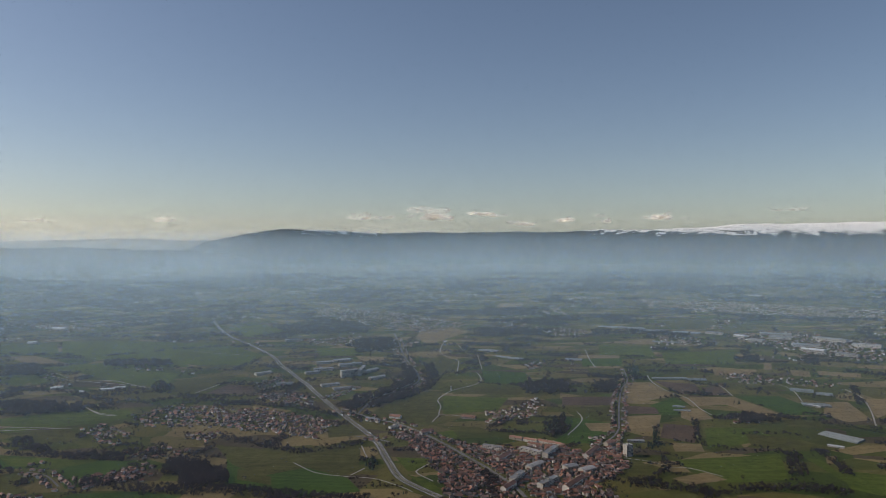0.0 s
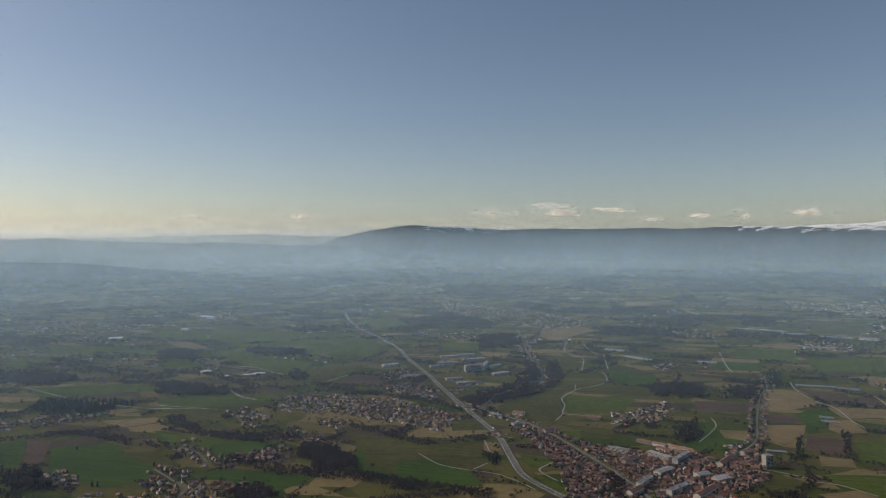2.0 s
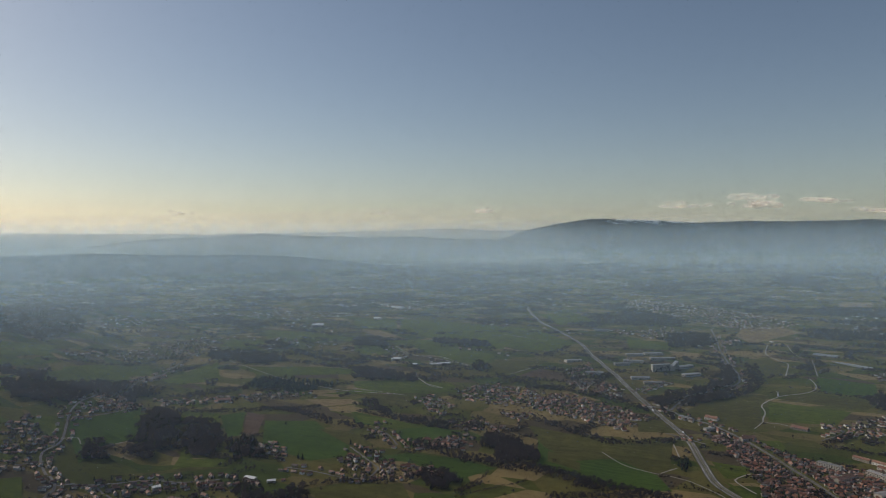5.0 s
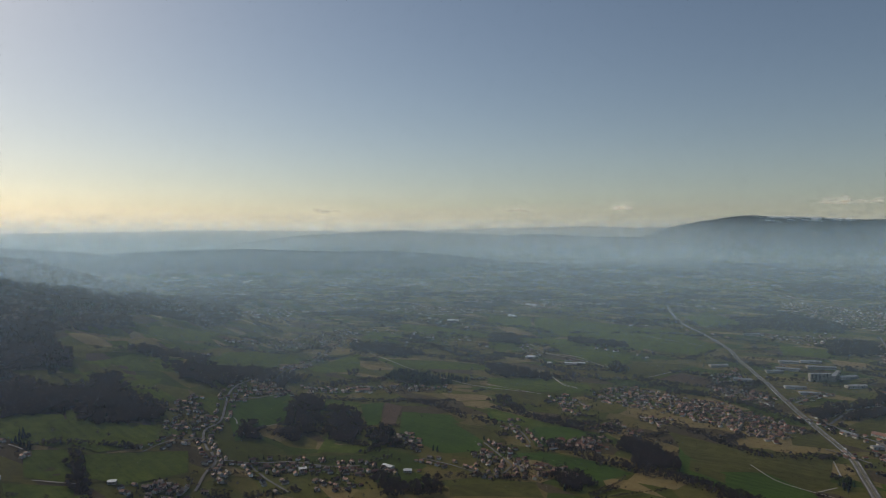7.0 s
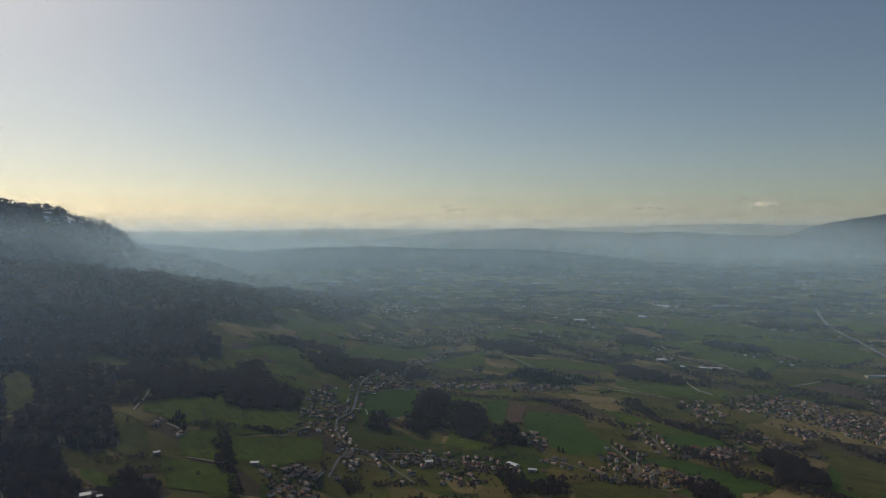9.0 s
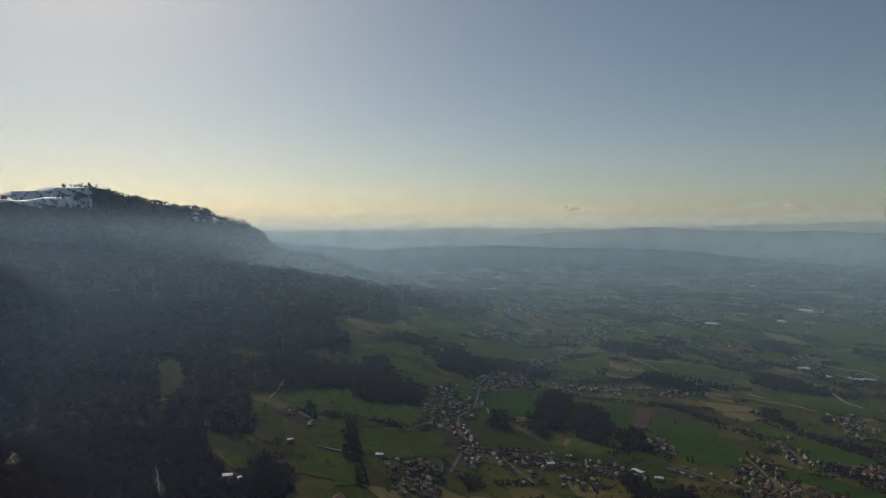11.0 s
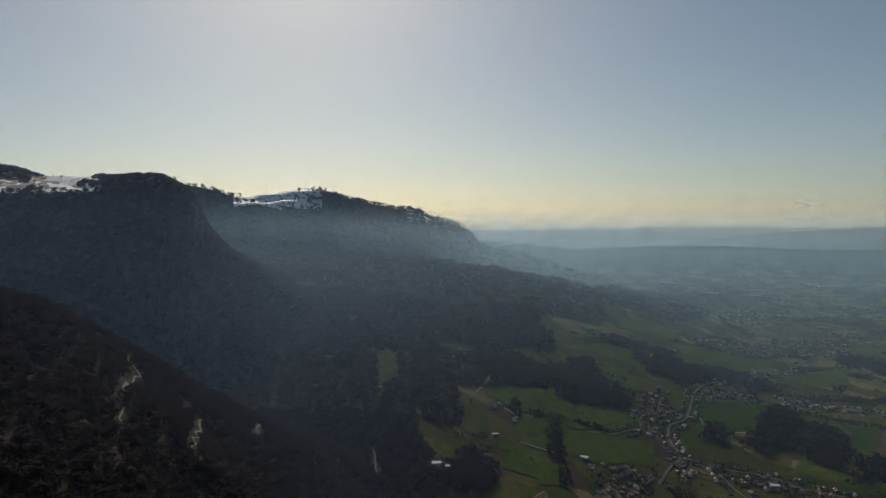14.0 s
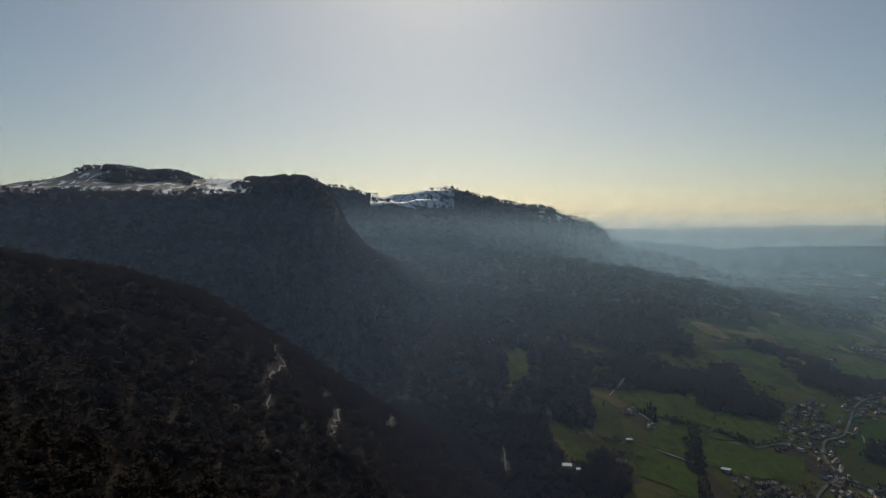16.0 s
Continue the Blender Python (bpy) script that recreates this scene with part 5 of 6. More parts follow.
def build_road(kind, width, pts):
    line = smooth_line(pts, 14.0 if kind != "track" else 6.0)
    if kind == "track":
        line = line + np.stack([bumps(line[:, 0], line[:, 1], 40, 71), bumps(line[:, 0], line[:, 1], 40, 72)], -1) * 3.0
    if kind == "motorway":
        ob = tagged(new("motorway"), "grey asphalt motorway with two carriageways and a green median", "motorway", kind="structure")
        w = width / 2 - 1.5
        for name, l, r, mat, up in (("verge", -w - 2.5, w + 2.5, OLIVE, 0.25), ("carriageway", -w, -1.8, ASPHALT, 0.5), ("carriageway", 1.8, w, ASPHALT, 0.5),
                                    ("barrier", -0.6, 0.6, GRAVEL, 1.1), ("edge_line", -w + 2.4, -w + 2.8, WHITE_PAINT, 0.75), ("edge_line", w - 2.8, w - 2.4, WHITE_PAINT, 0.75)):
            ribbon(name, line, l, r, mat, up).parent = ob
        return ob
    mat, label = {"asphalt": (ASPHALT, "pale grey asphalt country road"), "gravel": (GRAVEL, "pale gravel farm track"),
                  "track": (GRAVEL, "pale stony forest track on the wooded slope")}[kind]
    ob = ribbon("road", line, -width * (0.22 if kind == "track" else 0.32), width * (0.22 if kind == "track" else 0.32), mat, 0.3)
    return tagged(ob, label, "road", kind="structure")


WHITE_PAINT = plain_ground("white_paint", (0.6, 0.6, 0.58), (0.8, 0.8, 0.78), 300.0)
for kind, width, pts in ROADS:
    build_road(kind, width, pts)


# ---- trees, many to a mesh ----
def bare_tree(rnd, clumps=40, grain=0.75):
    """Triangles of one leafless tree, one metre high: a trunk, limbs and a loose crown of twig clumps."""
    tris = []
    for k in range(3):
        a, b = k * 2.094, (k + 1) * 2.094
        tris.append(((0.025 * math.cos(a), 0.025 * math.sin(a), 0), (0.025 * math.cos(b), 0.025 * math.sin(b), 0), (0, 0, 0.6)))
    for k in range(3):
        a = rnd.uniform(0, 6.283)
        p = Vector((0.26 * math.cos(a), 0.26 * math.sin(a), rnd.uniform(0.6, 0.85)))
        tris.append(((0, 0, 0.25), (0.03, 0, 0.3), tuple(p)))
    for k in range(clumps):
        while True:
            c = Vector((rnd.uniform(-1, 1), rnd.uniform(-1, 1), rnd.uniform(-1, 1)))
            if 0.25 < c.length < 1:
                break
        c = Vector((c.x * 0.36, c.y * 0.36, 0.62 + c.z * 0.36))
        u = Vector((rnd.gauss(0, 1), rnd.gauss(0, 1), rnd.gauss(0, 1))).normalized()
        v = u.orthogonal().normalized()
        w = u.cross(v)
        s = rnd.uniform(0.10, 0.19) * grain
        tris.append((tuple(c + v * s), tuple(c - v * s * 0.6 + w * s), tuple(c - v * s * 0.5 - w * s)))
    return np.array(tris)


def fir_tree(rnd):
    """One conifer, one metre high: three ragged tiers over a trunk."""
    tris = []
    for base, tip, wide in ((0.08, 0.55, 0.22), (0.32, 0.78, 0.17), (0.56, 1.0, 0.11)):
        rim = [(wide * rnd.uniform(0.75, 1.2) * math.cos(k * 0.898), wide * rnd.uniform(0.75, 1.2) * math.sin(k * 0.898), base + rnd.uniform(-0.04, 0.04)) for k in range(7)]
        for k in range(7):
            tris.append((rim[k], rim[(k + 1) % 7], (0, 0, tip)))
    for k in range(3):
        a, b = k * 2.094, (k + 1) * 2.094
        tris.append(((0.02 * math.cos(a), 0.02 * math.sin(a), 0), (0.02 * math.cos(b), 0.02 * math.sin(b), 0), (0, 0, 0.4)))
    return np.array(tris)


_r = random.Random(3)
BARE_KINDS = [bare_tree(_r) for _ in range(8)]
FAR_KINDS = [bare_tree(_r, 10, 1.6)[3:] for _ in range(8)]
FIR_KINDS = [fir_tree(_r) for _ in range(4)]
BARE_WOOD = twigs("bare_twigs", [(0.0, (0.060, 0.049, 0.047)), (0.5, (0.072, 0.059, 0.057)), (1.0, (0.086, 0.071, 0.068))], 0.3)
FIR_GREEN = twigs("fir_needles", [(0.0, (0.030, 0.048, 0.026)), (1.0, (0.055, 0.078, 0.040))], 0.1)


def plant(name, xy, heights, fir, label, category="wood", wide=1.0, seed=1):
    """Trees at places of the plan, joined into one mesh; fir: which of them are conifers."""
    rnd = np.random.RandomState(seed)
    keep = off_buildings(xy) if len(xy) else np.zeros(0, bool)
    xy, heights, fir = xy[keep], heights[keep], fir[keep]
    n = len(xy)
    if n == 0:
        return None
    base = put(xy[:, 0], xy[:, 1], -0.3)
    d = np.hypot(xy[:, 0], xy[:, 1])
    s = drawn_in(d) / d * heights
    turn = rnd.uniform(0, 6.283, n)
    broad = s * wide * rnd.uniform(0.8, 1.25, n)
    kinds = rnd.randint(0, 8, n)
    verts, index = [], []
    distant = d > 1500
    for k in range(20):
        if k < 8:
            pick = np.where(~fir & ~distant & (kinds == k))[0]
        elif k < 12:
            pick = np.where(fir & (kinds % 4 == k - 8))[0]
        else:
            pick = np.where(~fir & distant & (kinds == k - 12))[0]
        if len(pick) == 0:
            continue
        t = (BARE_KINDS[k] if k < 8 else FIR_KINDS[k - 8] if k < 12 else FAR_KINDS[k - 12]).reshape(-1, 3)
        c, sn = np.cos(turn[pick])[:, None], np.sin(turn[pick])[:, None]
        x = (t[:, 0] * c - t[:, 1] * sn) * broad[pick, None] + base[pick, 0, None]
        y = (t[:, 0] * sn + t[:, 1] * c) * broad[pick, None] + base[pick, 1, None]
        z = t[:, 2] * s[pick, None] + base[pick, 2, None]
        verts.append(np.stack([x, y, z], -1).reshape(-1, 3))
        index.append(np.full(len(verts[-1]) // 3, int(8 <= k < 12)))
    v = np.concatenate(verts)
    ob = sheet(name, v, np.arange(len(v)).reshape(-1, 3), [BARE_WOOD, FIR_GREEN], np.concatenate(index), None, False)
    return tagged(ob, label, category, kind="stuff")


def scatter(poly, gap, rnd, ragged=0.0):
    """Uneven places inside a polygon, about gap metres apart."""
    p = np.array(poly, float)
    lo, hi = p.min(0), p.max(0)
    gx, gy = np.meshgrid(np.arange(lo[0], hi[0] + gap, gap), np.arange(lo[1], hi[1] + gap, gap))
    xy = np.stack([gx.ravel(), gy.ravel()], -1) + rnd.uniform(-0.5, 0.5, (gx.size, 2)) * gap
    far = np.hypot(xy[:, 0], xy[:, 1]) / 1500.0
    wx = xy[:, 0] + ragged * far * bumps(xy[:, 0], xy[:, 1], 75, 51)
    wy = xy[:, 1] + ragged * far * bumps(xy[:, 0], xy[:, 1], 75, 52)
    return xy[inside([tuple(q) for q in poly], wx, wy)]


def off_roads(xy, margin):
    """Which places keep clear of the roads."""
    keep = np.ones(len(xy), bool)
    if len(xy) == 0:
        return keep
    lo, hi = xy.min(0) - 60, xy.max(0) + 60
    for kind, width, pts in ROADS:
        line = smooth_line(pts, 10.0)
        line = line[(line[:, 0] > lo[0]) & (line[:, 0] < hi[0]) & (line[:, 1] > lo[1]) & (line[:, 1] < hi[1])]
        if len(line):
            keep &= np.min(np.hypot(xy[:, None, 0] - line[:, 0], xy[:, None, 1] - line[:, 1]), 1) > width * 0.5 + margin
    return keep


def off_buildings(xy):
    """Which places keep clear of the large buildings."""
    keep = np.ones(len(xy), bool)
    for style, w, h, pts in BLOCKS:
        (ax, ay), (bx, by) = pts
        half = math.hypot(bx - ax, by - ay) / 2 + w / 2
        keep &= np.hypot(xy[:, 0] - (ax + bx) / 2, xy[:, 1] - (ay + by) / 2) > half + 5
    return keep


def build_woods():
    rnd = np.random.RandomState(11)
    for kind, poly in WOODS:
        far = math.hypot(*np.mean(poly, 0))
        grow = 1.0 + max(0, far - 1600) / 2200
        xy = scatter(poly, 8.0 * grow, rnd, 14.0)
        xy = xy[off_roads(xy, 6)]
        fir = rnd.uniform(0, 1, len(xy)) < {"BARE": 0.02, "MIX": 0.45, "FIR": 0.95}[kind]
        label = {"BARE": "grey-brown grove of leafless trees between fields", "MIX": "mixed grove of leafless trees and dark conifers", "FIR": "dark green stand of conifers beside meadows"}[kind]
        plant("grove", xy, rnd.uniform(9, 15, len(xy)) * (1 + 0.4 * (grow - 1)), fir, label, "grove", 1.15 * grow ** 0.5, rnd.randint(9999))
    for width, pts in HEDGES:
        far = math.hypot(*np.mean(pts, 0))
        grow = 1.0 + max(0, far - 1600) / 2200
        gap = 7.0 * grow
        line = smooth_line(pts, gap)
        g = np.gradient(line, axis=0)
        g /= np.maximum(np.hypot(g[:, 0], g[:, 1]), 1e-6)[:, None]
        rows = max(1, int(width / gap))
        places = [line + np.stack([g[:, 1], -g[:, 0]], -1) * ((k + 0.5) / rows - 0.5) * width + rnd.uniform(-0.45, 0.45, line.shape) * gap for k in range(rows)]
        xy = np.concatenate(places)
        swell = 0.5 + 0.5 * bumps(xy[:, 0], xy[:, 1], 140, 21)
        xy = xy[(rnd.uniform(0, 1, len(xy)) < 0.45 + 0.6 * swell) & off_roads(xy, 5)]
        plant("hedgerow", xy, rnd.uniform(5, 12, len(xy)) * (1 + 0.3 * (grow - 1)), rnd.uniform(0, 1, len(xy)) < 0.03, "grey-brown hedgerow of bare trees along fields", "hedgerow", 1.2 * grow ** 0.5, rnd.randint(9999))


def on_slope(lo, hi, b0, b1, gap, rnd):
    """Uneven places on the wooded slopes, between two distances and two bearings."""
    n = int((radians(b1 - b0) * (hi * hi - lo * lo) / 2) / (gap * gap))
    r = np.sqrt(rnd.uniform(lo * lo, hi * hi, n))
    b = np.radians(rnd.uniform(b0, b1, n))
    x, y = r * np.sin(b), r * np.cos(b)
    z = land(x, y)
    keep = (z > 45) & ~in_meadow(x, y)
    bear = np.degrees(b) + 0.9 * bumps(x, y, 70, 35)
    top = (z > 583) & (r > 1880)
    wooded = (r < 3000) & (((bear > -101) & (bear < -93)) | ((bear > -111.5) & (bear < -105.5) & (r > 2120)) | (bumps(x, y, 150, 31) > 0.75))
    wooded |= (r > 3000) & ((bear > -86) | (bear < -91.5) | (z < 625) | (bumps(x, y, 300, 33) > 0.9))
    keep &= ~top | wooded
    for kind, width, pts in ROADS:
        if kind == "track":
            line = smooth_line(pts, 6.0)
            near = np.min(np.hypot(x[:, None] - line[:, 0], y[:, None] - line[:, 1]), 1)
            keep &= near > 7
    return np.stack([x, y], -1)[keep]


def build_forest():
    rnd = np.random.RandomState(5)
    for lo, hi, b0, b1, gap, tall, label in ((430, 1450, -132, -70, 6.5, 10.5, "dense leafless brown forest on a near spur"),
                                             (1450, 2550, -132, -62, 11.0, 13.0, "dense leafless forest under the plateau brow"),
                                             (2550, 3600, -112, -50, 22.0, 17.0, "dark leafless forest on the mountain foot"),
                                             (3600, 5600, -112, -50, 34.0, 24.0, "far hazy forest on the end of the ridge")):
        xy = on_slope(lo, hi, b0, b1, gap, rnd)
        fir = (bumps(xy[:, 0], xy[:, 1], 420, 41) + rnd.uniform(-0.5, 0.5, len(xy))) > (1.6 if lo < 1000 else 0.75 if lo < 2000 else 0.35)
        plant("forest", xy, rnd.uniform(0.75, 1.25, len(xy)) * tall, fir, label, "forest", 1.35, rnd.randint(9999))


def free_ground(x, y):
    """Places clear of villages, drawn fields, roads and slopes."""
    keep = land(x, y) < 30
    for gap, poly in TOWNS + VILLAGES:
        keep &= ~inside(poly, x, y)
    for kind, poly in FIELDS:
        keep &= ~inside(poly, x, y)
    for kind, width, pts in ROADS:
        if kind != "track":
            line = smooth_line(pts, 20.0)
            for k in range(0, len(x), 4000):
                near = np.min(np.hypot(x[k:k + 4000, None] - line[:, 0], y[k:k + 4000, None] - line[:, 1]), 1)
                keep[k:k + 4000] &= near > width / 2 + 6
    return keep


def build_wild_hedges():
    """The many small tree lines, copses and single trees between the fields."""
    rnd = np.random.RandomState(61)
    bands = ((1200, 2200, 150, 8.0, 7.5), (2200, 3600, 240, 14.0, 11.0), (3600, 6500, 260, 26.0, 16.0), (6500, 12000, 240, 60.0, 30.0))
    for lo, hi, count, gap, tall in bands:
        spots = []
        for _ in range(count):
            r, b = math.sqrt(rnd.uniform(lo * lo, hi * hi)), radians(rnd.uniform(-70, 40))
            c = np.array([r * math.sin(b), r * math.cos(b)])
            a = rnd.choice([-0.35, 1.22, -b + 0.2, -b - 0.1]) + rnd.normal(0, 0.2)
            n = int(rnd.uniform(8, 30))
            u = np.linspace(-0.5, 0.5, n)[:, None] * n * gap * 0.8
            bend = rnd.normal(0, 0.0012 * 1500 / lo)
            line = c + u * np.array([math.cos(a), math.sin(a)]) + bend * u * u * np.array([-math.sin(a), math.cos(a)])
            for row in range(int(rnd.choice([1, 1, 2, 3, 5] if lo < 3000 else [1, 2, 4, 7, 10]))):
                spots.append(line + np.array([-math.sin(a), math.cos(a)]) * row * gap * 0.8 + rnd.uniform(-0.4, 0.4, line.shape) * gap)
        single = int(count * 5)
        r, b = np.sqrt(rnd.uniform(lo * lo, hi * hi, single)), np.radians(rnd.uniform(-75, 40, single))
        spots.append(np.stack([r * np.sin(b), r * np.cos(b)], -1))
        xy = np.concatenate(spots)
        xy = xy[free_ground(xy[:, 0], xy[:, 1])]
        plant("field_trees", xy, rnd.uniform(0.6, 1.2, len(xy)) * tall, rnd.uniform(0, 1, len(xy)) < 0.06, "lines and clumps of bare trees between fields", "trees", 1.3, rnd.randint(9999))


build_woods()
build_wild_hedges()
build_forest()


# ---- houses ----
ROOF = varied("clay_tiles", [(0.0, (0.085, 0.050, 0.038)), (0.35, (0.230, 0.092, 0.054)), (0.6, (0.130, 0.072, 0.052)), (0.75, (0.085, 0.078, 0.074)), (0.9, (0.320, 0.145, 0.088)), (1.0, (0.250, 0.225, 0.205))], 0.65, 0.3, False, 0.4, 0.8)
WALL = varied("render_wall", [(0.0, (0.20, 0.17, 0.13)), (0.5, (0.36, 0.32, 0.26)), (0.82, (0.54, 0.50, 0.43)), (1.0, (0.80, 0.77, 0.72))], 0.9, 0.2, False, 0.25, 0.5)
ROOF_MANY = varied("clay_tiles_many", [(0.0, (0.085, 0.050, 0.038)), (0.35, (0.230, 0.092, 0.054)), (0.6, (0.130, 0.072, 0.052)), (0.75, (0.085, 0.078, 0.074)), (0.9, (0.320, 0.145, 0.088)), (1.0, (0.250, 0.225, 0.205))], 0.65, 0.3, True, 0.4, 0.8)
WALL_MANY = varied("render_wall_many", [(0.0, (0.20, 0.17, 0.13)), (0.5, (0.36, 0.32, 0.26)), (0.82, (0.54, 0.50, 0.43)), (1.0, (0.80, 0.77, 0.72))], 0.9, 0.2, True, 0.25, 0.5)
GLASS, _t, _b = material("window_glass", 0.08, 0.6)
_b.inputs["Base Color"].default_value = (0.03, 0.035, 0.04, 1)
WOODWORK = varied("woodwork", [(0.0, (0.10, 0.06, 0.035)), (1.0, (0.20, 0.13, 0.08))])


def gable_walls(bm, l, w, h, rise):
    """Walls of a house of length l along x and width w, with gables."""
    a, b = l / 2, w / 2
    lower = [(-a, -b), (a, -b), (a, b), (-a, b)]
    v0 = [bm.verts.new((x, y, -1.5)) for x, y in lower]
    v1 = [bm.verts.new((x, y, h)) for x, y in lower]
    t0, t1 = bm.verts.new((-a, 0, h + rise)), bm.verts.new((a, 0, h + rise))
    bm.faces.new((v0[0], v0[1], v1[1], v1[0]))
    bm.faces.new((v0[2], v0[3], v1[3], v1[2]))
    bm.faces.new((v0[1], v0[2], v1[2], t1, v1[1]))
    bm.faces.new((v0[3], v0[0], v1[0], t0, v1[3]))
    return bm


def gable_roof(bm, l, w, h, rise, over=0.6, thick=0.25):
    """Two roof slabs with eaves."""
    a, b = l / 2 + over, w / 2
    k = rise / b
    for s in (-1, 1):
        lo = h - over * k
        p = [(-a, s * (b + over), lo), (a, s * (b + over), lo), (a, 0, h + rise), (-a, 0, h + rise)]
        v = [bm.verts.new(q) for q in p] + [bm.verts.new((x, y, z + thick)) for x, y, z in p]
        order = ((0, 1, 2, 3), (7, 6, 5, 4), (1, 0, 4, 5), (2, 1, 5, 6), (3, 2, 6, 7), (0, 3, 7, 4))
        for f in order:
            bm.faces.new([v[i] for i in (f if s > 0 else f[::-1])])
    return bm


def build_house(l, w, h, rise, label, chimney_at):
    ob = tagged(new("house"), label, "house", "houses of the valley villages")
    part("wall", gable_walls(bmesh.new(), l, w, h, rise), WALL, ob)
    part("roof", gable_roof(bmesh.new(), l, w, h, rise), ROOF, ob, "clay tile gable roof")
    part("chimney", block(chimney_at - 0.4, 0.8, h + rise * 0.5, chimney_at + 0.4, 1.6, h + rise + 1.0), WALL, ob)
    for s in (-1, 1):
        for x in (-l / 4, l / 4):
            part("window", block(x - 0.7, s * w / 2 - 0.04, 1.0, x + 0.7, s * w / 2 + 0.04, 2.4), GLASS, ob, "dark window pane")
    part("door", block(-0.5, -w / 2 - 0.06, 0.0, 0.5, -w / 2 + 0.05, 2.1), WOODWORK, ob, "brown wooden door")
    return ob


def joined_houses(name, rows, label, category):
    """Many houses in one mesh: rows of x, y, turn, length, width, wall height, roof rise."""
    verts, faces, index = [], [], []
    n = 0
    places = put([q[0] for q in rows], [q[1] for q in rows])
    for o, (x, y, turn, l, w, h, rise) in zip(places, rows):
        s = shrink(x, y)
        c, sn = math.cos(turn), math.sin(turn)
        a, b, e = l / 2, w / 2, 0.6
        k = rise / b
        wall = [(-a, -b, -1.5), (a, -b, -1.5), (a, b, -1.5), (-a, b, -1.5), (-a, -b, h), (a, -b, h), (a, b, h), (-a, b, h), (-a, 0, h + rise), (a, 0, h + rise)]
        roof = []
        for g in (-1, 1):
            roof += [(-a - e, g * (b + e), h - e * k), (a + e, g * (b + e), h - e * k), (a + e, 0, h + rise + 0.1), (-a - e, 0, h + rise + 0.1)]
        for px, py, pz in wall + roof:
            verts.append((o[0] + s * (px * c - py * sn), o[1] + s * (px * sn + py * c), o[2] + s * pz))
        for f in ((0, 1, 5), (0, 5, 4), (2, 3, 7), (2, 7, 6), (1, 2, 6), (1, 6, 5), (5, 6, 9), (3, 0, 4), (3, 4, 7), (7, 4, 8)):
            faces.append([n + i for i in f])
            index.append(0)
        for f in ((11, 10, 12), (12, 10, 13), (14, 15, 16), (14, 16, 17)):
            faces.append([n + i for i in f])
            index.append(1)
        n += 18
    ob = sheet(name, verts, faces, [WALL_MANY, ROOF_MANY], index, None, False)
    return tagged(ob, label, category, kind="stuff")


def build_villages():
    rnd = np.random.RandomState(23)
    near, rest = [], []
    gardens = []
    for gap, poly in TOWNS + VILLAGES:
        lean = rnd.uniform(0, 3.14)
        xy = scatter(poly, gap * 0.70, rnd, 8.0)
        xy = xy[off_roads(xy, 5)]
        for x, y in xy:
            if rnd.uniform() < (0.12 if gap < 20 else 0.30) - 0.18 * bumps(x, y, 160, 91):
                continue
            turn = lean + rnd.choice([0, 1.571]) + rnd.normal(0, 0.15)
            l, w = rnd.uniform(7.5, 12), rnd.uniform(6, 8)
            h = rnd.uniform(2.8, 5.2)
            row = (x, y, turn, l, w, h, w * rnd.uniform(0.25, 0.36))
            (near if math.hypot(x, y) < 1600 else rest).append(row)
        close = math.hypot(*np.mean(poly, 0)) < 1900
        g = scatter(poly, gap * (0.40 if close else 0.50), rnd, 26.0)
        g = g[off_roads(g, 4)]
        gardens.append(g)
    # houses strung along the village roads
    taken = np.array([q[:2] for q in near + rest])
    for kind, width, pts in ROADS:
        if kind != "asphalt" or math.hypot(*np.mean(pts, 0)) > 2800:
            continue
        line = smooth_line(pts, 15.0)
        g = np.gradient(line, axis=0)
        for (x, y), (gx, gy) in zip(line, g):
            for side in (-1, 1):
                n = math.hypot(gx, gy)
                out = side * (width * 0.32 + rnd.uniform(8, 20))
                hx, hy = x + gy / n * out, y - gx / n * out
                away = np.hypot(taken[:, 0] - hx, taken[:, 1] - hy)
                if away.min() < 12.5 or away.min() > 75 or rnd.uniform() < 0.3:
                    continue
                w = rnd.uniform(6, 8.5)
                row = (hx, hy, math.atan2(gy, gx) + rnd.choice([0, 0, 1.571]) + rnd.normal(0, 0.1), rnd.uniform(8, 13), w, rnd.uniform(3, 5.5), w * rnd.uniform(0.25, 0.36))
                (near if math.hypot(hx, hy) < 1600 else rest).append(row)
                taken = np.concatenate([taken, [[hx, hy]]])
    # farms and hamlets out in the plain
    farms = []
    for _ in range(110):
        r, b = math.sqrt(rnd.uniform(2300 ** 2, 7800 ** 2)), radians(rnd.uniform(-66, 38))
        c, a, n = np.array([r * math.sin(b), r * math.cos(b)]), rnd.uniform(0, 3.14), int(rnd.uniform(4, 26))
        u, v = rnd.normal(0, 60 + 3.0 * n, n), rnd.normal(0, 24 + n, n)
        hx, hy = c[0] + u * math.cos(a) - v * math.sin(a), c[1] + u * math.sin(a) + v * math.cos(a)
        for x, y in zip(hx, hy):
            w = rnd.uniform(7, 10)
            farms.append((x, y, a + rnd.choice([0, 1.571]) + rnd.normal(0, 0.2), rnd.uniform(9, 18), w, rnd.uniform(3.5, 6), w * rnd.uniform(0.22, 0.34)))
        gardens.append(np.stack([c[0] + u * 1.1 + rnd.normal(0, 9, n), c[1] + v * 1.1 + rnd.normal(0, 9, n)], -1))
    rest += [q for q, clear in zip(farms, free_ground(np.array([q[0] for q in farms]), np.array([q[1] for q in farms]))) if clear]
    rest = [q for q in rest if math.hypot(q[0], q[1]) < 2600 or rnd.uniform() < 0.7]
    near.sort(key=lambda q: math.hypot(q[0], q[1]))
    rest += near[300:]
    near = near[:300]
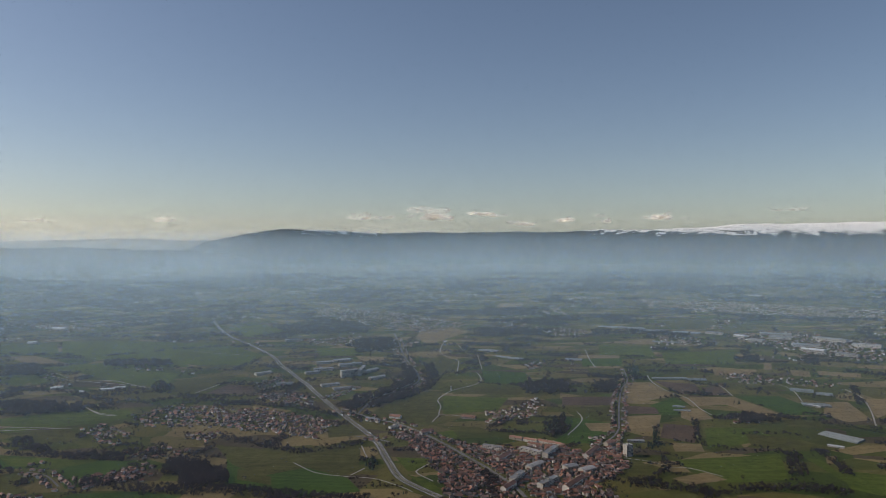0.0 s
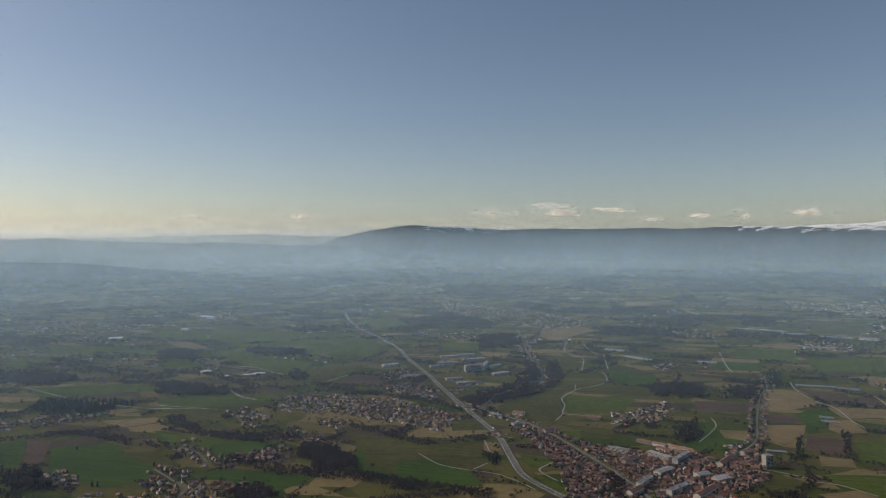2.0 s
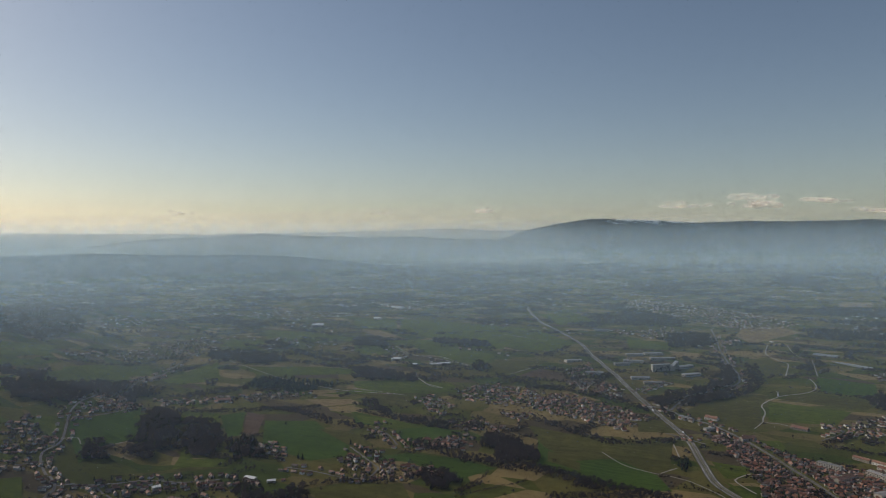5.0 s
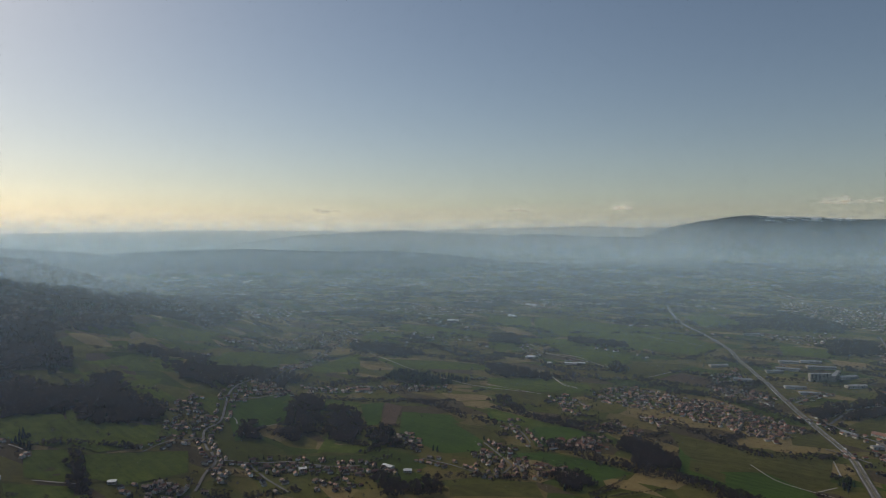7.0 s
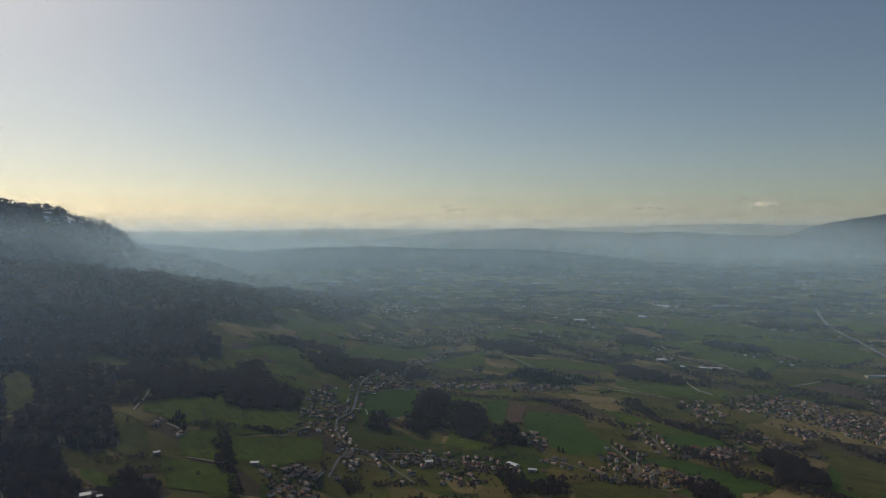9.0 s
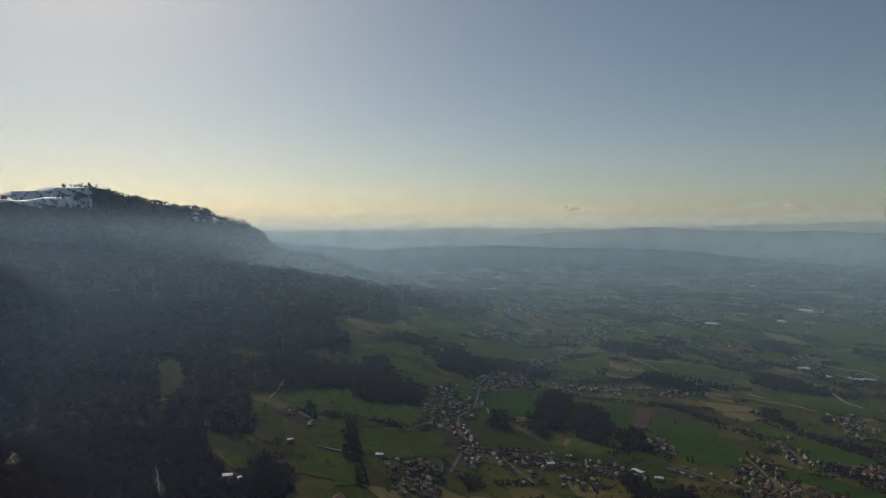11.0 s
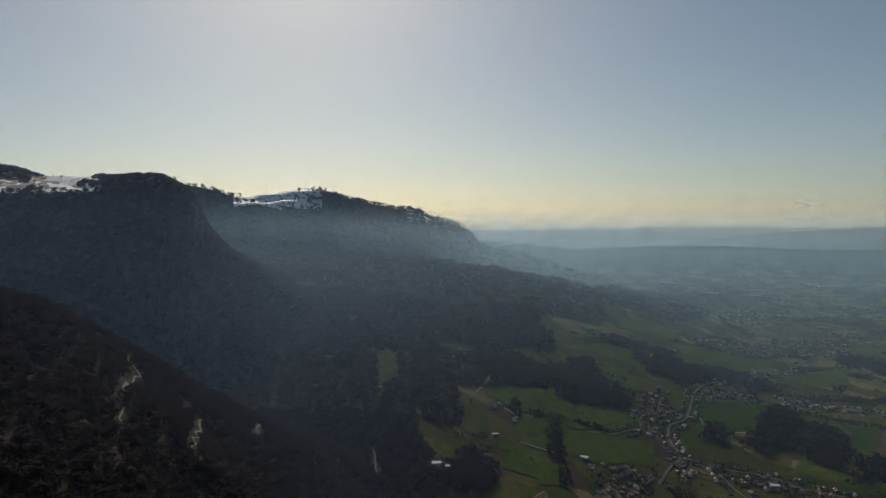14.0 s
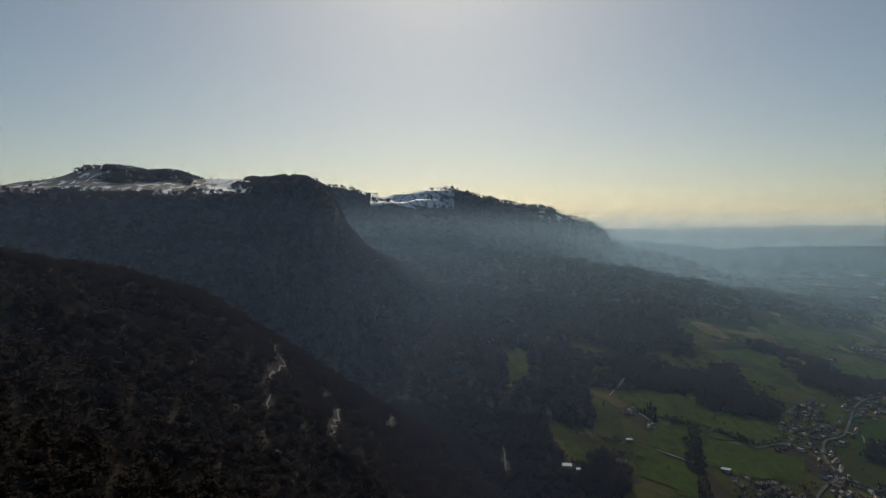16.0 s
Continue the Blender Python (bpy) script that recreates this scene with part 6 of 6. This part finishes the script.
    kinds = [build_house(9.5, 7.4, 4.6, 2.3, "two-storey cream rendered house with brown tiled gable roof", 2.5),
             build_house(8.5, 6.8, 3.0, 2.1, "small rendered bungalow with brown tiled gable roof", -2.0),
             build_house(13.5, 7.6, 4.2, 2.5, "long stone farmhouse with dark tiled gable roof", 5.0)]
    first = list(kinds)
    for o, (x, y, turn, l, w, h, rise) in zip(put([q[0] for q in near], [q[1] for q in near]), near):
        m = Matrix.Translation(o) @ Matrix.Rotation(turn, 4, "Z")
        if first:
            first.pop().matrix_world = m
        else:
            copy_thing(kinds[int(rnd.choice([0, 0, 1, 1, 2]))], m)
    quarter = {}
    for q in rest:
        quarter.setdefault((int(q[0] // 1500), int(q[1] // 1500)), []).append(q)
    for rows in quarter.values():
        joined_houses("village_houses", rows, "crowded rendered houses with brown and grey tiled roofs", "houses")
    xy = np.concatenate(gardens)
    d = np.hypot(xy[:, 0], xy[:, 1])
    xy = xy[d < 5200]
    plant("garden_trees", xy, rnd.uniform(3.0, 7.5, len(xy)) * (1 + 0.25 * (np.hypot(xy[:, 0], xy[:, 1]) > 2500)), rnd.uniform(0, 1, len(xy)) < 0.22, "bare garden trees and dark conifers between houses", "trees", 1.2, 77)


build_villages()


# ---- large buildings ----
GREENHOUSE = varied("greenhouse_glass", [(0.0, (0.13, 0.15, 0.15)), (1.0, (0.23, 0.25, 0.25))], 0.3, 0.5, False, 0.2, 0.3)
METAL_ROOF = varied("sheet_roof", [(0.0, (0.13, 0.13, 0.13)), (0.5, (0.20, 0.20, 0.20)), (1.0, (0.31, 0.30, 0.29))], 0.45, 0.5, False, 0.35, 0.3)
WHITE_ROOF = varied("white_roof", [(0.0, (0.50, 0.51, 0.52)), (1.0, (0.70, 0.70, 0.70))], 0.4, 0.5, False, 0.2, 0.3)
RED_ROOF = varied("orange_tiles", [(0.0, (0.20, 0.10, 0.066)), (1.0, (0.29, 0.155, 0.105))], 0.75, 0.3, False, 0.35, 0.8)
CONCRETE = varied("pale_concrete", [(0.0, (0.32, 0.30, 0.26)), (1.0, (0.48, 0.45, 0.40))], 0.9, 0.2, False, 0.3, 0.4)


def stand(ob, pts):
    """Set a thing on the middle of a line of the plan, along it."""
    (ax, ay), (bx, by) = pts
    x, y = (ax + bx) / 2, (ay + by) / 2
    ob.matrix_world = Matrix.Translation(put(x, y)) @ Matrix.Rotation(math.atan2(by - ay, bx - ax), 4, "Z") @ Matrix.Scale(shrink(x, y), 4)


def flat_block(ob, l, w, h, walls, storeys, bays):
    """Storeys with a window for each bay on the long sides, parapet and roof plant."""
    part("wall", block(-l / 2, -w / 2, -1.5, l / 2, w / 2, h), walls, ob)
    roof = part("roof", block(-l / 2 + 0.4, -w / 2 + 0.4, h, l / 2 - 0.4, w / 2 - 0.4, h + 0.15), METAL_ROOF, ob, "grey flat roof")
    rim = bmesh.new()
    for x0, y0, x1, y1 in ((-l / 2, -w / 2, l / 2, -w / 2 + 0.4), (-l / 2, w / 2 - 0.4, l / 2, w / 2), (-l / 2, -w / 2 + 0.4, -l / 2 + 0.4, w / 2 - 0.4), (l / 2 - 0.4, -w / 2 + 0.4, l / 2, w / 2 - 0.4)):
        box(rim, x0, y0, h + 0.003, x1, y1, h + 0.9)
    part("parapet", rim, walls, roof)
    part("lift_house", block(-2.5, -2.0, h + 0.153, 2.5, 2.0, h + 2.8), walls, roof)
    step, up = l / bays, h / storeys
    pane = None
    for s in (-1, 1):
        for k in range(storeys):
            for b in range(bays):
                x, z = -l / 2 + (b + 0.5) * step, (k + 0.5) * up
                if pane is None:
                    pane = part("window", block(-step * 0.28, -0.06, -up * 0.25, step * 0.28, 0.06, up * 0.28), GLASS, ob, "dark window pane")
                    pane.location = (x, s * w / 2, z)
                else:
                    o = new("window", pane.data)
                    o.parent, o.location = ob, (x, s * w / 2, z)
                    tagged(o, "dark window pane")


def build_block(style, w, h, pts):
    l = math.hypot(pts[1][0] - pts[0][0], pts[1][1] - pts[0][1])
    if style == "tower":
        ob = tagged(new("apartment_tower"), "cream concrete apartment tower at the edge of town", "apartment building")
        flat_block(ob, 18, w, h, CONCRETE, 9, 5)
        for k in range(8):
            part("balcony", block(-3.5, -w / 2 - 1.3, 3 * k + 3.0, 3.5, -w / 2 - 0.07, 3 * k + 4.0), CONCRETE, ob)
    elif style == "slab":
        ob = tagged(new("apartment_block"), "long pale concrete block with rows of windows and flat roof", "apartment building", "concrete blocks")
        flat_block(ob, l, w, h, CONCRETE, max(3, round(h / 3)), max(5, int(l / 4.5)))
    elif style == "silo":
        ob = tagged(new("water_tower"), "small grey concrete tower among fields", "tower")
        for name, r0, r1, z0, z1 in (("shaft", 2.2, 2.0, -1, h - 3), ("tank", 3.2, 3.2, h - 3, h), ("cap", 3.2, 0.4, h, h + 1.2)):
            bm = bmesh.new()
            bmesh.ops.create_cone(bm, cap_ends=True, segments=14, radius1=r0, radius2=r1, depth=z1 - z0, matrix=Matrix.Translation((0, 0, (z0 + z1) / 2)))
            part(name, bm, CONCRETE, ob)
    elif style == "glass":
        ob = tagged(new("greenhouse"), "long pale glass greenhouse with many low ridges", "greenhouse", "greenhouses in the fields")
        spans = max(2, int(w / 8))
        sw = w / spans
        for k in range(spans):
            y = -w / 2 + (k + 0.5) * sw
            bay = part("bay", gable_walls(bmesh.new(), l, sw - 0.15, h * 0.62, sw * 0.2), GREENHOUSE, ob)
            bay.location.y = y
            top = part("roof", gable_roof(bmesh.new(), l, sw - 0.2, h * 0.62, sw * 0.2, 0.05, 0.08), GREENHOUSE, ob, "pale glass ridge roof")
            top.location.y = y
        part("gutter", block(-l / 2, -w / 2 - 0.3, h * 0.55, l / 2, -w / 2 - 0.1, h * 0.62), METAL_ROOF, ob)
    else:
        roof, walls, label, name = {"hall": (METAL_ROOF, CONCRETE, "low grey industrial hall with a sheet metal roof", "industrial_hall"),
                                    "white": (WHITE_ROOF, CONCRETE, "low shed with a bright white sheet roof", "shed"),
                                    "rows": (RED_ROOF, WALL, "terraced row of houses under one orange tiled roof", "terraced_houses"),
                                    "long": (RED_ROOF, WALL, "long rendered building with a reddish tiled roof", "long_building")}[style]
        ob = tagged(new(name), label, name.replace("_", " "), name.replace("_", " ") + " group")
        rise = w * {"hall": 0.08, "white": 0.12, "rows": 0.3, "long": 0.3}[style]
        part("wall", gable_walls(bmesh.new(), l, w, h, rise), walls, ob)
        top = part("roof", gable_roof(bmesh.new(), l, w, h, rise, 0.5, 0.3), roof, ob)
        if style in ("rows", "long"):
            for k in range(max(2, int(l / 9))):
                x = -l / 2 + (k + 0.5) * l / max(2, int(l / 9))
                part("chimney", block(x - 0.4, 0.6, h + rise * 0.6, x + 0.4, 1.3, h + rise + 1.1), walls, top)
        for s in (-1, 1):
            for k in range(max(2, int(l / 7))):
                x = -l / 2 + (k + 0.5) * l / max(2, int(l / 7))
                part("window", block(x - 1.0, s * w / 2 - 0.05, h * 0.3, x + 1.0, s * w / 2 + 0.05, h * 0.7), GLASS, ob, "dark window pane")
        part("door", block(-1.2, -w / 2 - 0.07, 0, 1.2, -w / 2 + 0.05, min(3.0, h * 0.65)), WOODWORK, ob)
    stand(ob, pts)


for style, w, h, pts in BLOCKS:
    build_block(style, w, h, pts)


# ---- clouds ----
def build_clouds():
    m = bpy.data.materials.new("cloud")
    m.use_nodes = True
    t = m.node_tree
    t.nodes.remove(t.nodes["Principled BSDF"])
    up = node(t, "ShaderNodeCombineXYZ", X=-0.3, Y=0.0, Z=0.95)
    down = node(t, "ShaderNodeCombineXYZ", X=0.3, Y=0.0, Z=-0.95)
    white = node(t, "ShaderNodeBsdfDiffuse", Color=(0.93, 0.89, 0.81, 1))
    glow = node(t, "ShaderNodeBsdfTranslucent", Color=(0.93, 0.89, 0.81, 1))
    t.links.new(up.outputs[0], white.inputs["Normal"])
    t.links.new(down.outputs[0], glow.inputs["Normal"])
    both = t.nodes.new("ShaderNodeAddShader")
    clear = t.nodes.new("ShaderNodeBsdfTransparent")
    mix = node(t, "ShaderNodeMixShader", Fac=0.13)
    t.links.new(white.outputs[0], both.inputs[0])
    t.links.new(glow.outputs[0], both.inputs[1])
    t.links.new(clear.outputs[0], mix.inputs[1])
    t.links.new(both.outputs[0], mix.inputs[2])
    t.links.new(mix.outputs[0], t.nodes["Material Output"].inputs["Surface"])
    rnd = random.Random(19)
    ball = bmesh.new()
    bmesh.ops.create_icosphere(ball, subdivisions=2, radius=1.0)
    ball.verts.index_update()
    bv = np.array([v.co[:] for v in ball.verts])
    bf = np.array([[v.index for v in f.verts] for f in ball.faces])
    ball.free()
    # bearing, height over the eye in degrees, width and height in degrees, puffs
    for bearing, el, wide, tall, puffs in ((-6.0, 2.25, 4.2, 0.5, 16), (-0.7, 2.35, 2.8, 0.9, 18), (3.6, 2.5, 2.6, 0.5, 12), (7.0, 1.7, 2.6, 0.5, 10), (10.2, 2.0, 2.0, 0.5, 9),
                                          (18.0, 2.15, 2.6, 0.6, 12), (27.0, 2.55, 3.4, 0.35, 10), (13.5, 1.8, 1.8, 0.5, 8), (-22.2, 1.95, 2.2, 0.5, 10), (-30.5, 1.75, 1.8, 0.35, 7), (-46.5, 1.6, 2.4, 0.4, 7)):
        vs, fs = [], []
        for k in range(puffs * 2):
            b = radians(bearing + rnd.gauss(0, wide / 4.0))
            off = abs(rnd.gauss(0, 0.5))
            e = radians(el + tall * (off - 0.35) * 0.8)
            d = 4890.0 + rnd.uniform(-8, 8)
            c = np.array([d * math.sin(b), d * math.cos(b), H + d * math.tan(e)])
            r = radians(tall) * d * rnd.uniform(0.12, 0.42)
            long = rnd.uniform(1.3, 2.6)
            side = np.array([math.cos(b), -math.sin(b), 0])
            out = np.array([math.sin(b), math.cos(b), 0])
            lump = 1 + 0.18 * np.sin(bv[:, 0] * 4 + k) * np.cos(bv[:, 2] * 5 + k)
            p = c + (bv[:, :1] * side * long + bv[:, 1:2] * out + bv[:, 2:] * np.array([0, 0, 0.75])) * r * lump[:, None]
            fs.append(bf + sum(len(q) for q in vs))
            vs.append(p)
        ob = sheet("cloud", np.concatenate(vs), np.concatenate(fs), [m])
        tagged(ob, "small cream cumulus cloud low over the horizon", "cloud", "clouds over the far mountains", "structure")


build_clouds()


# ---- single trees ----
BARK = varied("bark", [(0.0, (0.07, 0.055, 0.042)), (1.0, (0.12, 0.095, 0.075))], 0.95, 0.1)


def limb(bm, a, b, r0, r1):
    """A tapered limb between two points."""
    a, b = Vector(a), Vector(b)
    turn = (b - a).to_track_quat("Z", "Y").to_matrix().to_4x4()
    bmesh.ops.create_cone(bm, cap_ends=False, segments=6, radius1=r0, radius2=r1, depth=(b - a).length, matrix=Matrix.Translation((a + b) / 2) @ turn)


def build_tree(kind):
    rnd = random.Random(29 if kind == "bare" else 31)
    if kind == "bare":
        ob = tagged(new("tree"), "single leafless deciduous tree with a loose round crown", "tree", "single trees")
        bm = bmesh.new()
        limb(bm, (0, 0, -0.5), (0, 0, 5), 0.35, 0.22)
        limb(bm, (0, 0, 5), (0.4, 0.2, 9), 0.22, 0.08)
        for k in range(7):
            a = k * 0.9 + rnd.uniform(-0.3, 0.3)
            limb(bm, (0, 0, 3.2 + 0.4 * k), (3.4 * math.cos(a), 3.4 * math.sin(a), 6.5 + 0.5 * k), 0.14, 0.04)
        part("trunk", bm, BARK, ob)
        bm = bmesh.new()
        for k in range(420):
            while True:
                c = Vector((rnd.uniform(-1, 1), rnd.uniform(-1, 1), rnd.uniform(-1, 1)))
                if 0.3 < c.length < 1:
                    break
            c = Vector((c.x * 4.3, c.y * 4.3, 7.6 + c.z * 4.2)) * rnd.uniform(0.94, 1.06)
            u = Vector((rnd.gauss(0, 1), rnd.gauss(0, 1), rnd.gauss(0, 1))).normalized()
            v = u.orthogonal().normalized()
            w = u.cross(v)
            s = rnd.uniform(0.25, 0.6)
            bm.faces.new([bm.verts.new(c + v * s), bm.verts.new(c - v * s * 0.6 + w * s * 0.5), bm.verts.new(c - v * s * 0.5 - w * s * 0.5)])
        part("crown", bm, BARE_WOOD, ob, "loose crown of grey-brown twigs")
        return ob
    ob = tagged(new("conifer"), "single dark green conifer standing beside fields", "tree", "single trees")
    bm = bmesh.new()
    limb(bm, (0, 0, -0.5), (0, 0, 14), 0.3, 0.05)
    part("trunk", bm, BARK, ob)
    bm = bmesh.new()
    for tier in range(9):
        z, wide = 1.6 + tier * 1.45, 3.2 * (1 - tier / 10)
        for k in range(11):
            a = k * 0.571 + rnd.uniform(-0.2, 0.2)
            r = wide * rnd.uniform(0.75, 1.15)
            tip = Vector((r * math.cos(a), r * math.sin(a), z - 0.5 + rnd.uniform(-0.3, 0.3)))
            bm.faces.new([bm.verts.new((0, 0, z + 1.9)), bm.verts.new(tip + Vector((-math.sin(a), math.cos(a), 0)) * 0.28 * wide), bm.verts.new(tip + Vector((0, 0, -0.4))),
                          bm.verts.new(tip - Vector((-math.sin(a), math.cos(a), 0)) * 0.28 * wide)])
    part("crown", bm, FIR_GREEN, ob, "dark green tiered needles")
    return ob


def build_single_trees():
    rnd = random.Random(37)
    first = {}
    for kind, pts in TREES:
        if not pts:
            continue
        x, y = pts[0]
        size = rnd.uniform(0.75, 1.2)
        m = Matrix.Translation(put(x, y)) @ Matrix.Rotation(rnd.uniform(0, 6.28), 4, "Z")
        if kind not in first:
            first[kind] = build_tree(kind)
            first[kind].matrix_world = m
            continue
        ob = copy_thing(first[kind], m)
        ob.scale = [size * shrink(x, y)] * 3


build_single_trees()


# ---- traffic ----
PAINT = varied("car_paint", [(0.0, (0.55, 0.55, 0.56)), (0.5, (0.75, 0.75, 0.74)), (1.0, (0.08, 0.09, 0.11))], 0.3, 0.5, False, 0.1)
TYRE, _t, _b = material("tyre", 0.9, 0.2)
_b.inputs["Base Color"].default_value = (0.02, 0.02, 0.02, 1)


def build_vehicle(kind, at):
    l, w, h = {"lorry": (12.0, 2.5, 3.8), "van": (5.5, 2.0, 2.5), "car": (4.3, 1.8, 1.45)}[kind]
    ob = tagged(new(kind), {"lorry": "white articulated lorry on the motorway", "van": "pale delivery van on the motorway", "car": "small car driving on the motorway"}[kind], kind)
    if kind == "lorry":
        part("trailer", block(-l / 2, -w / 2, 1.0, l / 2 - 2.8, w / 2, h), WHITE_ROOF, ob)
        part("cab", block(l / 2 - 2.4, -w / 2 + 0.1, 0.6, l / 2, w / 2 - 0.1, 3.1), PAINT, ob)
    else:
        part("body", block(-l / 2, -w / 2, 0.35, l / 2, w / 2, h * 0.6), PAINT, ob)
        bm = block(-l * 0.42, -w * 0.44, h * 0.6 + 0.003, l * 0.24, w * 0.44, h)
        for v in bm.verts:
            if v.co.z > h * 0.8:
                v.co.x *= 0.8
        part("cabin", bm, GLASS, ob)
    for x in (-l * 0.33, l * 0.33):
        for s in (-1, 1):
            bm = bmesh.new()
            bmesh.ops.create_cone(bm, cap_ends=True, segments=12, radius1=0.38, radius2=0.38, depth=0.25, matrix=Matrix.Translation((x, s * (w / 2 - 0.1), 0.38)) @ Matrix.Rotation(radians(90), 4, "X"))
            part("wheel", bm, TYRE, ob)
    line = smooth_line(ROADS[0][2], 6.0)
    k = int(np.argmin(np.hypot(line[:, 0] - at[0], line[:, 1] - at[1])))
    k = min(max(k, 1), len(line) - 2)
    g = line[k + 1] - line[k - 1]
    g /= np.hypot(*g)
    lane = 5.2 if len(VEHICLE_COUNT) % 2 else -5.2
    VEHICLE_COUNT.append(1)
    x, y = line[k] + np.array([g[1], -g[0]]) * lane
    s = shrink(x, y)
    ob.matrix_world = Matrix.Translation(put(x, y, float(lift(x, y)) + 1.3)) @ Matrix.Rotation(math.atan2(g[1], g[0]) + (0 if lane > 0 else math.pi), 4, "Z") @ Matrix.Scale(s, 4)


VEHICLE_COUNT = []
for kind, pts in VEHICLES:
    build_vehicle(kind, pts[0])
